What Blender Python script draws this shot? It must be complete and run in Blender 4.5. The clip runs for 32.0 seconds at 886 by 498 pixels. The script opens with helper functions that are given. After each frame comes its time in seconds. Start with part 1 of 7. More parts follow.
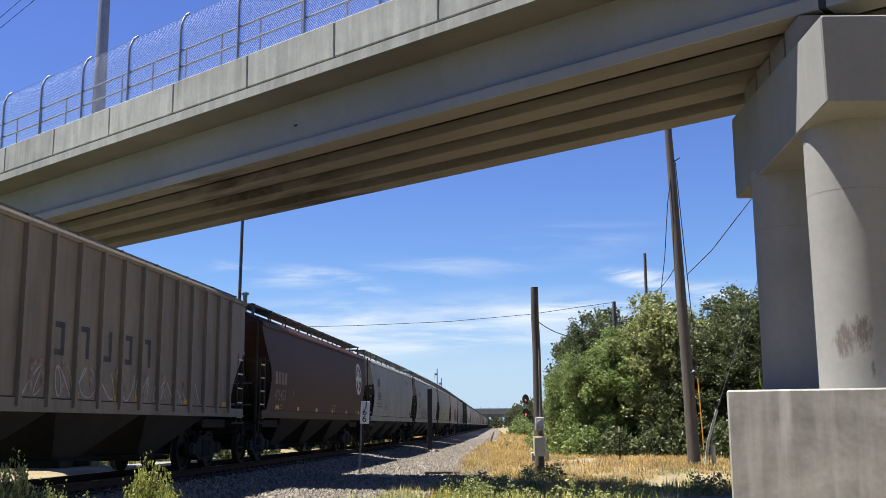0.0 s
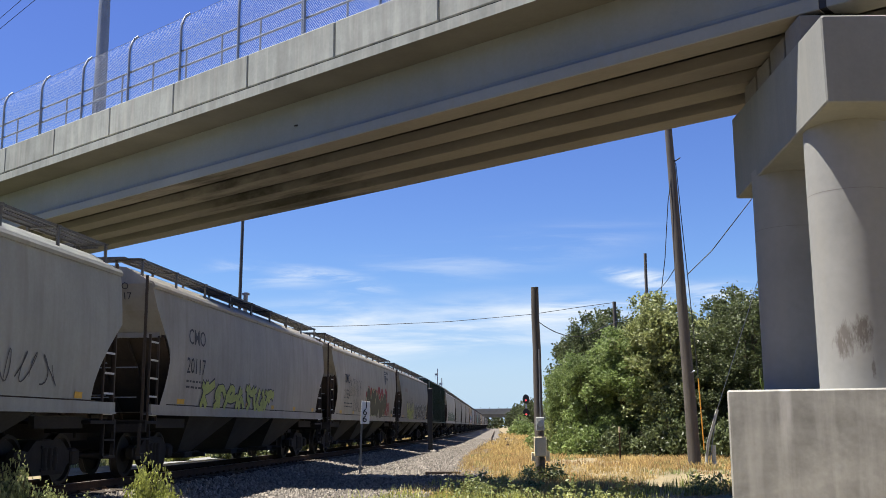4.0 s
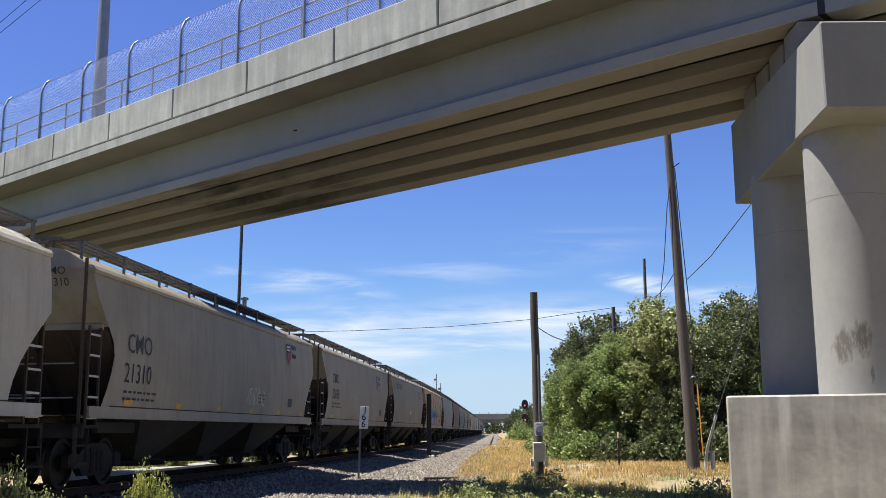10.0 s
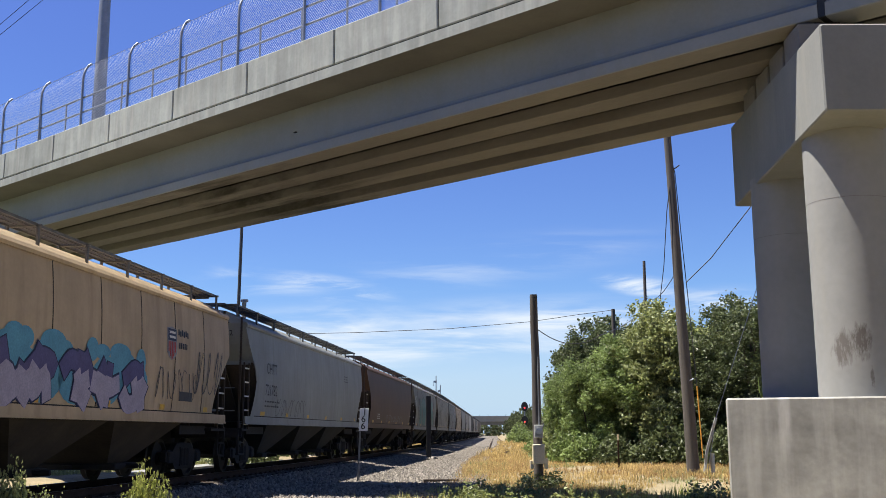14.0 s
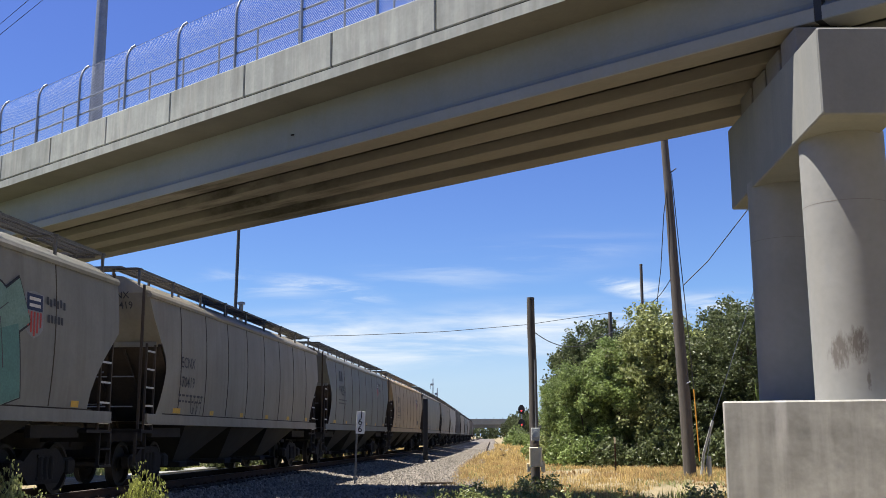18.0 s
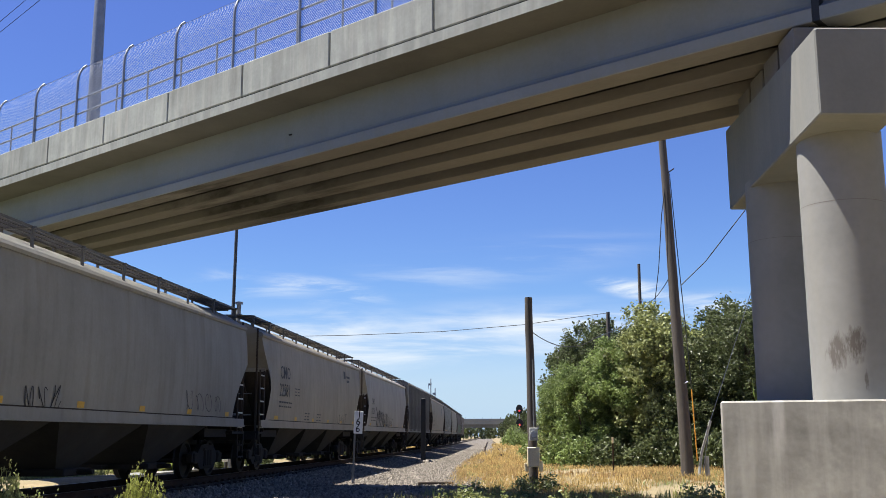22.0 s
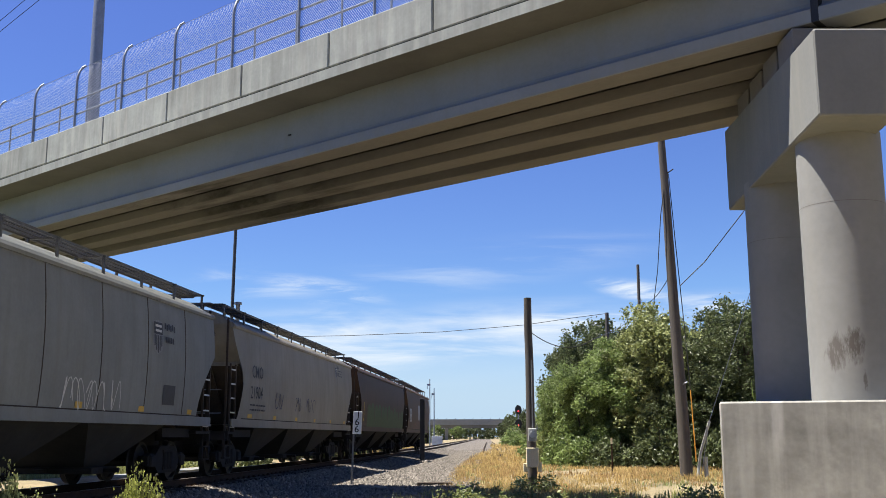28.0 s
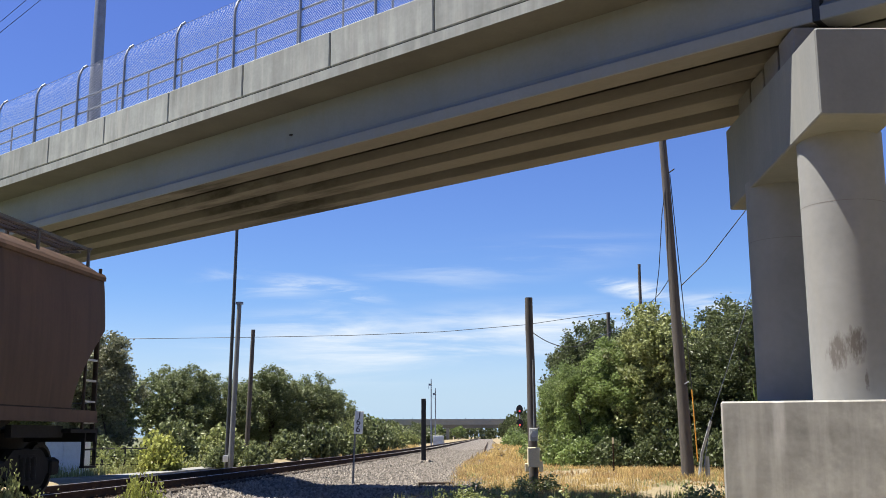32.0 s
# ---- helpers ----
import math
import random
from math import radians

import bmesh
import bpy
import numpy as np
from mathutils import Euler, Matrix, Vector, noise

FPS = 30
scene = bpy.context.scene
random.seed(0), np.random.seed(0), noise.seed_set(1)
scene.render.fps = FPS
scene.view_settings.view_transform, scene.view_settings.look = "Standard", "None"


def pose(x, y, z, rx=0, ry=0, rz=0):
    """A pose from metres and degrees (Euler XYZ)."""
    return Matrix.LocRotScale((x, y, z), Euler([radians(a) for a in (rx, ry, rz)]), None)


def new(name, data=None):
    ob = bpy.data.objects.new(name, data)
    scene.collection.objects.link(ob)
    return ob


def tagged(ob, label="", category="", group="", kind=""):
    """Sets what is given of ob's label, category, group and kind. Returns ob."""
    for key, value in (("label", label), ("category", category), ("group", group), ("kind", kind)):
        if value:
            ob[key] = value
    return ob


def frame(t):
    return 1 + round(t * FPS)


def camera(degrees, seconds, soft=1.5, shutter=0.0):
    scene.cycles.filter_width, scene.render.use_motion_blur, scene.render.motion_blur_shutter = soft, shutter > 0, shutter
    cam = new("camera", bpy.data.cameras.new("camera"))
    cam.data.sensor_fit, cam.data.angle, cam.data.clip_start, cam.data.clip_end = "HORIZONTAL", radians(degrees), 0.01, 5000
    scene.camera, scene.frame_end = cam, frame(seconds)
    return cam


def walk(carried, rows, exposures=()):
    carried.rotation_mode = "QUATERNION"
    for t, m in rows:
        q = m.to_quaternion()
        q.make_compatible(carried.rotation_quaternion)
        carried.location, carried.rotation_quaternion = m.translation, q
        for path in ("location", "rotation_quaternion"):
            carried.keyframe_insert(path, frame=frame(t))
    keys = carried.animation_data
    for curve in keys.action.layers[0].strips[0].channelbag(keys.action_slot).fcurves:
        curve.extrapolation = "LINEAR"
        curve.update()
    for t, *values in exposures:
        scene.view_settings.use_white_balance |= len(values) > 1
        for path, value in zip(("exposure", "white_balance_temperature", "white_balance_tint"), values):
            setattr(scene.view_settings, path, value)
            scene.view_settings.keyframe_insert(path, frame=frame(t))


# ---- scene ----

# ---- the camera: held by hand on one spot, it only turns a little ----
cam = camera(46.83, 32.0, soft=0.8)
EYE = (0.0, 0.0, 1.0)
TURNS = [  # seconds and the turn in degrees
    (0, 99.814, 0.353, 0.372), (0.5, 99.818, 0.352, 0.375), (1, 99.823, 0.360, 0.386), (1.5, 99.822, 0.357, 0.393),
    (2, 99.818, 0.361, 0.395), (2.5, 99.818, 0.377, 0.395), (3, 99.819, 0.376, 0.394), (3.5, 99.819, 0.359, 0.390),
    (5.5, 99.830, 0.367, 0.397), (6, 99.829, 0.353, 0.394), (6.5, 99.851, 0.358, 0.391), (7, 99.867, 0.363, 0.390),
    (7.5, 99.884, 0.352, 0.377), (8, 99.945, 0.339, 0.353), (8.5, 100.025, 0.327, 0.331), (9, 100.087, 0.302, 0.303),
    (9.5, 100.113, 0.287, 0.301), (10, 100.102, 0.289, 0.325), (10.5, 100.094, 0.287, 0.336), (11, 100.107, 0.284, 0.336),
    (11.5, 100.129, 0.284, 0.336), (12, 100.138, 0.285, 0.336), (12.5, 100.149, 0.283, 0.335), (13, 100.164, 0.265, 0.331),
    (13.5, 100.175, 0.235, 0.322), (14, 100.217, 0.221, 0.305), (14.5, 100.305, 0.225, 0.275), (16.5, 100.368, 0.156, 0.109),
    (17, 100.372, 0.153, 0.108), (17.5, 100.371, 0.170, 0.119), (18, 100.374, 0.186, 0.132), (18.5, 100.377, 0.176, 0.129),
    (19, 100.372, 0.159, 0.116), (19.5, 100.369, 0.150, 0.112), (20, 100.374, 0.147, 0.102), (20.5, 100.377, 0.153, 0.063),
    (21, 100.375, 0.172, 0.023), (21.5, 100.372, 0.190, 0.012), (22, 100.368, 0.186, 0.015), (22.5, 100.366, 0.177, 0.014),
    (23, 100.370, 0.177, 0.003), (23.5, 100.376, 0.171, -0.012), (24, 100.377, 0.169, -0.017), (24.5, 100.374, 0.173, -0.016),
    (25, 100.379, 0.169, -0.024), (25.5, 100.393, 0.151, -0.045), (27.5, 100.383, 0.150, -0.067), (28, 100.391, 0.150, -0.044),
    (28.5, 100.385, 0.151, -0.013), (29, 100.371, 0.155, 0.007), (29.5, 100.366, 0.161, 0.005), (30, 100.371, 0.166, -0.000),
    (30.5, 100.377, 0.165, 0.006), (31, 100.378, 0.160, 0.023), (31.5, 100.377, 0.163, 0.035), (32, 100.379, 0.161, 0.029)]
walk(cam, [(t, pose(*EYE, rx, ry, rz)) for t, rx, ry, rz in TURNS])

# ---- world, sun and exposure ----
SUN_AZ, SUN_EL = radians(-87), radians(69)      # from +y towards +x, and above the horizon
sun_way = Vector((math.sin(SUN_AZ) * math.cos(SUN_EL), math.cos(SUN_AZ) * math.cos(SUN_EL), math.sin(SUN_EL)))
scene.view_settings.exposure = 1.3


CLOUDS = [  # direction, reach, turn and density of a bank, and the look of its wisps
    ((-0.118, 0.141, 0.083, 0.017, -10, 1.35), ((9, 60), -10, (3.1, 1.7), 0.42, 0.72)),
    ((-0.177, 0.150, 0.088, 0.022, -4, 0.68), ((7, 50), -6, (1.1, 4.7), 0.45, 0.75)),
    ((0.194, 0.142, 0.061, 0.014, -8, 1.35), ((9, 60), -8, (5.1, 2.2), 0.38, 0.66)),
    ((0.162, 0.115, 0.182, 0.023, 7, 1.40), ((5, 45), 7, (8.3, 0.7), 0.36, 0.66)),
    ((0.263, 0.126, 0.061, 0.014, 5, 1.22), ((9, 60), 5, (2.3, 9.1), 0.4, 0.68)),
    ((-0.015, 0.088, 0.287, 0.047, 6, 1.15), ((4, 38), 6, (6.6, 3.4), 0.36, 0.72)),
    ((-0.126, 0.100, 0.166, 0.033, 3, 0.81), ((6, 45), 2, (0.4, 7.7), 0.4, 0.72)),
    ((0.041, 0.166, 0.232, 0.033, 8, 0.38), ((5, 40), 9, (9.9, 5.4), 0.42, 0.75)),
]


def make_world():
    w = bpy.data.worlds.new("sky")
    scene.world = w
    w.use_nodes = True
    nt = w.node_tree
    nt.nodes.clear()
    out = nt.nodes.new("ShaderNodeOutputWorld")
    bg = nt.nodes.new("ShaderNodeBackground")
    sky = nt.nodes.new("ShaderNodeTexSky")
    sky.sky_type = "NISHITA"
    sky.sun_disc = False
    sky.sun_elevation, sky.sun_rotation = SUN_EL, SUN_AZ
    sky.altitude, sky.air_density, sky.dust_density, sky.ozone_density = 200, 1.0, 0.2, 2.0
    bg.inputs[1].default_value = 0.05
    L = nt.links.new
    co = nt.nodes.new("ShaderNodeTexCoord")
    sp = nt.nodes.new("ShaderNodeSeparateXYZ")
    L(co.outputs["Generated"], sp.inputs[0])

    def node(op, a, b=None):
        n = nt.nodes.new("ShaderNodeMath")
        n.operation = op
        for k, v in enumerate((a, b)):
            if isinstance(v, (int, float)):
                n.inputs[k].default_value = v
            elif v is not None:
                L(v, n.inputs[k])
        return n.outputs[0]
    # thin high cloud, laid out on a plane that faces along the track
    ahead = node("MAXIMUM", sp.outputs[1], 0.08)
    flat = nt.nodes.new("ShaderNodeCombineXYZ")
    L(node("DIVIDE", sp.outputs[0], ahead), flat.inputs[0]), L(node("DIVIDE", sp.outputs[2], ahead), flat.inputs[1])

    def wisps(scale, turn, shift, low, high, detail=9, distort=0.5):
        mp, no, ra = (nt.nodes.new("ShaderNode" + k) for k in ("Mapping", "TexNoise", "MapRange"))
        mp.inputs["Scale"].default_value, mp.inputs["Rotation"].default_value, mp.inputs["Location"].default_value = (*scale, 1), (0, 0, radians(turn)), (*shift, 0)
        no.inputs["Scale"].default_value, no.inputs["Detail"].default_value = 1.0, detail
        no.inputs["Roughness"].default_value, no.inputs["Distortion"].default_value = 0.6, distort
        ra.interpolation_type = "SMOOTHSTEP"
        ra.inputs[1].default_value, ra.inputs[2].default_value = low, high
        L(flat.outputs[0], mp.inputs[0]), L(mp.outputs[0], no.inputs[0]), L(no.outputs[0], ra.inputs[0])
        return ra.outputs[0]

    def bank(u, w, ru, rw, turn, amount):
        """How far a bank of cloud reaches round one direction."""
        mp, ln, mr = (nt.nodes.new("ShaderNode" + k) for k in ("Mapping", "VectorMath", "MapRange"))
        mp.vector_type = "TEXTURE"
        mp.inputs["Location"].default_value, mp.inputs["Rotation"].default_value, mp.inputs["Scale"].default_value = (u, w, 0), (0, 0, radians(turn)), (ru, rw, 1)
        ln.operation, mr.interpolation_type = "LENGTH", "SMOOTHSTEP"
        mr.inputs[1].default_value, mr.inputs[2].default_value, mr.inputs[3].default_value, mr.inputs[4].default_value = 1.0, 0.0, 0.0, amount
        L(flat.outputs[0], mp.inputs[0]), L(mp.outputs[0], ln.inputs[0]), L(ln.outputs["Value"], mr.inputs[0])
        return mr.outputs[0]
    cloud = None
    for where, look_of in CLOUDS:
        c = node("MULTIPLY", bank(*where), wisps(*look_of))
        cloud = c if cloud is None else node("ADD", cloud, c)
    cloud = node("MINIMUM", cloud, 0.85)
    mx = nt.nodes.new("ShaderNodeMixRGB")
    mx.inputs[2].default_value = (7.226, 7.800, 8.373, 1)
    sat = nt.nodes.new("ShaderNodeHueSaturation")
    sat.inputs["Saturation"].default_value = 1.32
    tint = nt.nodes.new("ShaderNodeMixRGB")          # a clear, deep summer blue
    tint.blend_type, tint.inputs[0].default_value, tint.inputs[2].default_value = "MULTIPLY", 1.0, (1.34, 0.97, 1.27, 1)
    shade = nt.nodes.new("ShaderNodeMixRGB")         # azure low down, violet-blue higher up
    shade.inputs[1].default_value, shade.inputs[2].default_value = (0.933, 0.933, 1.191, 1), (1.638, 0.952, 1.275, 1)
    up = nt.nodes.new("ShaderNodeMapRange")
    up.inputs[1].default_value, up.inputs[2].default_value = 0.14, 0.42
    hz = nt.nodes.new("ShaderNodeMixRGB")            # pale haze above the horizon
    hz.inputs[2].default_value = (3.808, 5.620, 7.616, 1)
    hzf = nt.nodes.new("ShaderNodeMapRange")
    hzf.interpolation_type = "SMOOTHSTEP"
    hzf.inputs[1].default_value, hzf.inputs[2].default_value, hzf.inputs[3].default_value, hzf.inputs[4].default_value = 0.13, -0.03, 0.0, 1.0
    over = nt.nodes.new("ShaderNodeMixRGB")          # plain deep blue towards the zenith
    over.inputs[2].default_value = (0.56, 0.53, 0.66, 1)
    zen = nt.nodes.new("ShaderNodeMapRange")
    zen.inputs[1].default_value, zen.inputs[2].default_value = 0.45, 0.8
    L(sp.outputs[2], up.inputs[0]), L(up.outputs[0], shade.inputs[0]), L(shade.outputs[0], over.inputs[1])
    L(sp.outputs[2], zen.inputs[0]), L(zen.outputs[0], over.inputs[0]), L(over.outputs[0], tint.inputs[2])
    L(sky.outputs[0], sat.inputs["Color"]), L(sat.outputs[0], tint.inputs[1]), L(tint.outputs[0], hz.inputs[1])
    L(sp.outputs[2], hzf.inputs[0]), L(hzf.outputs[0], hz.inputs[0])
    L(cloud, mx.inputs[0]), L(hz.outputs[0], mx.inputs[1]), L(mx.outputs[0], bg.inputs[0]), L(bg.outputs[0], out.inputs[0])


make_world()
sun_data = bpy.data.lights.new("sun", "SUN")
sun_data.energy, sun_data.angle, sun_data.color = 5.0, radians(0.53), (1.0, 0.95, 0.86)
sun = new("sun", sun_data)
sun.rotation_euler = sun_way.to_track_quat("Z", "Y").to_euler()
sun.location = (0, 0, 60)

# ---- materials ----
def material(name, col, col2=None, rough=0.8, metal=0.0, scale=3.0, fine=40.0, var=0.5, bump=0.2, dist=0.01, streak=None,
             streak_amt=0.0, random=0.0, island=0.0, spec=0.4, stretch=(1, 1, 1), detail=6, world_space=False, grain=0.35, streak2=None, streak2_amt=0.0):
    """A surface with two scales of variation; streak adds stains drawn out along z."""
    m = bpy.data.materials.new(name)
    m.use_nodes = True
    nt = m.node_tree
    L = nt.links.new
    bs = nt.nodes["Principled BSDF"]
    bs.inputs["Roughness"].default_value, bs.inputs["Metallic"].default_value = rough, metal
    bs.inputs["Specular IOR Level"].default_value = spec
    co = nt.nodes.new("ShaderNodeTexCoord")
    src = co.outputs["Object"]
    if world_space:
        src = nt.nodes.new("ShaderNodeNewGeometry").outputs["Position"]
    mp = nt.nodes.new("ShaderNodeMapping")
    mp.inputs["Scale"].default_value = stretch
    L(src, mp.inputs[0])
    n1 = nt.nodes.new("ShaderNodeTexNoise")
    n1.inputs["Scale"].default_value, n1.inputs["Detail"].default_value, n1.inputs["Roughness"].default_value = scale, detail, 0.62
    n2 = nt.nodes.new("ShaderNodeTexNoise")
    n2.inputs["Scale"].default_value, n2.inputs["Detail"].default_value = fine, 4
    L(mp.outputs[0], n1.inputs[0]), L(mp.outputs[0], n2.inputs[0])
    col2 = col2 or tuple(c * 0.7 for c in col)
    r1 = nt.nodes.new("ShaderNodeValToRGB")
    r1.color_ramp.elements[0].position, r1.color_ramp.elements[1].position = 0.5 - 0.5 * min(var, 0.49), 0.5 + 0.5 * min(var, 0.49)
    r1.color_ramp.elements[0].color, r1.color_ramp.elements[1].color = (*col2, 1), (*col, 1)
    L(n1.outputs[0], r1.inputs[0])
    mul = nt.nodes.new("ShaderNodeMixRGB")
    mul.blend_type, mul.inputs[0].default_value = "OVERLAY", grain
    L(r1.outputs[0], mul.inputs[1]), L(n2.outputs[0], mul.inputs[2])
    last = mul.outputs[0]
    for k, (tone, amount) in enumerate(((streak, streak_amt), (streak2, streak2_amt))):
        if not tone:
            continue
        ms = nt.nodes.new("ShaderNodeMapping")
        ms.inputs["Scale"].default_value = (2.2, 2.2, 0.22)
        ms.inputs["Location"].default_value = (7.3 * k, 3.1 * k, 0)
        n3 = nt.nodes.new("ShaderNodeTexNoise")
        n3.inputs["Scale"].default_value, n3.inputs["Detail"].default_value = 1.6 + 0.8 * k, 7
        r3 = nt.nodes.new("ShaderNodeValToRGB")
        r3.color_ramp.elements[0].position, r3.color_ramp.elements[1].position = 0.5, 0.72
        mm = nt.nodes.new("ShaderNodeMath")
        mm.operation, mm.inputs[1].default_value = "MULTIPLY", amount
        mx = nt.nodes.new("ShaderNodeMixRGB")
        mx.inputs[2].default_value = (*tone, 1)
        L(src, ms.inputs[0]), L(ms.outputs[0], n3.inputs[0]), L(n3.outputs[0], r3.inputs[0]), L(r3.outputs[0], mm.inputs[0])
        L(mm.outputs[0], mx.inputs[0]), L(last, mx.inputs[1])
        last = mx.outputs[0]
    if random or island:
        hs = nt.nodes.new("ShaderNodeHueSaturation")
        mr = nt.nodes.new("ShaderNodeMapRange")
        a = random or island
        mr.inputs[3].default_value, mr.inputs[4].default_value = 1 - a, 1 + a
        if random:
            L(nt.nodes.new("ShaderNodeObjectInfo").outputs["Random"], mr.inputs[0])
        else:
            L(nt.nodes.new("ShaderNodeNewGeometry").outputs["Random Per Island"], mr.inputs[0])
        L(mr.outputs[0], hs.inputs["Value"]), L(last, hs.inputs["Color"])
        last = hs.outputs[0]
    L(last, bs.inputs["Base Color"])
    if bump:
        bp = nt.nodes.new("ShaderNodeBump")
        bp.inputs["Strength"].default_value, bp.inputs["Distance"].default_value = bump, dist
        ad = nt.nodes.new("ShaderNodeMath")
        ad.operation = "ADD"
        L(n1.outputs[0], ad.inputs[0]), L(n2.outputs[0], ad.inputs[1]), L(ad.outputs[0], bp.inputs["Height"]), L(bp.outputs[0], bs.inputs["Normal"])
    return m


def leaf_material(name, col, col2, trans=0.45, rough=0.45, spec=0.4):
    m = material(name, col, col2, rough=rough, scale=0.6, fine=3, var=0.4, bump=0, island=0.42, spec=spec, world_space=True)
    nt = m.node_tree
    bs, out = nt.nodes["Principled BSDF"], nt.nodes["Material Output"]
    tr = nt.nodes.new("ShaderNodeBsdfTranslucent")
    mx = nt.nodes.new("ShaderNodeMixShader")
    mx.inputs[0].default_value = trans
    src = bs.inputs["Base Color"].links[0].from_socket
    nt.links.new(src, tr.inputs[0]), nt.links.new(bs.outputs[0], mx.inputs[1]), nt.links.new(tr.outputs[0], mx.inputs[2])
    nt.links.new(mx.outputs[0], out.inputs[0])
    return m


CONCRETE = material("concrete", (0.222, 0.224, 0.214), (0.178, 0.180, 0.172), rough=0.88, scale=0.8, fine=18, bump=0.06, dist=0.008, grain=0.08, streak=(0.27, 0.26, 0.225), streak_amt=0.35)
CONCRETE_PANEL = material("panel_concrete", (0.328, 0.340, 0.318), (0.234, 0.242, 0.226), rough=0.88, scale=1.3, fine=14, var=0.35, bump=0.08, dist=0.008, grain=0.12, streak=(0.17, 0.165, 0.15), streak_amt=0.5, streak2=(0.52, 0.50, 0.45), streak2_amt=0.3, random=0.09, world_space=True)
CONCRETE_COLUMN = material("column_concrete", (0.265, 0.263, 0.252), (0.212, 0.211, 0.202), rough=0.88, scale=1.0, fine=9, bump=0.10, dist=0.02, grain=0.08, streak=(0.29, 0.275, 0.24), streak_amt=0.3)
CONCRETE_WALL = material("wall_concrete", (0.378, 0.372, 0.344), (0.205, 0.201, 0.186), rough=0.88, scale=1.5, fine=11, var=0.36, bump=0.1, dist=0.01, grain=0.2, streak=(0.25, 0.245, 0.225), streak_amt=0.35, streak2=(0.54, 0.53, 0.50), streak2_amt=0.4)
CONCRETE_GIRDER = material("girder_concrete", (0.268, 0.277, 0.277), (0.210, 0.217, 0.217), rough=0.88, scale=0.5, fine=16, bump=0.05, dist=0.008, grain=0.06, streak=(0.24, 0.23, 0.195), streak_amt=0.35)
# darker concrete for undersides: their shade is put into the colour
CONCRETE_SHADED = material("shaded_concrete", (0.175, 0.170, 0.152), (0.118, 0.113, 0.100), rough=0.9, scale=0.6, fine=16, bump=0.06, dist=0.01, grain=0.08)
# one dark tone for stains and for the shade among the girders
CONCRETE_UNDER = material("stained_shaded_concrete", (0.218, 0.203, 0.188), (0.144, 0.131, 0.120), rough=0.9, scale=0.7, fine=16, bump=0.1, dist=0.01, stretch=(0.35, 1, 1), grain=0.12)
STEEL_GALV = material("galvanised_steel", (0.27, 0.29, 0.34), (0.20, 0.215, 0.255), rough=0.5, metal=0.5, scale=6, fine=60, bump=0.05)
STEEL_DARK = material("dark_steel", (0.045, 0.043, 0.042), (0.03, 0.026, 0.024), rough=0.7, metal=0.2, scale=5, fine=50, bump=0.15)
RAIL_SIDE = material("rusty_rail", (0.070, 0.042, 0.028), (0.038, 0.023, 0.016), rough=0.9, metal=0.0, spec=0.15, scale=4, fine=60, bump=0.2)
RAIL_TOP = material("worn_rail_head", (0.26, 0.22, 0.19), (0.17, 0.14, 0.12), rough=0.45, metal=0.7, scale=8, fine=60, bump=0.03)
TIE_WOOD = material("creosoted_wood", (0.085, 0.066, 0.05), (0.045, 0.035, 0.028), rough=0.9, scale=5, fine=50, bump=0.5, dist=0.015, random=0.3, stretch=(0.3, 3, 3))
BALLAST = material("ballast", (0.198, 0.174, 0.150), (0.062, 0.054, 0.044), rough=0.95, scale=5, fine=16, var=0.22, bump=1.0, dist=0.06, world_space=True)
STONE = material("ballast_stone", (0.242, 0.216, 0.186), (0.156, 0.136, 0.114), rough=0.92, scale=9, fine=60, bump=0.3, island=0.5)
SOIL = material("dry_ground", (0.268, 0.212, 0.122), (0.160, 0.134, 0.074), rough=0.95, scale=0.45, fine=9, var=0.3, bump=0.8, dist=0.05, world_space=True)
POLE_WOOD = material("weathered_pole_wood", (0.115, 0.10, 0.09), (0.062, 0.054, 0.048), rough=0.9, scale=3, fine=40, bump=0.4, dist=0.01, stretch=(6, 6, 0.35))
WHITE_PAINT = material("white_paint", (0.78, 0.78, 0.76), (0.66, 0.66, 0.63), rough=0.55, scale=5, fine=40, bump=0.04)
BLACK_PAINT = material("black_paint", (0.022, 0.022, 0.024), (0.014, 0.014, 0.015), rough=0.55, scale=5, fine=40, bump=0.04)


def green_over(m):
    """Beyond the track the ground is overgrown: a green cover with a ragged border."""
    nt = m.node_tree
    L = nt.links.new
    bs = nt.nodes["Principled BSDF"]
    src = bs.inputs["Base Color"].links[0].from_socket
    ge, sp, no, ad, mr, mx = (nt.nodes.new("ShaderNode" + k) for k in ("NewGeometry", "SeparateXYZ", "TexNoise", "Math", "MapRange", "MixRGB"))
    no.inputs["Scale"].default_value, no.inputs["Detail"].default_value = 0.5, 6
    ad.operation = "MULTIPLY_ADD"
    ad.inputs[1].default_value = 6.0
    mr.inputs[1].default_value, mr.inputs[2].default_value, mr.inputs[3].default_value, mr.inputs[4].default_value = -13.5, -10.0, 0.9, 0.0
    mx.inputs[2].default_value = (0.085, 0.095, 0.045, 1)
    L(ge.outputs["Position"], sp.inputs[0]), L(ge.outputs["Position"], no.inputs[0]), L(no.outputs[0], ad.inputs[0]), L(sp.outputs[0], ad.inputs[2])
    L(ad.outputs[0], mr.inputs[0]), L(mr.outputs[0], mx.inputs[0]), L(src, mx.inputs[1]), L(mx.outputs[0], bs.inputs["Base Color"])


green_over(SOIL)


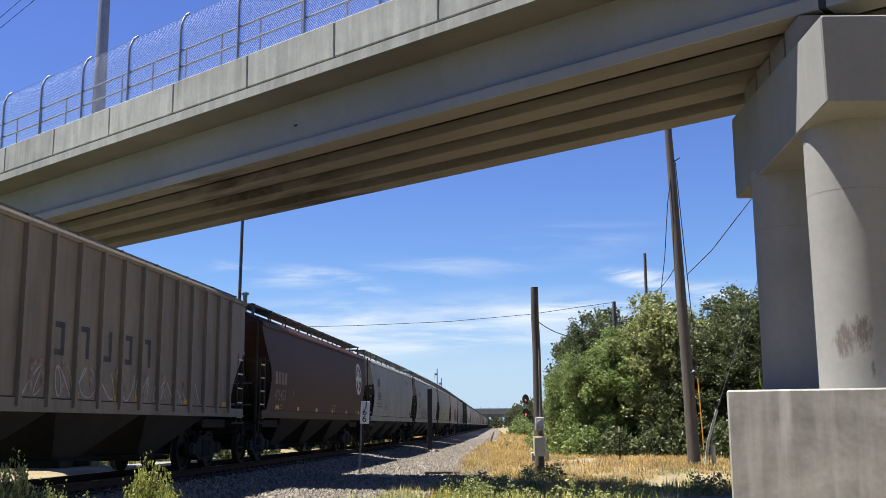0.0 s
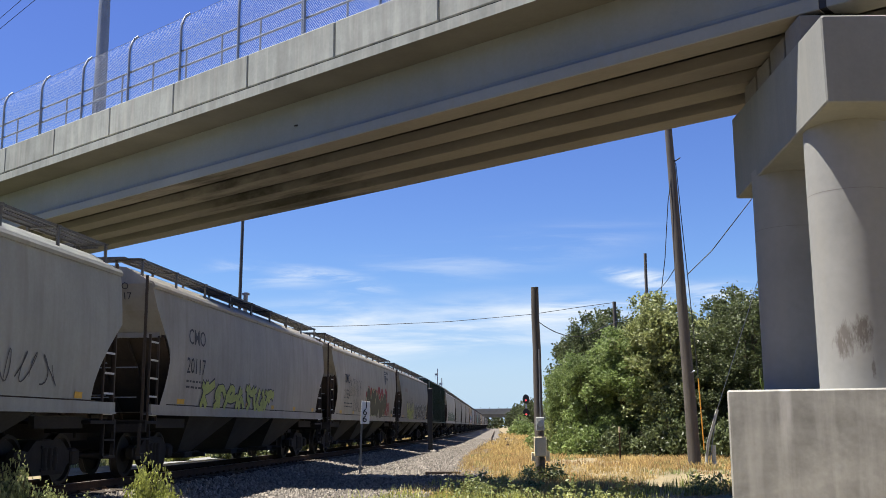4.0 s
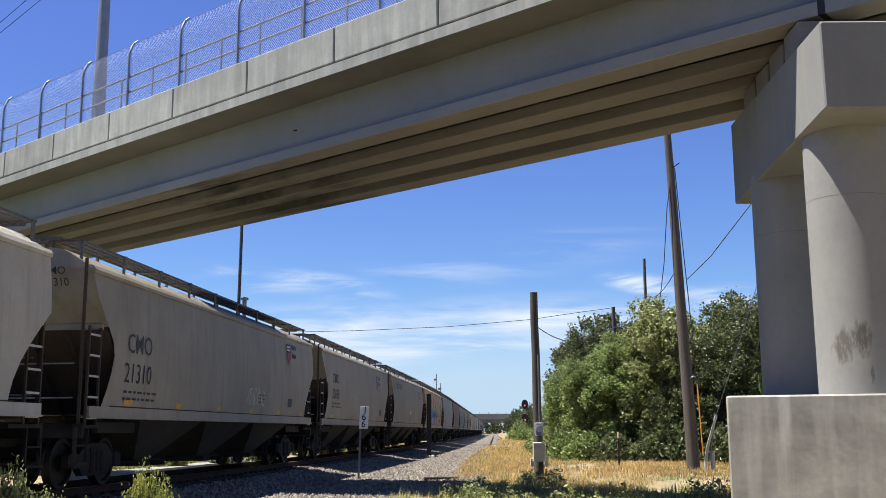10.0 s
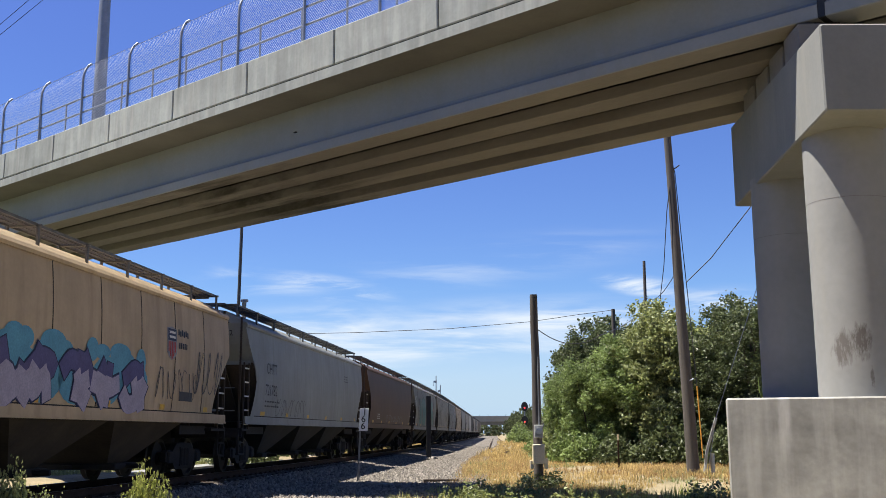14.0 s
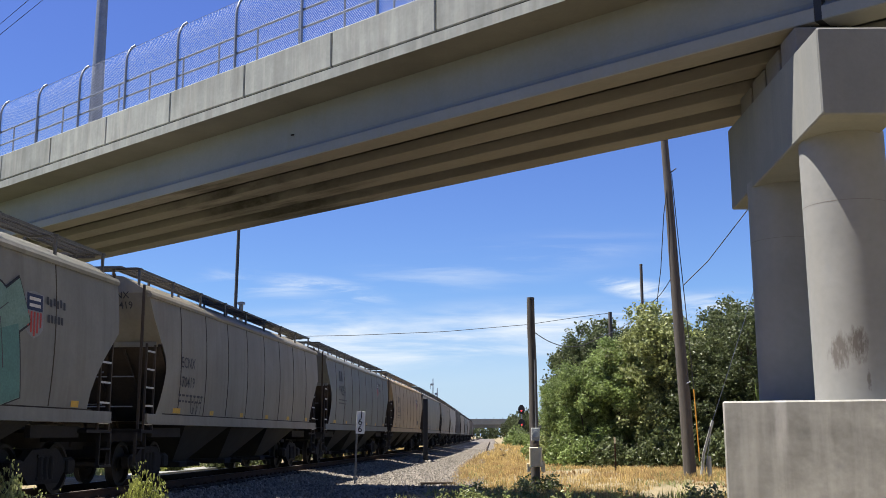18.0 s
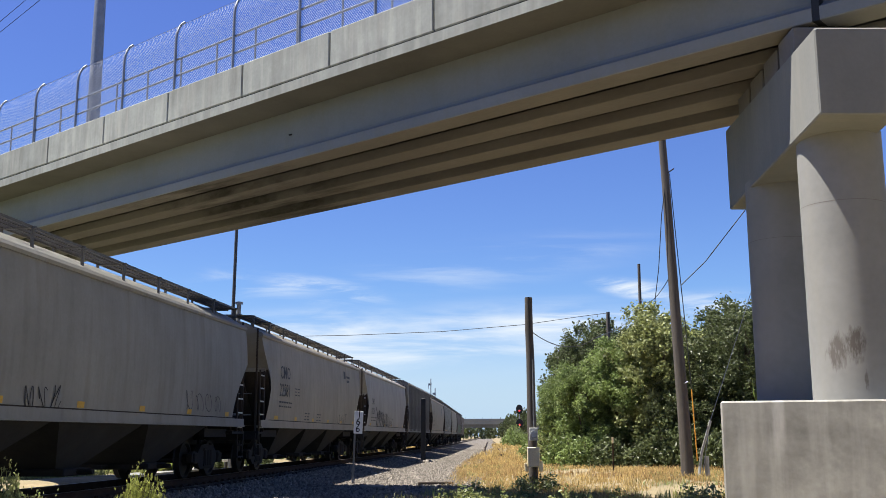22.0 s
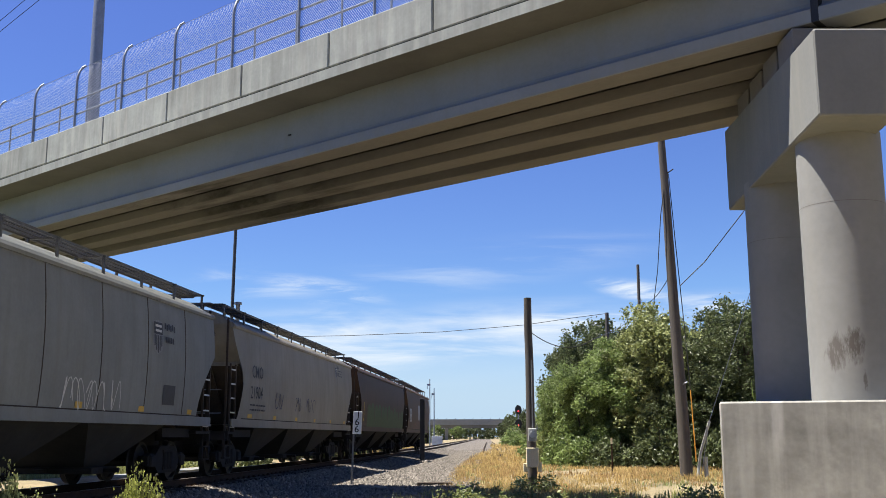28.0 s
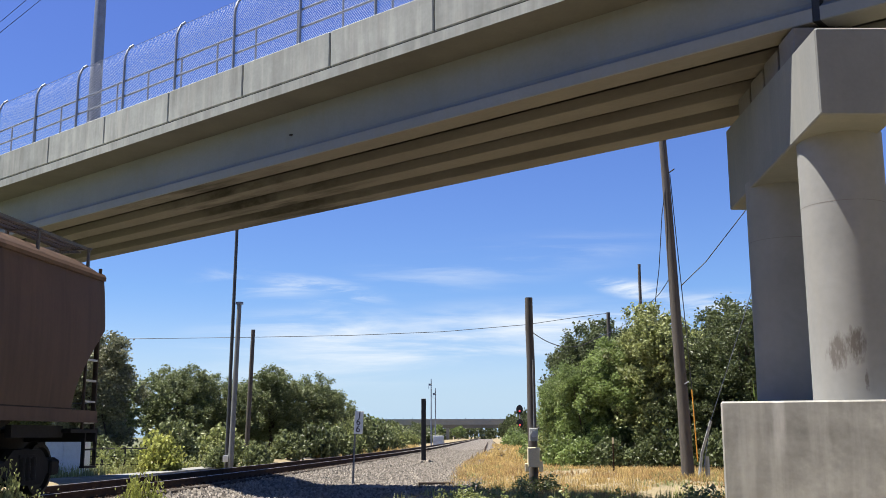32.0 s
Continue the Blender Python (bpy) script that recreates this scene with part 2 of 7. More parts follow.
def soot(m, at, reach):
    """A sooty patch with a ragged outline, round one place along the girders."""
    nt = m.node_tree
    L = nt.links.new
    bs = nt.nodes["Principled BSDF"]
    src = bs.inputs["Base Color"].links[0].from_socket
    co, sp = nt.nodes.new("ShaderNodeTexCoord"), nt.nodes.new("ShaderNodeSeparateXYZ")
    L(co.outputs["Object"], sp.inputs[0])
    ad, ab, mr, no, mu, ra, mx = (nt.nodes.new("ShaderNode" + k) for k in ("Math", "Math", "MapRange", "TexNoise", "Math", "ValToRGB", "MixRGB"))
    ad.operation, ad.inputs[1].default_value, ab.operation, mu.operation = "SUBTRACT", at, "ABSOLUTE", "MULTIPLY"
    mr.inputs[1].default_value, mr.inputs[2].default_value, mr.inputs[3].default_value, mr.inputs[4].default_value = 0.0, reach, 1.12, 0.5
    mp = nt.nodes.new("ShaderNodeMapping")
    mp.inputs["Scale"].default_value = (0.45, 2.2, 1)
    no.inputs["Scale"].default_value, no.inputs["Detail"].default_value, no.inputs["Roughness"].default_value = 1.0, 8, 0.65
    ra.color_ramp.elements[0].position, ra.color_ramp.elements[1].position = 0.42, 0.64
    mx.inputs[2].default_value = (0.06, 0.054, 0.046, 1)
    L(sp.outputs[0], ad.inputs[0]), L(ad.outputs[0], ab.inputs[0]), L(ab.outputs[0], mr.inputs[0])
    L(co.outputs["Object"], mp.inputs[0]), L(mp.outputs[0], no.inputs[0]), L(no.outputs[0], mu.inputs[0]), L(mr.outputs[0], mu.inputs[1])
    L(mu.outputs[0], ra.inputs[0]), L(ra.outputs[0], mx.inputs[0]), L(src, mx.inputs[1]), L(mx.outputs[0], bs.inputs["Base Color"])


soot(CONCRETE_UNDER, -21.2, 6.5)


def stain(m, centre, radii, col, amount, scale=5.0, stretch=(1, 1, 0.5), low=0.45, high=0.6):
    """A stain with a ragged outline round one place."""
    nt = m.node_tree
    L = nt.links.new
    bs = nt.nodes["Principled BSDF"]
    src = bs.inputs["Base Color"].links[0].from_socket
    co, mp, ln, mr, m2, no, ra, mu, mx = (nt.nodes.new("ShaderNode" + k) for k in ("TexCoord", "Mapping", "VectorMath", "MapRange", "Mapping", "TexNoise", "ValToRGB", "Math", "MixRGB"))
    mp.inputs["Scale"].default_value = [1 / r for r in radii]
    mp.inputs["Location"].default_value = [-c / r for c, r in zip(centre, radii)]
    ln.operation = "LENGTH"
    mr.inputs[1].default_value, mr.inputs[2].default_value, mr.inputs[3].default_value, mr.inputs[4].default_value = 1.2, 0.3, 0.0, 1.05
    m2.inputs["Scale"].default_value = stretch
    no.inputs["Scale"].default_value, no.inputs["Detail"].default_value, no.inputs["Roughness"].default_value = scale, 7, 0.7
    ra.color_ramp.elements[0].position, ra.color_ramp.elements[1].position = low, high
    fa = nt.nodes.new("ShaderNodeMath")
    fa.operation, fa.inputs[1].default_value = "MULTIPLY", amount
    mu.operation = "MULTIPLY"
    mx.inputs[2].default_value = (*col, 1)
    L(co.outputs["Object"], mp.inputs[0]), L(mp.outputs[0], ln.inputs[0]), L(ln.outputs["Value"], mr.inputs[0])
    L(co.outputs["Object"], m2.inputs[0]), L(m2.outputs[0], no.inputs[0]), L(no.outputs[0], mu.inputs[0])
    L(mu.outputs[0], ra.inputs[0]), L(mr.outputs[0], mu.inputs[1]), L(ra.outputs[0], fa.inputs[0]), L(fa.outputs[0], mx.inputs[0]), L(src, mx.inputs[1]), L(mx.outputs[0], bs.inputs["Base Color"])


stain(CONCRETE_COLUMN, (5.52, 14.3, 2.16), (0.24, 0.5, 0.46), (0.12, 0.105, 0.095), 0.9, 13.0, (1.6, 1, 0.35), 0.33, 0.52)     # scuffed patch
stain(CONCRETE_COLUMN, (5.76, 14.3, 2.24), (0.22, 0.5, 0.44), (0.10, 0.085, 0.075), 0.9, 16.0, (1.4, 1, 0.4), 0.33, 0.52)
stain(CONCRETE_COLUMN, (5.86, 14.25, 1.75), (0.06, 0.4, 0.45), (0.09, 0.075, 0.065), 0.7, 12.0)
stain(CONCRETE, (5.9, 14.0, 6.1), (0.75, 0.3, 0.8), (0.20, 0.19, 0.175), 0.6, 2.2, (1, 1, 2.2), 0.36, 0.66)     # weathered end of the cap
stain(CONCRETE_WALL, (0.75, 0.0, 1.2), (0.16, 0.4, 0.75), (0.60, 0.585, 0.57), 0.5, 2.0, (1, 1, 0.3), 0.3, 0.6)     # pale run of lime

# ---- mesh helpers ----
class Shape:
    """Collects the corners and faces of one part."""

    def __init__(self):
        self.v, self.f = [], []

    def add(self, verts, faces):
        n = len(self.v)
        self.v += [tuple(p) for p in verts]
        self.f += [tuple(i + n for i in f) for f in faces]
        return self

    def hexa(self, p):
        """p: four corners below, four above, both anticlockwise from above."""
        return self.add(p, [(3, 2, 1, 0), (4, 5, 6, 7), (0, 1, 5, 4), (1, 2, 6, 5), (2, 3, 7, 6), (3, 0, 4, 7)])

    def box(self, x0, x1, y0, y1, z0, z1):
        return self.hexa([(x0, y0, z0), (x1, y0, z0), (x1, y1, z0), (x0, y1, z0), (x0, y0, z1), (x1, y0, z1), (x1, y1, z1), (x0, y1, z1)])

    def soft(self, x0, x1, y0, y1, z0, z1, b=0.02):
        """A box with chamfered edges all round."""
        rings = []
        for z, e in ((z0, b), (z0 + b, 0), (z1 - b, 0), (z1, b)):
            xa, xb, ya, yb = x0 + e, x1 - e, y0 + e, y1 - e
            rings.append([(xa + b, ya, z), (xb - b, ya, z), (xb, ya + b, z), (xb, yb - b, z), (xb - b, yb, z), (xa + b, yb, z), (xa, yb - b, z), (xa, ya + b, z)])
        return self.loft(rings)

    def loft(self, rings, caps=True, closed=True):
        n, faces = len(rings[0]), []
        for i in range(len(rings) - 1):
            for j in range(n if closed else n - 1):
                k = (j + 1) % n
                faces.append((i * n + j, i * n + k, (i + 1) * n + k, (i + 1) * n + j))
        if caps:
            faces += [tuple(range(n))[::-1], tuple(range((len(rings) - 1) * n, len(rings) * n))]
        return self.add([p for r in rings for p in r], faces)

    def tube(self, pts, radii, n=8, caps=True):
        """A round bar along pts; radii: one or one for each point."""
        pts = [Vector(p) for p in pts]
        if not hasattr(radii, "__len__"):
            radii = [radii] * len(pts)
        rings = []
        for i, p in enumerate(pts):
            d = (pts[min(i + 1, len(pts) - 1)] - pts[max(i - 1, 0)]).normalized()
            a = d.cross(Vector((0.13, 0.31, 0.94)) if abs(d.z) < 0.8 else Vector((1, 0.1, 0))).normalized()
            b = d.cross(a)
            rings.append([p + (a * math.cos(2 * math.pi * j / n) + b * math.sin(2 * math.pi * j / n)) * radii[i] for j in range(n)])
        return self.loft(rings, caps)

    def mesh(self, name, smooth=False):
        me = bpy.data.meshes.new(name)
        me.from_pydata(self.v, [], self.f)
        me.update()
        if smooth:
            me.shade_smooth()
            me.set_sharp_from_angle(angle=radians(40))
        return me


def part(name, shape, mat, parent=None, label="", smooth=False, at=None):
    """One mesh object under a thing or a part; shape: a Shape or a mesh to share."""
    me = shape.mesh(name, smooth) if isinstance(shape, Shape) else shape
    if mat and not me.materials:
        for m in (mat if isinstance(mat, (list, tuple)) else [mat]):
            me.materials.append(m)
    ob = new(name, me)
    if parent:
        ob.parent = parent
    if at is not None:
        ob.matrix_basis = at
    if label:
        ob["label"] = label
    return ob


def thing(name, at, label, category, group="", kind=""):
    ob = new(name)
    ob.empty_display_size = 0.3
    ob.matrix_basis = at
    return tagged(ob, label, category, group, kind)


# ---- the line of the track ----
TX0, TSLOPE, TBEND, TEND = -9.904, 0.11666, 0.00066, 106.8   # a curve that runs out into a straight
Y_TAB = np.linspace(-700, 900, 6401)


def track_x(y):
    m = np.clip(y, -12, TEND)
    return TX0 + TSLOPE * y - TBEND * (m * m / 2 + (y - m) * m)


X_TAB = track_x(Y_TAB)
S_TAB = np.concatenate([[0], np.cumsum(np.hypot(np.diff(X_TAB), np.diff(Y_TAB)))])
S_TAB -= np.interp(0, Y_TAB, S_TAB)


def on_track(s, off=0.0):
    """The place s metres along the track, off metres to its right, and the heading there."""
    y = np.interp(s, S_TAB, Y_TAB)
    x = np.interp(s, S_TAB, X_TAB)
    d = (np.interp(s + 0.5, S_TAB, X_TAB) - np.interp(s - 0.5, S_TAB, X_TAB))
    e = (np.interp(s + 0.5, S_TAB, Y_TAB) - np.interp(s - 0.5, S_TAB, Y_TAB))
    h = math.hypot(d, e)
    return x + off * e / h, y - off * d / h, math.atan2(d, e)


def sweep(shape, profile, s_list, z=0.0, closed=True, off=0.0):
    """Sweeps a profile of (offset, height) along the track."""
    rings = []
    for s in s_list:
        ring = []
        for o, hgt in profile:
            x, y, _ = on_track(s, o + off)
            ring.append((x, y, z + hgt))
        rings.append(ring)
    return shape.loft(rings, caps=closed, closed=closed)

# ---- ground ----
def ground_z(x, y):
    o = x - track_x(y)
    z = -0.36 + 0.05 * np.sin(x * 0.31 + y * 0.17) + 0.04 * np.sin(y * 0.23 - x * 0.11)
    z = z - 0.5 * np.clip((5.2 - np.abs(o)) / 1.6, 0, 1)    # under the ballast and its ditch
    z = z - 0.35 * np.clip((-o - 6) / 12, 0, 1)          # the land falls a little beyond the track
    z = z - 0.25 * np.clip((9 - y) / 9, 0, 1) * np.clip((x + 5) / 4, 0, 1)
    lim = np.interp(y, [-60, 15, 30, 50, 75, 110, 640], [5.5, 6.0, 7.0, 5.8, 5.4, 6.2, 6.0])
    return z - 0.16 * np.clip((lim + 0.1 - o) / 0.5, 0, 1) * (o > 0)


def build_ground():
    def steps(a, b, fine, lo, hi):
        near = np.arange(lo, hi + 1e-6, fine)
        k = np.geomspace(1, 1 + (b - hi), 26) - 1
        j = np.geomspace(1, 1 + (lo - a), 26) - 1
        return np.concatenate([(lo - j[1:])[::-1], near, (hi + k[1:])])
    xs, ys = steps(-4000, 4000, 0.8, -26, 26), steps(-3000, 4500, 0.9, -6, 110)
    gx, gy = np.meshgrid(xs, ys)
    z = ground_z(gx, gy)
    nx, ny = len(xs), len(ys)
    v = np.column_stack([gx.ravel(), gy.ravel(), z.ravel()])
    idx = np.arange(nx * ny).reshape(ny, nx)
    f = np.column_stack([idx[:-1, :-1].ravel(), idx[:-1, 1:].ravel(), idx[1:, 1:].ravel(), idx[1:, :-1].ravel()])
    me = bpy.data.meshes.new("ground")
    me.from_pydata(v.tolist(), [], f.tolist())
    me.shade_smooth()
    ob = part("ground", me, SOIL)
    tagged(ob, "dry golden grassland ground beside the railway", "ground", kind="structure")


build_ground()

# ---- the track: ballast, sleepers, rails ----
NEAR_S = [float(s) for s in np.concatenate([np.arange(-60, 140, 1.0), np.arange(140, 640, 8.0)])]


def ballast_right(s):
    """How far the stone spreads to the right of the track."""
    return float(np.interp(s, [-60, 15, 30, 50, 75, 110, 640], [5.5, 6.0, 7.0, 5.8, 5.4, 6.2, 6.0]))


def build_track():
    sh = Shape()
    rings = []
    for i, s in enumerate(NEAR_S):
        r = ballast_right(s)
        prof = [(-3.6, -0.62), (-2.9, -0.40), (-1.75, -0.2), (-1.0, -0.17), (0, -0.17), (0.9, -0.22), (1.75, -0.28), (2.2, -0.37), (2.8, -0.46), (3.3, -0.46), (max(3.8, min(4.4, r - 1.0)), -0.42), (max(4.3, r - 0.4), -0.38), (max(4.7, r + 0.2), -0.34), (max(5.1, r + 0.6), -0.55)]
        ring = []
        for j, (o, z) in enumerate(prof):
            x, y, _ = on_track(s, o)
            n = noise.noise((x * 0.9, y * 0.9, 3.1)) * 0.05 if 3 <= j <= 12 else 0
            ring.append((x, y, z + n * (0.3 if j < 7 else 1)))
        rings.append(ring)
    sh.loft(rings, caps=False, closed=False)
    sh.f = [f[::-1] for f in sh.f]
    tagged(part("ballast", sh, BALLAST, smooth=True), "grey crushed stone ballast bed under the track", "ballast", kind="structure")
    # rails: foot, web and head; the running band on top is bright
    for side, o in (("near", 0.7525), ("far", -0.7525)):
        rail = thing("rail", Matrix.Identity(4), "rusty steel rail with a polished running top", "rail", "rails of the main track", "structure")
        sh = Shape()
        sweep(sh, [(-0.075, -0.172), (0.075, -0.172), (0.075, -0.16), (0.012, -0.145), (0.012, -0.045), (0.036, -0.035), (0.036, -0.004), (-0.036, -0.004), (-0.036, -0.035), (-0.012, -0.045), (-0.012, -0.145), (-0.075, -0.16)],
              NEAR_S, off=o)
        part("rail_body", sh, RAIL_SIDE, rail)
        sh = Shape()
        sweep(sh, [(-0.036, -0.004), (0.036, -0.004), (0.03, 0.0), (-0.03, 0.0)], NEAR_S, off=o)
        part("rail_head", sh, RAIL_TOP, rail, "polished running surface")


build_track()

# ---- the road bridge: a slim deck on four concrete girders ----
B_DIR = Vector((math.sin(radians(-49.2)), math.cos(radians(-49.2)), 0))
B_OUT = Vector((math.cos(radians(-49.2)), -math.sin(radians(-49.2)), 0))     # away from the camera
# in the bridge's space: x = along it towards the pier, y = across it, away from the camera
BRIDGE = Matrix(((-B_DIR.x, B_OUT.x, 0, 0), (-B_DIR.y, B_OUT.y, 0, 0), (0, 0, 1, 0), (0, 0, 0, 1)))
# u runs towards the pier and on to the right: a place a metres along B_DIR has u = -a
G_END = -5.35            # where the girders end on the pier
SPAN = 46.0              # length of the span over the track
Z_SLAB, Z_LEDGE, Z_PAR = 8.48, 8.68, 9.53


def girder_shape(u0, u1, y0):
    """An I girder; y0 is the near edge of its bottom flange."""
    prof = [(0, 7.215), (0.015, 7.2), (0.565, 7.2), (0.58, 7.215), (0.58, 7.42), (0.40, 7.54), (0.38, 7.60), (0.38, 8.47), (0.20, 8.47), (0.20, 7.60), (0.18, 7.54), (0, 7.42)]
    return Shape().loft([[(u, y0 + a, z) for a, z in prof] for u in (u0, u1)])


def build_bridge():
    br = thing("road_bridge", BRIDGE, "grey concrete girder bridge crossing over the railway", "bridge")
    for k in range(4):
        g = part("girder", girder_shape(G_END - SPAN, G_END, 14.84 + k * 1.205), [CONCRETE_GIRDER, CONCRETE_UNDER], br, "concrete I girder with a stained and shade-darkened underside")
        # undersides and inner faces go darker: painted shade besides the stains
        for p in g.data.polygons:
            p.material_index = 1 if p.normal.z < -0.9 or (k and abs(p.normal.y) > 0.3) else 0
        part("girder", girder_shape(G_END + 0.12, 20, 14.84 + k * 1.205), [CONCRETE_GIRDER], br)
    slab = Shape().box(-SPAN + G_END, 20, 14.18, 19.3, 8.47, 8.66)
    part("deck_slab", slab, CONCRETE_SHADED, br)
    for y0, y1 in ((14.06, 14.4), (19.0, 19.42)):
        sh = Shape()
        sh.hexa([(-SPAN + G_END, y0, Z_SLAB - 0.02), (20, y0, Z_SLAB - 0.02), (20, y1, Z_SLAB - 0.02), (-SPAN + G_END, y1, Z_SLAB - 0.02),
                 (-SPAN + G_END, y0, Z_LEDGE), (20, y0, Z_LEDGE), (20, y1, Z_LEDGE), (-SPAN + G_END, y1, Z_LEDGE)])
        ledge = part("ledge", sh, [CONCRETE_PANEL, CONCRETE_SHADED], br, "concrete edge beam")
        # faces that look down get the darker copy, as painted shade
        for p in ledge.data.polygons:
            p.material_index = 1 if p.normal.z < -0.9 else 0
    # parapet panels with open joints
    first = -12.38
    k0 = int((20 - first) / 2.95)
    mesh_panel = Shape().soft(-1.458, 1.458, 0, 0.26, Z_LEDGE + 0.05, Z_PAR, 0.02).mesh("parapet_panel")
    for k in range(-k0, 14):
        c = first - k * 2.95 - 1.475
        if c > 18.5:
            continue
        part("parapet_panel", mesh_panel, CONCRETE_PANEL, br, at=Matrix.Translation((c, 14.085, 0)))
        part("parapet_panel", mesh_panel, CONCRETE_PANEL, br, at=Matrix.Translation((c, 19.13, 0)))
    # added black box stands for the shade in the open girder gap
    part("joint_filler", Shape().box(G_END, G_END + 0.12, 14.855, 15.45, 7.21, 8.46), BLACK_PAINT, br, "black box for the shade between the girder ends")
    # added black strip paints the shadow line below the panels
    part("joint_seal", Shape().box(-SPAN + G_END, 20, 14.12, 14.3, Z_LEDGE, Z_LEDGE + 0.05), BLACK_PAINT, br, "black strip for the shade in the joint under the parapet")
    return br


bridge = build_bridge()


# ---- the pier ----
def build_pier():
    pier = thing("bridge_pier", pose(0, 0, 0), "concrete pier with two round columns and a heavy cap", "pier")
    near_l, far_l, w, top = (5.20, 13.544), (5.48, 19.044), 1.147, 6.80
    cap = Shape()
    rings = []
    for (x, y), z0, top in ((near_l, 5.34, 6.609), (far_l, 5.23, 6.80)):
        b = 0.022
        w = 1.108 if y < 15 else 1.147
        rings.append([(x + b, y, z0), (x + w - b, y, z0), (x + w, y, z0 + b), (x + w, y, top - b), (x + w - b, y, top), (x + b, y, top), (x, y, top - b), (x, y, z0 + b)])
    x0, y0, z0, b = near_l[0], near_l[1], 5.34, 0.022
    rings.insert(0, [(x0 + (v.x - x0 - 0.554) * (1 - 2 * b / 1.108) + 0.554, y0 - b, 5.9745 + (v.z - 5.9745) * (1 - 2 * b / 1.269)) for v in map(Vector, rings[0])])
    cap.loft(rings)
    cap.f = [f[::-1] for f in cap.f]
    part("cap", cap, CONCRETE, pier)
    for cx, cy in ((5.945, 14.83), (5.985, 17.625)):
        # round columns with a faint line where one casting ends
        part("casting_joint", Shape().tube([(cx, cy, 4.31), (cx, cy, 4.318)], 0.6035, 48, caps=False), CONCRETE_UNDER, pier)
        zs = [(-0.5, 0.602), (2.0, 0.602), (5.4, 0.602)]
        part("column", Shape().tube([(cx, cy, z) for z, r in zs], [r for z, r in zs], 48), CONCRETE_COLUMN, pier, smooth=True)
    for k in range(4):
        # bearing seats that carry the girder ends
        q = BRIDGE @ Vector((G_END - 0.28, 14.84 + k * 1.205 + 0.28, 0))
        x = near_l[0] + 0.05 * (q.y - near_l[1]) + 0.58
        part("bearing_seat", Shape().soft(-0.5, 0.5, -0.34, 0.34, 6.58, 7.14, 0.015), CONCRETE_UNDER, pier, at=Matrix.Translation((x, q.y, 0)))
        part("bearing_pad", Shape().box(-0.2, 0.2, -0.22, 0.22, 7.14, 7.2), STEEL_DARK, pier, at=Matrix.Translation((x, q.y, 0)))
    wall = thing("crash_wall", pose(3.87, 14.45, 0, 0, 0, -19), "thick grey concrete crash wall around the pier columns", "wall")
    part("wall_block", Shape().soft(0, 4.6, 0, 5.4, -0.9, 1.468, 0.025), CONCRETE_WALL, wall)


build_pier()

# ---- on the bridge: hand rails, fence posts with bent tops, mesh, a lamp mast ----
FENCE_MESH = material("chain_link_wire", (0.36, 0.38, 0.47), (0.30, 0.32, 0.40), rough=0.7, metal=0.0, scale=6, fine=60, bump=0.02)


def build_rail_fence():
    y = 14.24
    post = Shape().tube([(0, 0, 0), (0, 0, 1.42), (0, 0.015, 1.58), (0, 0.06, 1.74), (0, 0.14, 1.87), (0, 0.24, 1.96)], 0.034, 10).soft(-0.07, 0.07, -0.06, 0.06, 0, 0.02, 0.004).mesh("fence_post", True)
    short = Shape().tube([(0, 0, 0), (0, 0, 0.88)], 0.024, 8).soft(-0.05, 0.05, -0.05, 0.05, 0, 0.015, 0.003).mesh("rail_post", True)
    fence = thing("bridge_fence", BRIDGE, "galvanised steel fence with bent-top posts and wire mesh on the parapet", "fence")
    for k in range(-6, 15):
        part("fence_post", post, STEEL_GALV, fence, at=Matrix.Translation((-14.12 - 2.37 * k, y, Z_PAR)))
    for k in range(-10, 24):
        part("rail_post", short, STEEL_GALV, fence, at=Matrix.Translation((-13.69 - 1.47 * k, y + 0.06, Z_PAR)))
    for z in (0.9, 0.47):
        part("hand_rail", Shape().tube([(-48, y + 0.06, Z_PAR + z), (0.5, y + 0.06, Z_PAR + z)], 0.028, 8), STEEL_GALV, fence)
    # wire mesh: two sets of thin slanting wires, bent over at the top
    def wires(sg):
        sh = Shape()
        step, r = 0.06, 0.0036
        prof = [(0.035, 0.02), (0.035, 1.42), (0.05, 1.58), (0.095, 1.74), (0.175, 1.87), (0.275, 1.96)]
        for j in range(int(36 / step)):
            u0 = -44 + j * step
            pts = [(u0 + sg * z * 0.8, y + a, Z_PAR + z) for a, z in prof]
            n = len(sh.v)
            for p in pts:
                sh.v += [(p[0] - r, p[1], p[2]), (p[0] + r, p[1], p[2] + r)]
            for q in range(len(pts) - 1):
                sh.f.append((n + 2 * q, n + 2 * q + 1, n + 2 * q + 3, n + 2 * q + 2))
        return sh
    part("wire_mesh", wires(1), FENCE_MESH, fence, "fine grey chain-link mesh")
    part("wire_mesh", wires(-1), FENCE_MESH, fence, "fine grey chain-link mesh")
    mast = thing("lamp_mast", pose(-9.98, 28.1, 8.66), "tall grey tapered steel lamp mast on the bridge deck", "lamp post")
    part("mast", Shape().tube([(0, 0, 0), (0, 0, 4), (0, 0, 9)], [0.19, 0.165, 0.115], 20), STEEL_GALV, mast, smooth=True)
    part("base_plate", Shape().soft(-0.28, 0.28, -0.28, 0.28, 0, 0.04, 0.01), STEEL_GALV, mast)
    part("lamp_arm", Shape().tube([(0, 0, 8.9), (0.5, -0.3, 9.25), (1.6, -1.0, 9.4)], [0.06, 0.055, 0.045], 10), STEEL_GALV, mast, smooth=True)
    part("lamp_head", Shape().soft(1.4, 2.1, -1.25, -0.95, 9.33, 9.47, 0.04), STEEL_GALV, mast)


build_rail_fence()

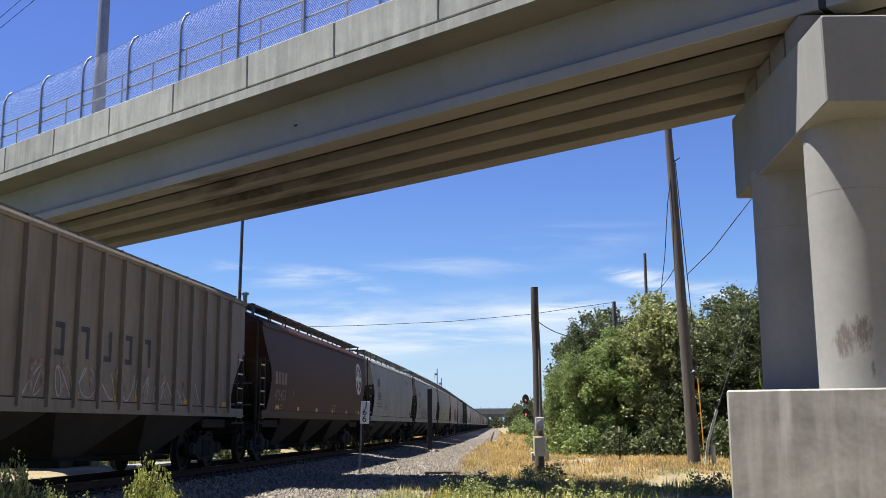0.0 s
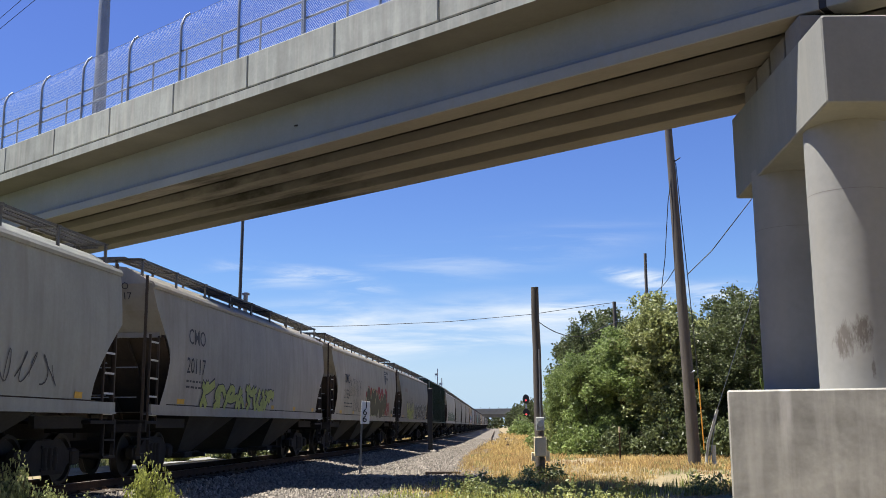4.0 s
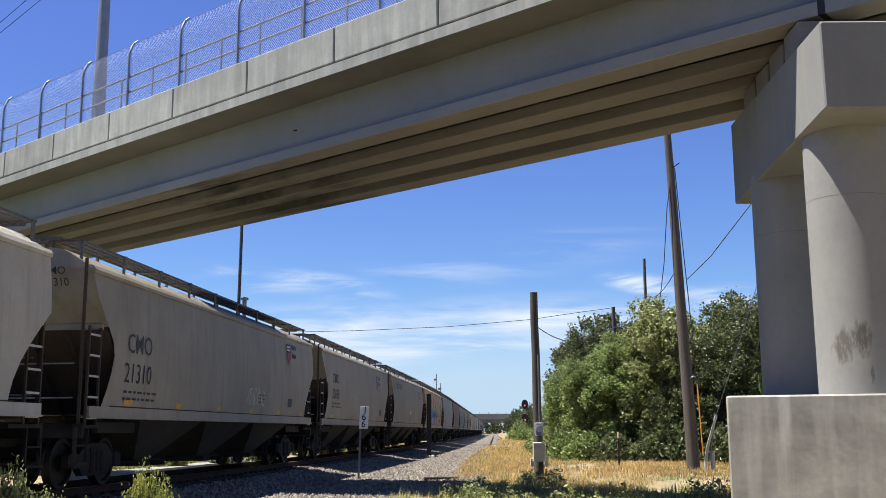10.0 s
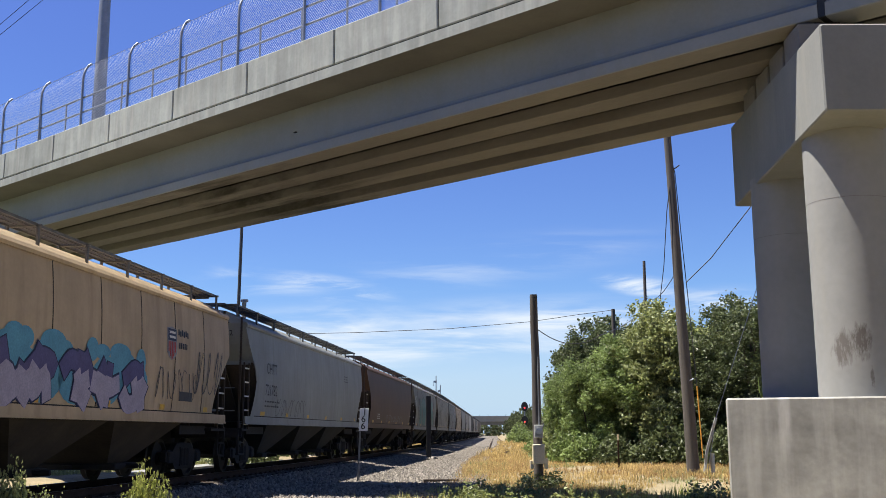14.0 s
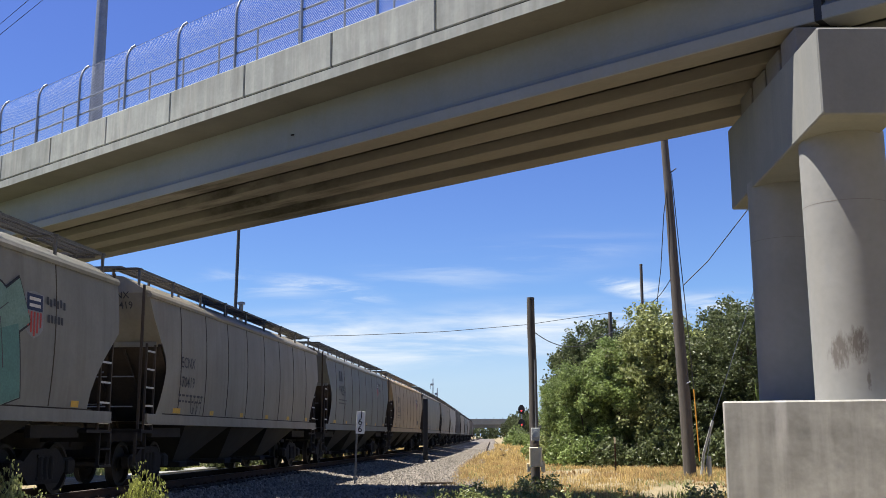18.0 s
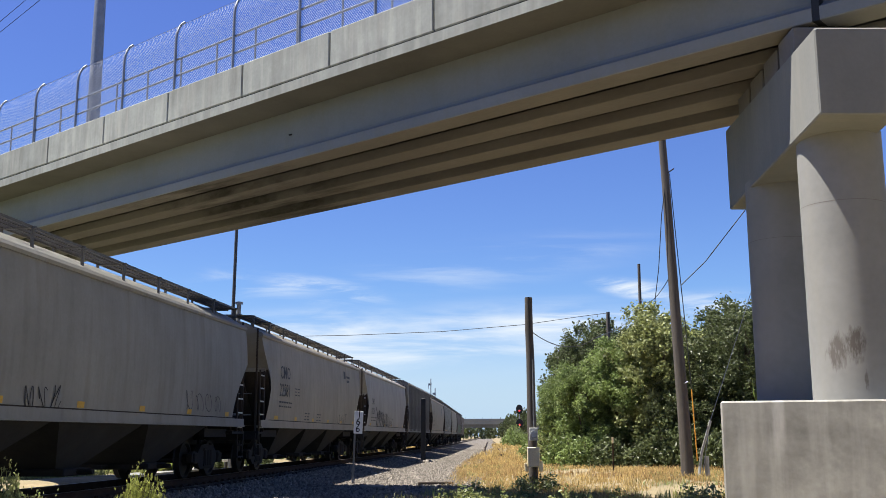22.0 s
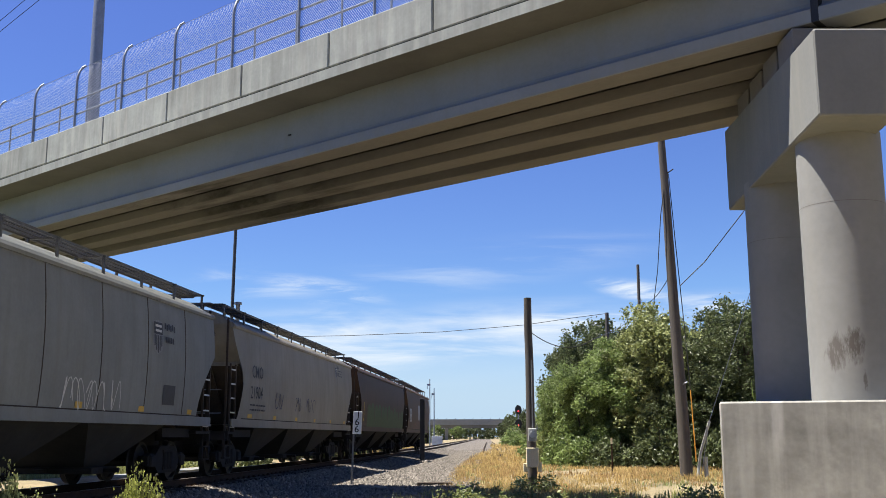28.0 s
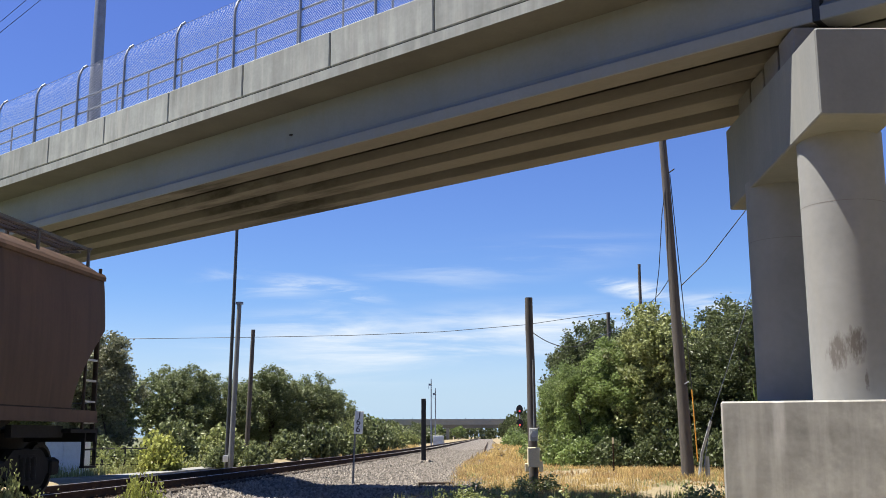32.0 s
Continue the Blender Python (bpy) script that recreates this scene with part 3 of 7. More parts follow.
# weep pipe stub on the near girder
part("drain_stub", Shape().tube([(0, 0, 0), (0, -0.08, -0.03)], 0.02, 8), STEEL_DARK, bridge, at=Matrix.Translation((-17.6, 15.04, 7.9)))

# ---- the train: covered hopper wagons ----
SPEED = 15.652
COUPLERS = [10.2, 28.3, 46.5, 64.4, 82.9, 100.3, 118.9, 136.6, 155.3, 174.1, 192.7, 210.15, 227.9, 246.0, 265.0, 283.5, 302.1,
            319.2, 336.75, 354.8, 373.3, 391.05, 408.45, 426.75, 445.8, 464.5, 483.2, 502.1, 520.7]
Z_SILL, Z_EAVE, Z_BREAK, HALF_W = 1.34, 3.93, 2.92, 1.6


def paint(name, col, grime=(0.10, 0.08, 0.065), amt=0.5, dark=0.72, rough=0.62):
    """Weathered wagon paint; dirt runs down it in streaks."""
    return material(name, col, tuple(c * dark for c in col), rough=rough, scale=0.7, fine=14, var=0.45, bump=0.03, dist=0.01, streak=grime, streak_amt=amt * 0.7, spec=0.35, random=0.05, grain=0.1, streak2=tuple(c * 0.6 for c in grime), streak2_amt=amt * 0.4)


PAINTS = {    # colour, dirt that runs down it, how much dirt, a word for it
    "cream": ((0.365, 0.332, 0.268), (0.170, 0.128, 0.085), 0.45, "cream-grey"),
    "pale": ((0.385, 0.365, 0.325), (0.180, 0.143, 0.098), 0.40, "pale grey"),
    "cool": ((0.325, 0.335, 0.320), (0.150, 0.130, 0.105), 0.40, "cool light grey"),
    "grey": ((0.262, 0.255, 0.230), (0.126, 0.103, 0.081), 0.45, "grey"),
    "tan": ((0.46, 0.345, 0.215), (0.22, 0.14, 0.08), 0.5, "tan"),
    "taupe": ((0.245, 0.211, 0.170), (0.088, 0.068, 0.054), 0.6, "dirty taupe"),
    "oxide": ((0.085, 0.034, 0.021), (0.040, 0.018, 0.012), 0.5, "oxide red"),
    "brown": ((0.098, 0.056, 0.035), (0.045, 0.027, 0.019), 0.75, "rusty brown"),
    "rust": ((0.150, 0.082, 0.048), (0.08, 0.045, 0.03), 0.5, "rust brown"),
    "green": ((0.030, 0.052, 0.032), (0.022, 0.024, 0.018), 0.5, "dark green"),
}


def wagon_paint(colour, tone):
    """The paint of one wagon, and that paint darkened with dirt and painted shade for its hoppers."""
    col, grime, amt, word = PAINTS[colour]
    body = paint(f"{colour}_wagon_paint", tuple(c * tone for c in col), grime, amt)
    # nearly black: the shade under the wagon is put into the dirt colour
    dirt_shade = tuple(c * tone * 0.09 + 0.006 for c in col)
    hopper = material(f"{colour}_hopper_dirt_shade", dirt_shade, tuple(c * 0.5 for c in dirt_shade), rough=0.9, scale=1.3, fine=18, var=0.4, bump=0.15, streak=(0.03, 0.024, 0.02), streak_amt=0.7)
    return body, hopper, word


UNDER = material("undercarriage_grime", (0.024, 0.021, 0.019), (0.013, 0.011, 0.010), rough=0.9, scale=2.2, fine=25, bump=0.3)
SEAM_DIRT = material("dirty_seam", (0.085, 0.068, 0.054), (0.05, 0.04, 0.032), rough=0.9, scale=2, fine=20, bump=0)
SLOPE_DIRT = material("dusty_slope_sheet", (0.038, 0.029, 0.023), (0.019, 0.015, 0.012), rough=0.9, scale=1.5, fine=20, bump=0.15, streak=(0.07, 0.055, 0.045), streak_amt=0.6)
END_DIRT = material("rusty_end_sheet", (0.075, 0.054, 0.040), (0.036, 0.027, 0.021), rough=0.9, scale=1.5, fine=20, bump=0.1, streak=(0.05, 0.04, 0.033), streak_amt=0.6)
GRATE = material("walkway_steel", (0.15, 0.145, 0.14), (0.09, 0.086, 0.082), rough=0.6, metal=0.4, scale=6, fine=40, bump=0.1)
# rung steel kept pale: sunlight on the rungs is put into its colour
RUNG = material("sunlit_rung_steel", (0.55, 0.54, 0.52), (0.4, 0.38, 0.36), rough=0.45, metal=0.3, scale=9, fine=60, bump=0.05)
WHEEL_STEEL = material("wheel_steel", (0.033, 0.028, 0.025), (0.018, 0.016, 0.014), rough=0.6, metal=0.5, scale=8, fine=50, bump=0.1)
REFLECTOR = material("yellow_reflector", (0.62, 0.36, 0.04), (0.42, 0.25, 0.04), rough=0.5, scale=9, fine=60, bump=0.02)
LETTER_DARK = material("dark_lettering", (0.045, 0.045, 0.05), (0.03, 0.03, 0.034), rough=0.6, scale=9, fine=60, bump=0.02)
LETTER_PALE = material("pale_lettering", (0.62, 0.60, 0.55), (0.5, 0.48, 0.44), rough=0.6, scale=9, fine=60, bump=0.02)
LETTER_FADED = material("faded_lettering", (0.30, 0.25, 0.22), (0.14, 0.08, 0.065), rough=0.7, scale=6, fine=40, var=0.3, bump=0.02)
SPRAY = {}
for _n, _c in dict(red=(0.46, 0.06, 0.05), black=(0.02, 0.02, 0.022), white=(0.62, 0.61, 0.58), olive=(0.17, 0.17, 0.06), green=(0.075, 0.12, 0.06),
                   teal=(0.10, 0.22, 0.20), lime=(0.38, 0.42, 0.12), purple=(0.09, 0.08, 0.20), violet=(0.20, 0.18, 0.36), blue=(0.03, 0.05, 0.16), peach=(0.60, 0.40, 0.26),
                   grey=(0.25, 0.25, 0.25), rustred=(0.28, 0.10, 0.05), moss=(0.07, 0.105, 0.04), silver=(0.42, 0.43, 0.44), navy=(0.02, 0.03, 0.08), dark_olive=(0.085, 0.075, 0.04), pale_lime=(0.40, 0.40, 0.22), sea_green=(0.17, 0.27, 0.23),
                   dull_green=(0.105, 0.145, 0.080), lilac=(0.36, 0.32, 0.42), sky_blue=(0.10, 0.30, 0.42), crimson=(0.30, 0.03, 0.03), dark_grey=(0.07, 0.07, 0.075), yellow=(0.50, 0.33, 0.04)).items():
    SPRAY[_n] = material("spray_paint_" + _n, _c, tuple(v * 0.75 for v in _c), rough=0.65, scale=3, fine=30, bump=0.02)


def y_side(z, kind="round"):
    """How far out the side sheet stands at height z."""
    if kind == "rib":
        return HALF_W - 0.09
    return HALF_W - 0.085 * ((z - 2.55) / 1.35) ** 2


def cut(z, sg):
    """How far the side sheet is cut back at height z: a deep curve at the front end, a straighter one at the rear."""
    if sg > 0:
        return float(np.interp(z, [1.34, 1.56, 1.95, 2.40, 2.65, 3.0, 3.45, 3.9], [0.50, 0.60, 0.80, 0.92, 0.86, 0.56, 0.20, 0.0]))
    return 0.0 if z >= Z_BREAK else 1.05 * math.sin(1.75 * (Z_BREAK - z) / (Z_BREAK - Z_SILL))


def z_top(kind):
    return 4.27 if kind == "rib" else Z_EAVE


def roof_profile(kind):
    zt = z_top(kind)
    prof = [(y_side(zt, kind), zt), (1.30, zt + 0.6 * (4.36 - zt) * 0.55), (0.95, zt + 0.8 * (4.36 - zt)), (0.5, 4.34), (0, 4.36)]
    return prof + [(-y, z) for y, z in prof[-2::-1]]


def body_shape(hl, kind):
    sh = Shape()
    zs = [Z_SILL, 1.55, 1.8, 2.1, 2.4, 2.65, Z_BREAK, 3.2, 3.5, 3.75, z_top(kind)]
    nx = 13
    for sg in (1, -1):
        rows = [[(hl - cut(z, 1) + (cut(z, 1) + cut(z, -1) - 2 * hl) * j / (nx - 1), sg * y_side(z, kind), z) for j in range(nx)] for z in zs]
        n = len(sh.v)
        sh.loft(rows, caps=False, closed=False)
    # roof: a shallow curve up to the hatch coaming
    prof = roof_profile(kind)
    sh.loft([[(x, y, z) for y, z in prof] for x in (hl, hl * 0.3, -hl * 0.3, -hl)], caps=False, closed=False)
    # underside between the hoppers
    xe, ye = hl - 1.05, y_side(Z_SILL, kind)
    sh.add([(xe, ye, Z_SILL), (-xe, ye, Z_SILL), (-xe, -ye, Z_SILL), (xe, -ye, Z_SILL)], [(0, 1, 2, 3)])
    return sh


def eave_shape(hl, sg, kind):
    y, zt = y_side(z_top(kind), kind), z_top(kind)
    return Shape().loft([[(x, sg * (y - 0.05), zt - 0.09), (x, sg * (y + 0.045), zt - 0.09), (x, sg * (y + 0.06), zt - 0.03), (x, sg * (y + 0.02), zt + 0.035), (x, sg * (y - 0.1), zt + 0.06)] for x in (-hl, hl)])


def end_shape(hl, sg, kind):
    """The upper end sheet, curved back below, with a stiffener along its lower edge."""
    x, rings = sg * hl, []
    for z in (Z_BREAK, 3.15, 3.4, 3.65, z_top(kind)):
        y, xe = y_side(z, kind), x - sg * cut(z, sg)
        rings.append([(xe - sg * 0.02, y, z), (xe + sg * 0.015, y, z), (xe + sg * 0.015, -y, z), (xe - sg * 0.02, -y, z)])
    sh = Shape().loft(rings)
    prof = roof_profile(kind)
    sh.loft([[(x - sg * 0.02, y, z) for y, z in prof], [(x + sg * 0.015, y, z) for y, z in prof]])
    x -= sg * cut(Z_BREAK, sg)
    sh.box(min(x, x + sg * 0.08), max(x, x + sg * 0.08), -1.5, 1.5, Z_BREAK - 0.05, Z_BREAK + 0.05)
    return sh


def slope_shape(hl, sg, kind):
    x0, x1 = sg * (hl - cut(Z_BREAK, sg)), sg * (hl - 2.3)
    y0, y1 = y_side(Z_BREAK, kind) - 0.03, y_side(Z_SILL, kind) - 0.06
    sh = Shape().hexa([(x1, -y1, Z_SILL - 0.05), (x0, -y0, Z_BREAK - 0.06), (x0, y0, Z_BREAK - 0.06), (x1, y1, Z_SILL - 0.05),
                       (x1, -y1, Z_SILL), (x0, -y0, Z_BREAK), (x0, y0, Z_BREAK), (x1, y1, Z_SILL)])
    return sh


def stiffener_shape(hl, sg, y):
    """A flat bar under the slope sheet."""
    x0, x1 = sg * (hl - cut(Z_BREAK, sg)), sg * (hl - 2.3)
    return Shape().hexa([(x1, y - 0.03, Z_SILL - 0.2), (x0 - sg * 0.1, y - 0.03, Z_BREAK - 0.22), (x0 - sg * 0.1, y + 0.03, Z_BREAK - 0.22), (x1, y + 0.03, Z_SILL - 0.2),
                         (x1, y - 0.03, Z_SILL - 0.04), (x0, y - 0.03, Z_BREAK - 0.05), (x0, y + 0.03, Z_BREAK - 0.05), (x1, y + 0.03, Z_SILL - 0.04)])


def sill_shape(hl, sg, kind):
    y, xe = y_side(Z_SILL, kind), hl - 0.06
    return Shape().box(-xe, xe, min(sg * (y - 0.06), sg * (y + 0.03)), max(sg * (y - 0.06), sg * (y + 0.03)), Z_SILL - 0.05, Z_SILL + 0.13).box(
        -xe, xe, min(sg * (y - 0.12), sg * (y + 0.055)), max(sg * (y - 0.12), sg * (y + 0.055)), Z_SILL - 0.08, Z_SILL - 0.048)


def bay_shape(length):
    """A hopper bay: four sheets that slope in to the outlet."""
    t, b = length / 2 - 0.02, 0.42
    rings = [[(-t, -1.46, Z_SILL - 0.02), (t, -1.46, Z_SILL - 0.02), (t, 1.46, Z_SILL - 0.02), (-t, 1.46, Z_SILL - 0.02)],
             [(-t * 0.9, -1.40, 1.22), (t * 0.9, -1.40, 1.22), (t * 0.9, 1.40, 1.22), (-t * 0.9, 1.40, 1.22)],
             [(-b, -0.72, 0.42), (b, -0.72, 0.42), (b, 0.72, 0.42), (-b, 0.72, 0.42)]]
    sh = Shape().loft(rings)
    sh.f = [f[::-1] for f in sh.f]
    return sh


GATE_MESH = Shape().soft(-0.55, 0.55, -0.95, 0.95, 0.30, 0.43, 0.02).box(-0.9, 0.9, -0.05, 0.05, 0.33, 0.4).tube([(0, 0.9, 0.37), (0, 1.25, 0.37)], 0.05).mesh("outlet_gate")
LADDER_MESH = Shape()
for _x in (0.0, 0.46):
    LADDER_MESH.box(_x - 0.022, _x + 0.022, -0.02, 0.02, 0.0, 1.75)
RUNG_MESH = Shape().box(0.0, 0.46, -0.016, 0.016, -0.018, 0.018).mesh("rung")
LADDER_MESH = LADDER_MESH.mesh("ladder")
STEP_MESH = Shape().box(-0.03, 0.03, -0.25, -0.21, -0.62, 0).box(-0.03, 0.03, 0.21, 0.25, -0.62, 0).box(-0.05, 0.05, -0.25, 0.25, -0.64, -0.6).box(-0.04, 0.04, -0.23, 0.23, -0.33, -0.3).mesh("step")
POST_MESH = Shape().box(-0.02, 0.02, -0.025, 0.025, 0, 2.95).mesh("corner_post")
BRACKET_MESH = Shape().box(-0.03, 0.03, -0.3, 0.33, 0.32, 0.36).box(-0.03, 0.03, 0.26, 0.30, -0.16, 0.34).box(-0.03, 0.03, -0.3, -0.26, 0.0, 0.34).mesh("bracket")
HATCH_MESH = Shape().loft([[(x, -0.6, 0), (x, 0.6, 0), (x, 0.58, 0.14), (x, 0.3, 0.19), (x, -0.3, 0.19), (x, -0.58, 0.14)] for x in (-1.66, 1.66)]).mesh("hatch_cover")


def ring(cx, z, r, y0, y1, n=28):
    return [[(cx + r[i] * math.cos(2 * math.pi * j / n), y, z + r[i] * math.sin(2 * math.pi * j / n)) for j in range(n)] for i, y in enumerate((y0, y1))]


def wheelset_mesh():
    sh = Shape()
    n = 28
    for sg in (1, -1):
        prof = [(0.06, 0.66), (0.14, 0.64), (0.16, 0.71), (0.37, 0.735), (0.39, 0.70), (0.485, 0.69), (0.455, 0.72), (0.45, 0.83), (0.39, 0.835), (0.36, 0.775), (0.15, 0.79), (0.14, 0.86), (0.06, 0.86)]
        sh.loft([[(r * math.cos(2 * math.pi * j / n), sg * y, r * math.sin(2 * math.pi * j / n)) for j in range(n)] for r, y in prof], caps=True)
    sh.tube([(0, -1.08, 0), (0, -0.75, 0), (0, 0, 0), (0, 0.75, 0), (0, 1.08, 0)], [0.075, 0.085, 0.075, 0.085, 0.075], 12)
    for k in range(3):       # bolts of the end caps
        a = 2 * math.pi * k / 3
        sh.box(0.05 * math.cos(a) - 0.015, 0.05 * math.cos(a) + 0.015, 1.07, 1.1, 0.05 * math.sin(a) - 0.015, 0.05 * math.sin(a) + 0.015)
    return sh.mesh("wheelset", True)


WHEELSET_MESH = wheelset_mesh()
_out = [(-1.12, 0.40), (-1.12, 0.60), (-0.95, 0.66), (-0.7, 0.62), (-0.45, 0.80), (0.45, 0.80), (0.7, 0.62), (0.95, 0.66), (1.12, 0.60), (1.12, 0.40), (0.72, 0.40), (0.5, 0.22), (-0.5, 0.22), (-0.72, 0.40)]
FRAME_MESH = Shape().loft([[(x, y, z) for x, z in _out] for y in (-0.07, 0.07)]).box(-0.28, 0.28, -0.1, 0.1, 0.28, 0.34).box(-0.28, 0.28, -0.1, 0.1, 0.66, 0.72)
for _x in (-0.18, 0, 0.18):
    FRAME_MESH.tube([(_x, 0.06, 0.3), (_x, 0.06, 0.68)], 0.075, 10)
for _x in (-0.89, 0.89):
    FRAME_MESH.soft(_x - 0.15, _x + 0.15, -0.09, 0.12, 0.36, 0.62, 0.03)
FRAME_MESH = FRAME_MESH.mesh("side_frame")
BOLSTER_MESH = Shape().soft(-0.2, 0.2, -1.05, 1.05, 0.55, 0.82, 0.03).tube([(0, 0, 0.8), (0, 0, 1.0)], 0.22, 14).mesh("bolster")
COUPLER_MESH = Shape().box(-0.75, 0.15, -0.1, 0.1, 0.76, 0.98).soft(0.1, 0.42, -0.2, 0.14, 0.72, 1.02, 0.03).box(0.3, 0.5, 0.05, 0.2, 0.75, 1.0).mesh("coupler")
BRAKE_WHEEL_MESH = Shape()
for _k in range(16):
    _a, _b = 2 * math.pi * _k / 16, 2 * math.pi * (_k + 1) / 16
    BRAKE_WHEEL_MESH.tube([(0, 0.28 * math.cos(_a), 0.28 * math.sin(_a)), (0, 0.28 * math.cos(_b), 0.28 * math.sin(_b))], 0.018, 6)
for _k in range(4):
    _a = math.pi * _k / 4
    BRAKE_WHEEL_MESH.tube([(0, -0.28 * math.cos(_a), -0.28 * math.sin(_a)), (0, 0.28 * math.cos(_a), 0.28 * math.sin(_a))], 0.014, 6)
BRAKE_WHEEL_MESH = BRAKE_WHEEL_MESH.mesh("brake_wheel")


def grating_shape(length, width, step=0.085):
    """An open walkway: two edge bars and many cross bars."""
    sh = Shape()
    for y in (0, width):
        sh.box(-length / 2, length / 2, y - 0.012, y + 0.012, -0.05, 0.0)
    k = int(length / step)
    for j in range(k + 1):
        x = -length / 2 + j * length / k
        sh.box(x - 0.011, x + 0.011, 0, width, -0.022, 0.0)
    for y in (width * 0.33, width * 0.66):
        sh.box(-length / 2, length / 2, y - 0.008, y + 0.008, -0.03, -0.003)
    return sh


def text_mesh(body, size):
    """Lettering as a flat mesh, x to the right and y up."""
    cu = bpy.data.curves.new("lettering", "FONT")
    cu.body, cu.size, cu.resolution_u, cu.offset = body, size, 2, size * 0.003
    ob = bpy.data.objects.new("lettering", cu)
    scene.collection.objects.link(ob)
    me = bpy.data.meshes.new_from_object(ob)
    bpy.data.objects.remove(ob)
    bpy.data.curves.remove(cu)
    return me


def lay_on(me, hl, a, z, kind, lift=0.012):
    """Bends a flat mesh on to the near side: a is the way along it from the front end."""
    for v in me.vertices:
        zz = z + v.co.y
        v.co = (hl - a - v.co.x, y_side(zz, kind) + lift, zz)
    me.update()
    return me


def flat_shape(quads, hl, kind, lift, sh=None):
    """Flat four-cornered patches on the near side, corners (a, z)."""
    sh, seen = sh or Shape(), {}
    for q in quads:
        # cut up so that tall patches follow the curved side
        n = max(1, math.ceil(max(abs(q[1][1] - q[0][1]), abs(q[2][1] - q[3][1])) / 0.16))
        m = max(1, math.ceil(max(abs(q[3][1] - q[0][1]), abs(q[2][1] - q[1][1])) / 0.16))
        grid = []
        for i in range(n + 1):
            for j in range(m + 1):
                u, w = i / n, j / m
                k = ((1 - u) * (1 - w), u * (1 - w), u * w, (1 - u) * w)
                a, z = sum(c * p[0] for c, p in zip(k, q)), sum(c * p[1] for c, p in zip(k, q))
                grid.append((hl - a, y_side(z, kind) + lift, z))
        at = []
        for p in grid:      # neighbours share their corners
            key = tuple(round(c, 4) for c in p)
            if key not in seen:
                seen[key] = len(sh.v)
                sh.v.append(p)
            at.append(seen[key])
        for i in range(n):
            for j in range(m):
                f = (at[i * (m + 1) + j], at[(i + 1) * (m + 1) + j], at[(i + 1) * (m + 1) + j + 1], at[i * (m + 1) + j + 1])
                f = tuple(dict.fromkeys(f))
                if len(f) > 2:
                    sh.f.append(f)
    return sh


def stroke(pts, w, taper=1.0):
    """A painted line of width w, tapering to its end, as a ribbon of patches."""
    side = []
    for i, (a, z) in enumerate(pts):
        (a0, z0), (a1, z1) = pts[max(i - 1, 0)], pts[min(i + 1, len(pts) - 1)]
        d = math.hypot(a1 - a0, z1 - z0) or 1
        ww = w * (1 + (taper - 1) * i / (len(pts) - 1))
        ea, ez = (a1 - a0) / d * ww / 2, (z1 - z0) / d * ww / 2
        k = -0.6 if i == 0 else (0.6 if i == len(pts) - 1 else 0)
        side.append(((a - ez + k * ea, z + ea + k * ez), (a + ez + k * ea, z - ea + k * ez)))
    return [[l0, r0, r1, l1] for (l0, r0), (l1, r1) in zip(side, side[1:])]


def smooth_line(pts, n=4):
    """A soft curve through the points."""
    out = []
    for i in range(len(pts) - 1):
        p0, p1, p2, p3 = pts[max(i - 1, 0)], pts[i], pts[i + 1], pts[min(i + 2, len(pts) - 1)]
        for j in range(n):
            t = j / n
            out.append(tuple(0.5 * (2 * b + (c - a) * t + (2 * a - 5 * b + 4 * c - d) * t * t + (3 * b - a - 3 * c + d) * t ** 3) for a, b, c, d in zip(p0, p1, p2, p3)))
    return out + [pts[-1]]


def blob(a, z, ra, rz, n=10):
    """A rounded patch of paint, as slices."""
    cut = [(math.sin(math.pi * (k / n - 0.5)), math.cos(math.pi * (k / n - 0.5))) for k in range(n + 1)]
    return [[(a - ra * c0, z + rz * s0), (a + ra * c0, z + rz * s0), (a + ra * c1, z + rz * s1), (a - ra * c1, z + rz * s1)] for (s0, c0), (s1, c1) in zip(cut, cut[1:])]


# loose strokes in a box from -1 to 1 and 0 to 1; a few of them overlap in each form
SIGNS = [[(-0.9, 0.0), (-0.35, 1.0)], [(-0.1, 0.05), (0.2, 1.0)], [(0.9, 0.0), (0.25, 0.95)], [(-0.9, 0.95), (-0.2, 0.75), (0.9, 1.0)],
         [(-0.8, 0.7), (-0.3, 1.0), (0.4, 0.8), (0.0, 0.45)], [(-0.7, 0.3), (-0.2, 0.0), (0.5, 0.1), (0.9, 0.5)], [(0.9, 0.55), (0.1, 0.35), (-0.9, 0.5)],
         [(0.4, 1.0), (0.8, 0.6), (0.2, 0.3), (0.7, 0.0)], [(-0.9, 0.6), (-0.5, 0.15), (0.0, 0.55), (0.4, 0.05)], [(-0.2, 0.0), (-0.6, 0.5), (-0.1, 0.9)]]


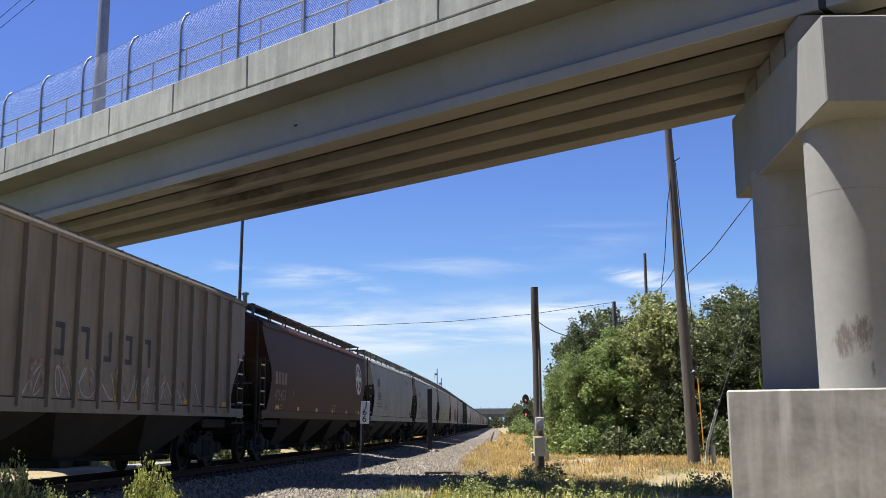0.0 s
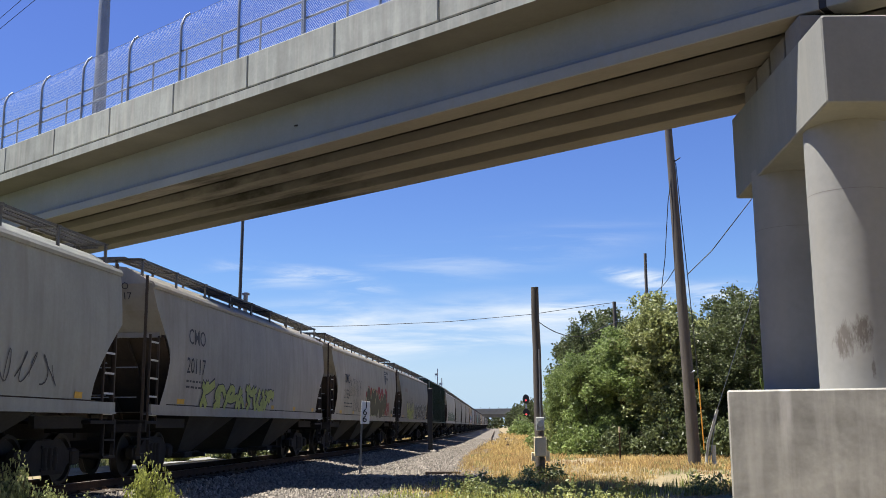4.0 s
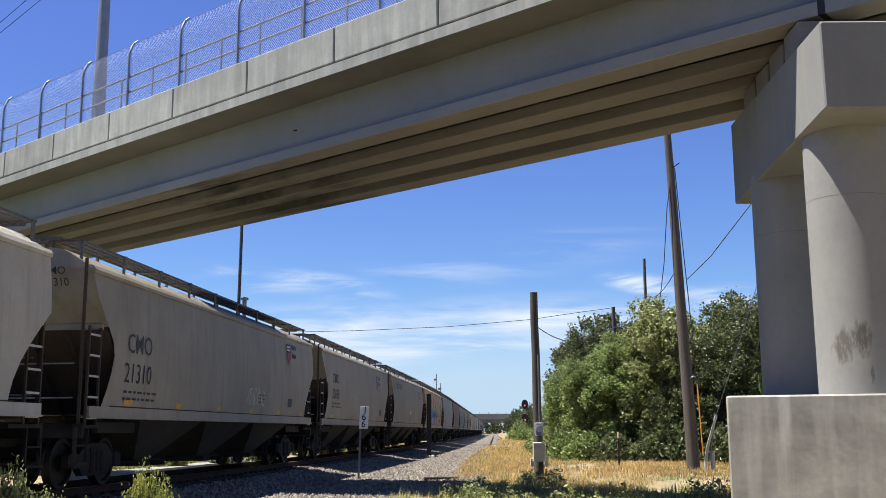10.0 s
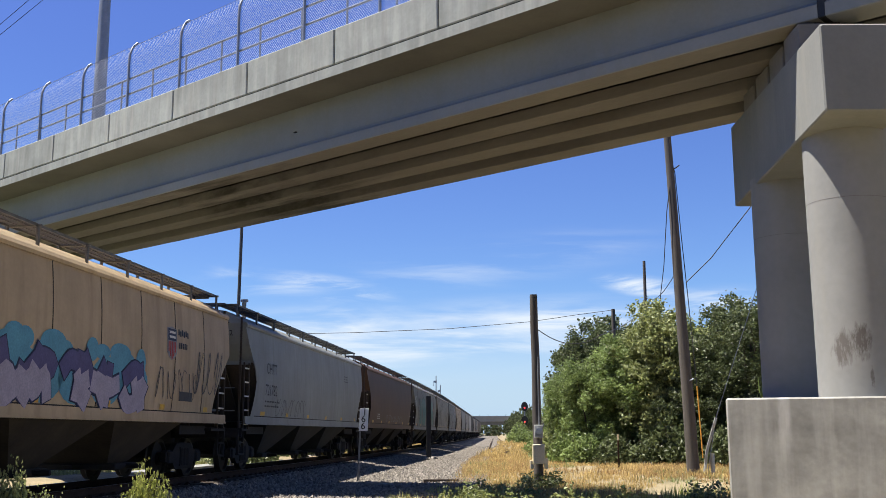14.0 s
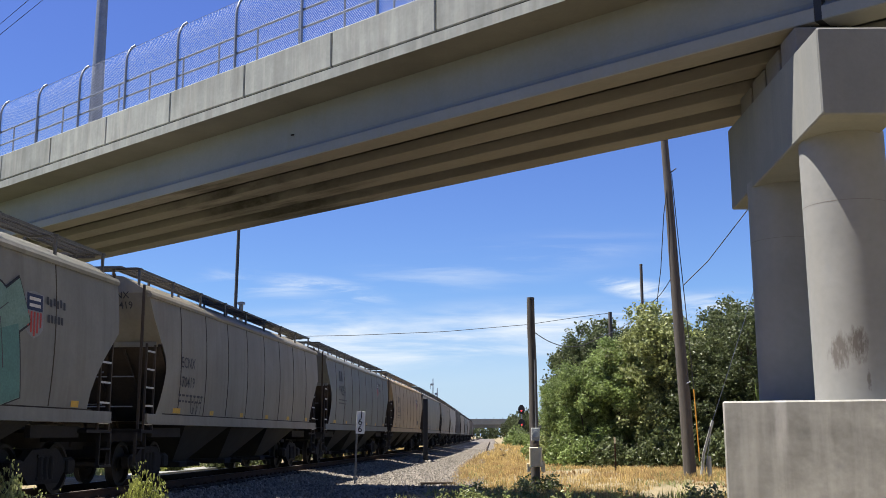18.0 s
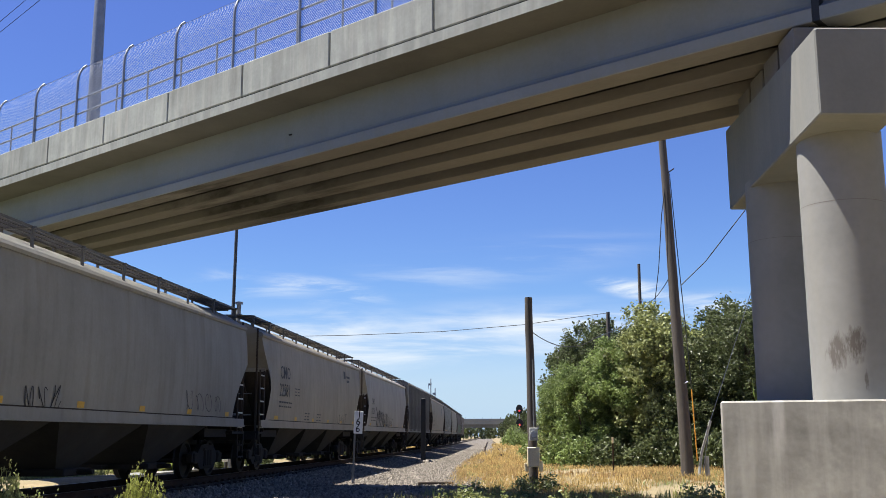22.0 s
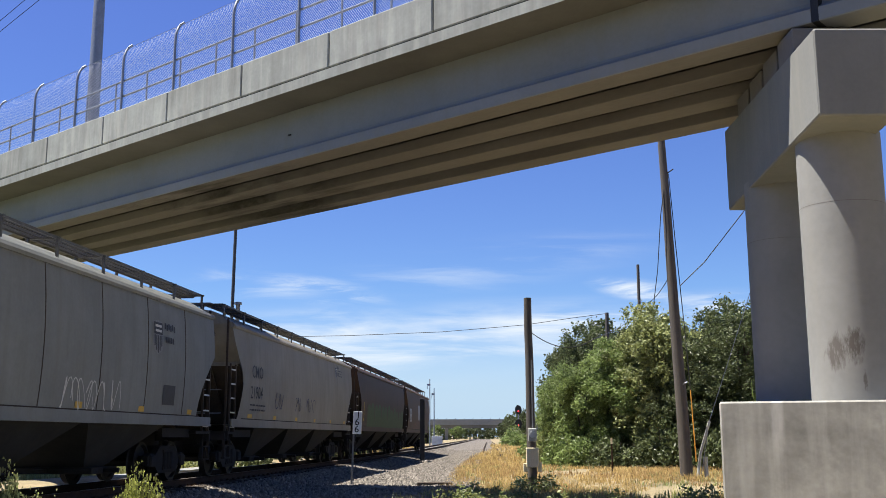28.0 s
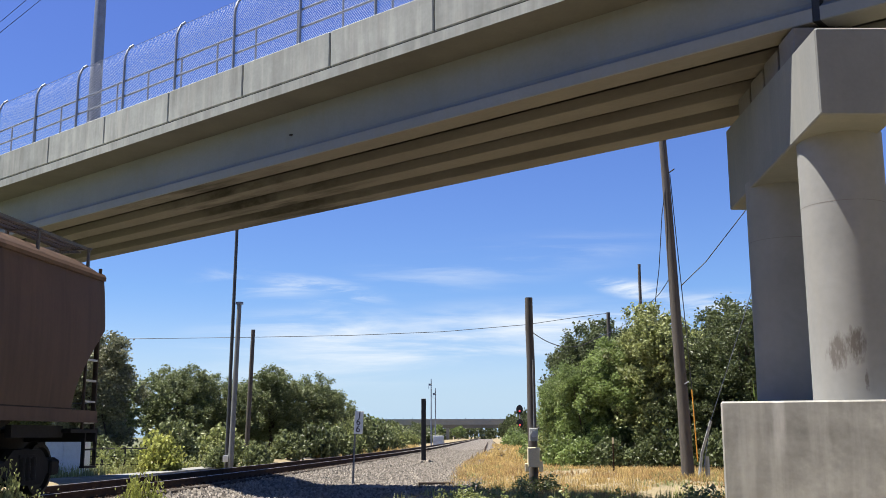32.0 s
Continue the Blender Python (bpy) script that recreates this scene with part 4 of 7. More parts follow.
def graffiti(car, hl, kind, a0, a1, z0, z1, fill, edge, seed, letters=5, back=None, thin=False, second=None, shine=None, weight=0.3, rim=1.4, slab=False):
    """Abstract spray-painted shapes, not letters that can be read."""
    rnd = random.Random(seed)
    paint_of = {}

    def lay(colour, level, quads):
        sh = paint_of.setdefault((colour, k), Shape())      # one part a form
        flat_shape(quads, hl, kind, 0.010 + level, sh)
    step, hgt = (a1 - a0) / letters, z1 - z0
    for k in range(letters):
        c, s = a0 + step * (k + 0.5), step * (0.46 if thin or slab else 0.56)
        top, bot = z1 - rnd.uniform(0, 0.16) * hgt, z0 + rnd.uniform(0, 0.06) * hgt
        lift = 0.0012 * (k % 4)
        if back:        # a cloud of paint behind
            for _ in range(4):
                lay(back, 0.0004 * rnd.randrange(5), blob(c + rnd.uniform(-1, 1) * s, z0 + hgt * rnd.uniform(0.45, 1.0), step * rnd.uniform(0.2, 0.42), hgt * rnd.uniform(0.12, 0.26)))
            lay(back, 0.0002, blob(c, z0 + hgt * 0.5, step * 0.58, hgt * 0.42))
        if thin:        # a quick scribble of loops
            f1, f2, p1, p2 = rnd.uniform(1.0, 1.9), rnd.uniform(1.2, 2.2), rnd.uniform(0, 6.28), rnd.uniform(0, 6.28)
            pts = [(c + s * (1.6 * (j / 23 - 0.5) + 0.5 * math.sin(6.28 * f1 * j / 23 + p1)), (top + bot) / 2 + (top - bot) / 2 * math.sin(6.28 * f2 * j / 23 + p2)) for j in range(24)]
            lay(fill, lift, stroke(pts, max(0.028, weight * 0.13 * hgt), 0.6))
            continue
        if slab:        # tall slabs with rounded heads, pale lines over them
            n = 2
            for m in range(n):
                x, w, tp = c - s + 2 * s * (m + 0.5) / n, 2.3 * s / n, top - rnd.uniform(0, 0.18) * hgt
                lay(fill, 0.004 + lift + 0.0004 * m, [[(x - w / 2, bot), (x + w / 2, bot), (x + w * 0.45, tp - w * 0.3), (x - w * 0.45, tp - w * 0.3)]] + blob(x, tp - w * 0.3, w * 0.45, w * 0.34, 6))
                if edge:
                    lay(edge, 0.012, stroke(smooth_line([(x - w * 0.5, bot + hgt * rnd.uniform(0.1, 0.5)), (x - w * 0.42, tp - w * 0.4), (x, tp - w * 0.02), (x + w * 0.4, tp - w * 0.5), (x + w * 0.35, bot + hgt * rnd.uniform(0.2, 0.6))]), 0.04, 0.7))
            if edge:
                lay(edge, 0.0125, stroke(smooth_line([(c - s, bot + hgt * rnd.uniform(0.2, 0.5)), (c - s * 0.3, bot + hgt * rnd.uniform(0.35, 0.6)), (c + s * 0.4, bot + hgt * rnd.uniform(0.3, 0.5)), (c + s, bot + hgt * rnd.uniform(0.4, 0.65))]), 0.045, 0.7))
            continue
        lean, flip = rnd.uniform(-0.12, 0.22) * step, rnd.choice((1, 1, -1))
        w = min(weight * 2 * s, weight * hgt * 0.95)
        for n, line in enumerate([SIGNS[rnd.randrange(3)]] + rnd.sample(SIGNS[3:], 2)):
            pts = [(c + flip * x * (s - w * 0.3) + lean * (z - 0.4) + rnd.uniform(-0.05, 0.05) * step, bot + w * 0.4 + z * (top - bot - w * 0.8) + rnd.uniform(-0.03, 0.03) * hgt) for x, z in line]
            pts = smooth_line(pts, 4) if len(pts) > 2 else [(pts[0][0] + (pts[1][0] - pts[0][0]) * j / 5, pts[0][1] + (pts[1][1] - pts[0][1]) * j / 5) for j in range(6)]
            taper = rnd.uniform(0.75, 1.2)
            if edge:
                lay(edge, 0.003 + lift, stroke(pts, w * rim, taper))
            lay(fill, 0.009 + lift + 0.0003 * n, stroke(pts, w, taper))
            if second:
                low = [p for p in pts if p[1] < bot + 0.5 * hgt]
                if len(low) > 1:
                    lay(second, 0.0135 + lift + 0.0002 * n, stroke(low, w * 0.94, taper))
            if shine:
                lay(shine, 0.018, stroke([(x - w * 0.3, z + w * 0.12) for x, z in pts[1:-1]], 0.03, 0.5))
    for (colour, _), sh in paint_of.items():
        part("graffiti", sh, SPRAY[colour], car, f"{colour.replace('_', ' ')} spray-painted graffiti")


def bars(car, hl, kind, rows, mat, name="marking"):
    """Writing too small to read, as plain bars: rows of (a, z, width, height)."""
    for a, z, w, h in rows:
        part(name, flat_shape([[(a, z), (a + w, z), (a + w, z + h), (a, z + h)]], hl, kind, 0.011), mat, car)


def shield(car, hl, kind, a, z, s=0.62, colour=True):
    """A road-sign shaped emblem: dark top, striped below, with a pale border."""
    a -= s * 0.3
    w = s * 1.35
    outline = lambda e: [(a + e, z + s * 0.62 - e), (a + w * 0.5, z + s * 0.72 - e), (a + w - e, z + s * 0.62 - e), (a + w - e, z - s * 0.62), (a + w * 0.8, z - s * 0.86 + e), (a + w * 0.5, z - s + e), (a + w * 0.2, z - s * 0.86 + e), (a + e, z - s * 0.62)]
    o = outline(0)
    part("emblem_border", flat_shape([[o[0], o[1], o[5], o[6]], [o[1], o[2], o[4], o[5]], [o[0], o[6], o[6], o[7]], [o[2], o[3], o[4], o[4]]], hl, kind, 0.011), SPRAY["grey"], car, "pale shield-shaped emblem")
    e = 0.05
    part("emblem_top", flat_shape([[(a + e, z), (a + w - e, z), (a + w - e, z + s * 0.6), (a + e, z + s * 0.6)]], hl, kind, 0.016), SPRAY["navy"] if colour else LETTER_DARK, car)
    part("emblem_bars", flat_shape([[(a + w * 0.2, z + s * q), (a + w * 0.8, z + s * q), (a + w * 0.8, z + s * (q + 0.12)), (a + w * 0.2, z + s * (q + 0.12))] for q in (0.12, 0.36)], hl, kind, 0.020), LETTER_PALE, car)
    for k in range(5):
        p, low = a + e + (w - 2 * e) * (k + 0.2) / 5, z - s * (0.58, 0.8, 0.92, 0.8, 0.58)[k]
        q = p + (w - 2 * e) * 0.11
        part("emblem_stripe", flat_shape([[(p, low), (q, low), (q, z - 0.02), (p, z - 0.02)]], hl, kind, 0.016), SPRAY["red"] if colour else LETTER_DARK, car)
    bars(car, hl, kind, [(a + w + s * (0.2 + 0.26 * k), z + (0.12 if k % 2 else 0.15), s * 0.17, 0.13) for k in range(6)] + [(a + w + s * (0.3 + 0.26 * k), z - 0.14, s * 0.17, 0.13) for k in range(5)], LETTER_DARK, "faded_slogan")


def lettering(car, hl, kind, body, a, z, size, mat=None):
    part("lettering", lay_on(text_mesh(body, size), hl, a, z, kind), mat or LETTER_DARK, car)


def build_car(i, kind, colour, seams=0, tone=1.0):
    length = COUPLERS[i + 1] - COUPLERS[i]
    hl = length / 2 - 0.78                      # half the body
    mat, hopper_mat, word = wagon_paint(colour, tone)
    shape_word = "ribbed" if kind == "rib" else ("panelled" if seams else "smooth-sided")
    car = thing("covered_hopper_wagon", Matrix.Identity(4), f"{word} {shape_word} covered hopper wagon rolling on the track", "railway wagon", "wagons of the train")
    part("body", body_shape(hl, kind), mat, car, smooth=True)
    for sg in (1, -1):
        part("eave_rail", eave_shape(hl, sg, kind), mat, car)
        part("side_sill", sill_shape(hl, sg, kind), mat, car)
        part("end_sheet", end_shape(hl, sg, kind), mat, car)
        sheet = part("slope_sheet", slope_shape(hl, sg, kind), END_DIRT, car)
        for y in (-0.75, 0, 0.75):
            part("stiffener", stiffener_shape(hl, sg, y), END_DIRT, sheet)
    # hopper bays between the bogies
    span = 2 * (hl - 2.55)
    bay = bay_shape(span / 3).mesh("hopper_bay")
    # bays carry the darkened copy of the body paint, shade included
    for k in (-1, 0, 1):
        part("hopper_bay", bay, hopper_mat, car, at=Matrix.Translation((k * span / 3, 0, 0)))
        part("outlet_gate", GATE_MESH, UNDER, car, at=Matrix.Translation((k * span / 3, 0, 0)))
    # centre sill and end platforms
    part("centre_sill", Shape().box(-hl - 0.25, hl + 0.25, -0.16, 0.16, 0.82, 1.2), UNDER, car)
    for sg in (1, -1):
        turn = pose(0, 0, 0, 0, 0, 0 if sg > 0 else 180)
        part("end_platform", Shape().box(hl - 0.95, hl + 0.1, -1.52, 1.52, 1.08, 1.14).box(hl + 0.02, hl + 0.1, -1.52, 1.52, 0.92, 1.16).box(hl - 2.6, hl - 0.9, -1.35, -1.25, 1.0, 1.2).box(hl - 2.6, hl - 0.9, 1.25, 1.35, 1.0, 1.2), UNDER, car, at=turn)
        part("coupler", COUPLER_MESH, UNDER, car, at=turn @ Matrix.Translation((hl + 0.36, 0, 0)))
        for sy in (1, -1):
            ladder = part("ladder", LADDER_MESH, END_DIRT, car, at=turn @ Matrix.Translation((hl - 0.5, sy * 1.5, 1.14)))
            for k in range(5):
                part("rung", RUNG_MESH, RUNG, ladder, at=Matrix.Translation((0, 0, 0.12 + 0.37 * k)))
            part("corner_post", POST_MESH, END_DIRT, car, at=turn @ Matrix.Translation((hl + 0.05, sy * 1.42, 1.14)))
            part("step", STEP_MESH, UNDER, car, at=turn @ Matrix.Translation((hl - 0.05, sy * 1.44, 1.1)) @ pose(0, 0, 0, 0, 0, 90))
        part("end_grab_iron", Shape().box(hl + 0.06, hl + 0.08, -1.3, 1.3, 2.2, 2.225).box(hl + 0.06, hl + 0.08, -1.3, 1.3, 1.6, 1.625), STEEL_GALV, car, at=turn)
        part("roof_end_walk", grating_shape(1.9, 0.42), GRATE, car, at=turn @ pose(hl - 0.25, 0.95, 4.47, 0, 0, -90) @ Matrix.Translation((0.95, 0, 0)))
    part("brake_wheel", BRAKE_WHEEL_MESH, STEEL_GALV, car, at=Matrix.Translation((-hl - 0.2, -0.55, 2.35)))
    # the roof: hatches and walkways on brackets
    k = int(2 * hl / 3.3)
    for j in range(k):
        part("hatch_cover", HATCH_MESH, mat, car, at=Matrix.Translation(((j - (k - 1) / 2) * 2 * hl / k, 0, 4.22)))
    walk_len = 2 * hl - 0.1
    grating = grating_shape(walk_len, 0.5).mesh("running_board")
    for sg in (1, -1):
        part("running_board", grating, GRATE, car, at=Matrix.Translation((0, 0.72 if sg > 0 else -1.22, 4.47)))
        nb = max(8, int(walk_len / 1.75))
        for j in range(nb + 1):
            part("bracket", BRACKET_MESH, GRATE, car, at=pose(-walk_len / 2 + 0.05 + j * (walk_len - 0.1) / nb, sg * 0.96, 4.10, 0, 0, 0 if sg > 0 else 180))
    # ribs or seams on the sides
    if kind == "rib":
        rib = Shape().loft([[(-0.05, 0, z), (0.05, 0, z), (0.05, 0.085, z), (-0.05, 0.085, z)] for z in (Z_SILL, 4.19)]).mesh("side_post")
        n = 16
        for sg in (1, -1):
            for j in range(n):
                x = (j - (n - 1) / 2) * (2 * (hl - 1.3)) / (n - 1)
                part("side_post", rib, mat, car, at=pose(x, sg * y_side(2, kind), 0, 0, 0, 0 if sg > 0 else 180))
    if seams:
        for j in range(seams):
            x = (j - (seams - 1) / 2) * (2 * hl - 1.9) / seams
            zs = [1.5 + 0.3 * m for m in range(9)]
            part("panel_seam", Shape().loft([[(x - 0.013, y_side(z, kind) - 0.01, z), (x + 0.013, y_side(z, kind) - 0.01, z), (x + 0.009, y_side(z, kind) + 0.009, z), (x - 0.009, y_side(z, kind) + 0.009, z)] for z in zs]), SEAM_DIRT, car)
    # bogies
    wheels = []
    for sg in (1, -1):
        bogie = part("bogie", BOLSTER_MESH, UNDER, car, at=Matrix.Translation((sg * (length / 2 - 2.3), 0, 0)))
        for sy in (1, -1):
            part("side_frame", FRAME_MESH, UNDER, bogie, at=pose(0, sy * 1.0, 0, 0, 0, 0 if sy > 0 else 180))
        for sx in (0.89, -0.89):
            wheels.append(part("wheelset", WHEELSET_MESH, WHEEL_STEEL, bogie, at=Matrix.Translation((sx, 0, 0.457))))
    bars(car, hl, kind, [(0.9, Z_SILL + 0.132, 2 * hl - 1.8, 0.022)], SLOPE_DIRT, "sill_seam")
    # reflectors along the sill
    if colour not in ("green", "brown"):
        for j in range(6):
            bars(car, hl, kind, [(1.5 + j * (2 * hl - 3.2) / 5, Z_SILL + 0.17, 0.45 if j == 0 else 0.28, 0.11)], REFLECTOR, "reflector")
    return car, wheels, hl


# the wagons in their order from the front: build, paint, seams
MAKES = [("rib", "taupe", 0, 0.96), ("round", "oxide", 0, 0.72), ("round", "cool", 0, 1.05), ("round", "cool", 0, 0.95), ("round", "pale", 0, 0.9), ("round", "cream", 0, 1.15), ("round", "pale", 0, 0.74),
         ("rib", "green", 0, 1.0), ("round", "pale", 0, 1.3), ("round", "cream", 0, 0.95), ("round", "cream", 0, 0.92), ("round", "cream", 0, 0.92), ("round", "tan", 8, 1.1), ("round", "cool", 0, 0.85),
         ("round", "rust", 0, 0.85), ("round", "grey", 5, 0.9), ("round", "cream", 8, 0.78), ("round", "cool", 8, 0.68), ("round", "tan", 8, 1.2), ("round", "grey", 0, 1.05), ("round", "cream", 0, 0.92),
         ("round", "pale", 0, 1.12), ("rib", "grey", 0, 1.0), ("round", "cream", 0, 0.95), ("round", "cool", 7, 0.68), ("round", "cream", 0, 0.76), ("round", "brown", 0, 0.85), ("round", "brown", 0, 1.18)]
cars, wheelsets, half = [], [], []
for _i, (_k, _c, _s, _t) in enumerate(MAKES):
    _car, _w, _h = build_car(_i, _k, _c, _s, _t)
    cars.append(_car), wheelsets.append(_w), half.append(_h)


def marks():
    """Lettering, emblems and graffiti, wagon by wagon."""
    def on(i):
        return cars[i], half[i], MAKES[i][0]

    def mark(i, word, number, a, z_word, z_number, s=0.5, mat=None, end=True):
        if word:
            lettering(*on(i), word, a, z_word, s, mat)
        else:
            bars(*on(i), [(a, z_word, 0.3, s * 0.7), (a + 0.4, z_word, 0.3, s * 0.7)], mat or LETTER_DARK, "maker_mark")
        lettering(*on(i), number, a - 0.08, z_number, s, mat)
        if end:         # again on the end sheet
            for k, body in enumerate((word or "", number)):
                if body:
                    me = text_mesh(body, 0.2)
                    for v in me.vertices:
                        z = 3.82 - 0.2 * k + v.co.y
                        v.co = (half[i] + 0.03 - cut(z, 1), 0.55 + v.co.x, z)
                    part("end_lettering", me, mat or LETTER_DARK, cars[i])
        rnd = random.Random(i)
        for k in range(2):
            fine = []
            x = a - 0.05
            while x < a + 1.5:
                w = rnd.uniform(0.1, 0.26)
                fine.append((x, z_number - 0.2 - 0.13 * k, w, 0.045))
                x += w + 0.07
            bars(*on(i), fine, mat or LETTER_DARK, "small_print")

    def fine_print(i, a, z, mat=None):
        bars(*on(i), [(a + 0.4 * m, z - 0.1 * k, 0.3 - 0.08 * (k % 2), 0.035) for k in range(3) for m in range(2)], mat or LETTER_DARK, "small_print")

    def gr(i, *args, **more):
        graffiti(*on(i), *args, **more)

    def emblem(i, a, z, colour=True, s=0.42):
        shield(*on(i), a + 0.13, z, s, colour)

    def placard(i, a, z, w=0.5, h=0.26, mat=None):
        bars(*on(i), [(a, z, w, h)], mat or LETTER_DARK, "placard")
    # two rows of tall faded capitals as plain block shapes on the first ribbed wagon, chalk scrawl below
    for n, a0, pitch, z0, tall, mat in ((5, 6.03, 0.93, 2.2, 0.56, LETTER_DARK), (7, 5.4, 1.05, 1.6, 0.5, LETTER_FADED)):
        for k in range(n):
            a, w = a0 + pitch * k, 0.46
            quads = [(a, z0, 0.11, tall), (a + w - 0.11, z0, 0.11, tall)] + [(a + 0.11, z0 + (tall - 0.1) * q, w - 0.22, 0.1) for q in ((0,), (1,), (0, 1))[(k * 2 + n) % 3]]
            part("faded_capital", flat_shape([[(p, z), (p + u, z), (p + u, z + h), (p, z + h)] for p, z, u, h in quads], half[0], "rib", 0.011), mat, cars[0])
    gr(0, 5.2, 13.8, 1.5, 2.05, "silver", None, 11, 10, thin=True, weight=0.45)
    bars(*on(0), [(8.55, 1.42, 0.1, 0.5), (11.6, 1.42, 0.1, 0.5), (15.3, 1.42, 0.1, 0.6)], REFLECTOR, "yellow_stripe")
    # round emblem of the oxide red wagon
    h, c = half[1], cars[1]
    sh = Shape()
    for r0, r1 in ((0.54, 0.66), (0.28, 0.36)):
        for k in range(28):
            a, b = 2 * math.pi * k / 28, 2 * math.pi * (k + 1) / 28
            q = [(14.87 + r * math.cos(t), 2.97 + r * math.sin(t)) for r, t in ((r0, a), (r1, a), (r1, b), (r0, b))]
            sh.add([(h - p, y_side(z) + 0.012, z) for p, z in q], [(0, 1, 2, 3)])
    for q in ([(-0.54, -0.09), (0.54, -0.09), (0.54, 0.09), (-0.54, 0.09)], [(-0.09, -0.54), (0.09, -0.54), (0.09, 0.54), (-0.09, 0.54)]):
        sh.add([(h - (14.87 + p), y_side(2.97 + z) + 0.014, 2.97 + z) for p, z in q], [(0, 1, 2, 3)])
    part("round_emblem", sh, LETTER_PALE, c, "white ring emblem with a cross")
    bars(*on(1), [(1.3 + 0.36 * k, 2.25, 0.26, 0.36) for k in range(4)], LETTER_FADED, "maker_mark")
    lettering(*on(1), "475453", 1.3, 1.78, 0.45, LETTER_FADED)
    fine_print(1, 1.6, 1.62, LETTER_FADED), fine_print(1, 9.5, 1.75, LETTER_FADED), fine_print(1, 14.3, 1.6, LETTER_FADED)
    lettering(*on(1), "6", 3.45, 1.95, 0.36, LETTER_FADED)
    mark(2, "", "95826", 1.85, 2.86, 2.24, 0.52)
    fine_print(2, 13.2, 3.55), fine_print(2, 4.5, 2.0), gr(2, 7.5, 8.6, 1.8, 2.2, "grey", None, 31, 2, thin=True), placard(2, 14.6, 1.62, 0.3, 0.2)
    mark(3, "CMO", "20311", 2.0, 2.85, 2.13)
    gr(3, 3.8, 10.8, 1.42, 2.2, "grey", "dark_grey", 3, 8, weight=0.22, rim=1.6), gr(3, 12.5, 14.6, 1.69, 2.2, "dark_grey", None, 32, 3, thin=True), placard(3, 12.2, 3.3, 0.4, 0.3)
    mark(4, "CMO", "20117", 2.0, 2.85, 2.2), gr(4, 3.0, 9.2, 1.42, 2.1, "lime", "dark_grey", 4, 7, weight=0.26)
    mark(5, "CMO", "21534", 2.3, 2.72, 2.1, 0.52), gr(5, 3.4, 6.2, 2.2, 2.95, "black", None, 5, 4, thin=True), gr(5, 4.2, 7.2, 1.6, 2.2, "black", None, 6, 5, thin=True)
    gr(5, 7.6, 13.4, 1.42, 2.72, "dark_olive", "pale_lime", 7, 5, back="crimson", weight=0.34, rim=1.26), gr(5, 13.2, 14.3, 1.5, 2.3, "crimson", None, 33, 3, weight=0.3), emblem(5, 12.9, 3.42, False)
    gr(5, 15.0, 15.6, 1.62, 1.85, "moss", None, 34, 1, weight=0.4)
    bars(*on(6), [(2.3 + 0.2 * k, 2.95, 0.13, 0.22) for k in (0, 1, 3, 4, 5, 6, 7)], LETTER_FADED, "faded_number")
    gr(6, 3.2, 6.9, 1.36, 2.42, "pale_lime", "black", 8, 5, weight=0.24, rim=1.5, second="lime"), gr(6, 7.1, 7.75, 1.75, 2.35, "dark_grey", None, 35, 2, thin=True)
    gr(6, 7.8, 14.4, 1.36, 2.5, "dark_grey", "silver", 9, 8, weight=0.19, rim=1.75), fine_print(6, 5.6, 2.62)
    placard(7, 3.4, 2.0, 0.42, 0.11, SPRAY["silver"]), placard(7, 4.3, 1.99, 0.46, 0.12, SPRAY["silver"])
    gr(7, 5.9, 9.6, 1.55, 2.55, "silver", None, 10, 4, thin=True, weight=0.4)
    mark(8, "NOKL", "845888", 1.68, 2.38, 1.93, 0.38)
    for n, (a0, a1, top) in enumerate(((2.75, 5.6, 2.42), (5.9, 8.75, 2.42), (8.95, 11.7, 2.42), (11.9, 15.1, 2.25))):
        gr(8, a0, a1, 1.36, top + 0.08, "dull_green", "white" if n < 3 else None, 12 + 40 * n, 2 if n < 3 else 3, slab=True)
    mark(9, "CMO", "21310", 1.47, 2.52, 1.95, 0.54), emblem(9, 13.45, 3.42), fine_print(9, 10.5, 2.0), placard(9, 13.7, 1.75, 0.5, 0.26)
    gr(9, 9.5, 11.2, 1.7, 2.2, "white", None, 36, 3, thin=True)
    mark(10, "CMO", "22638", 1.72, 2.80, 2.23, 0.53), emblem(10, 12.12, 3.3), fine_print(10, 8.0, 2.0), placard(10, 13.08, 1.75, 0.55, 0.27)
    lettering(*on(11), "CMO  881644", 1.95, 3.3, 0.46), emblem(11, 12.98, 3.26), placard(11, 8.4, 2.0, 0.5, 0.24, LETTER_PALE), fine_print(11, 8.4, 1.9)
    mark(12, "CMO", "285222", 2.8, 2.9, 2.32, 0.44), emblem(12, 12.34, 2.98)
    gr(12, 4.2, 11.3, 1.42, 2.5, "purple", "navy", 13, 6, back="sky_blue", weight=0.34, rim=1.2, second="lilac"), gr(12, 11.8, 14.2, 1.72, 2.4, "dark_grey", None, 14, 4, thin=True), gr(12, 14.0, 16.0, 1.9, 3.0, "dark_grey", None, 37, 3, thin=True)
    placard(12, 13.2, 1.72, 0.8, 0.2)
    mark(13, "CHTT", "721782", 1.9, 2.7, 2.09, 0.44), gr(13, 2.9, 7.0, 1.52, 2.1, "dark_grey", None, 15, 5, thin=True), gr(13, 8.6, 12.0, 1.55, 2.0, "grey", None, 38, 5, thin=True), fine_print(13, 13.4, 3.2)
    fine_print(14, 3.0, 1.9, LETTER_PALE), gr(14, 6.0, 12.0, 1.6, 1.95, "grey", None, 16, 7, thin=True)
    mark(15, "", "92553", 2.9, 2.85, 2.12, 0.6)
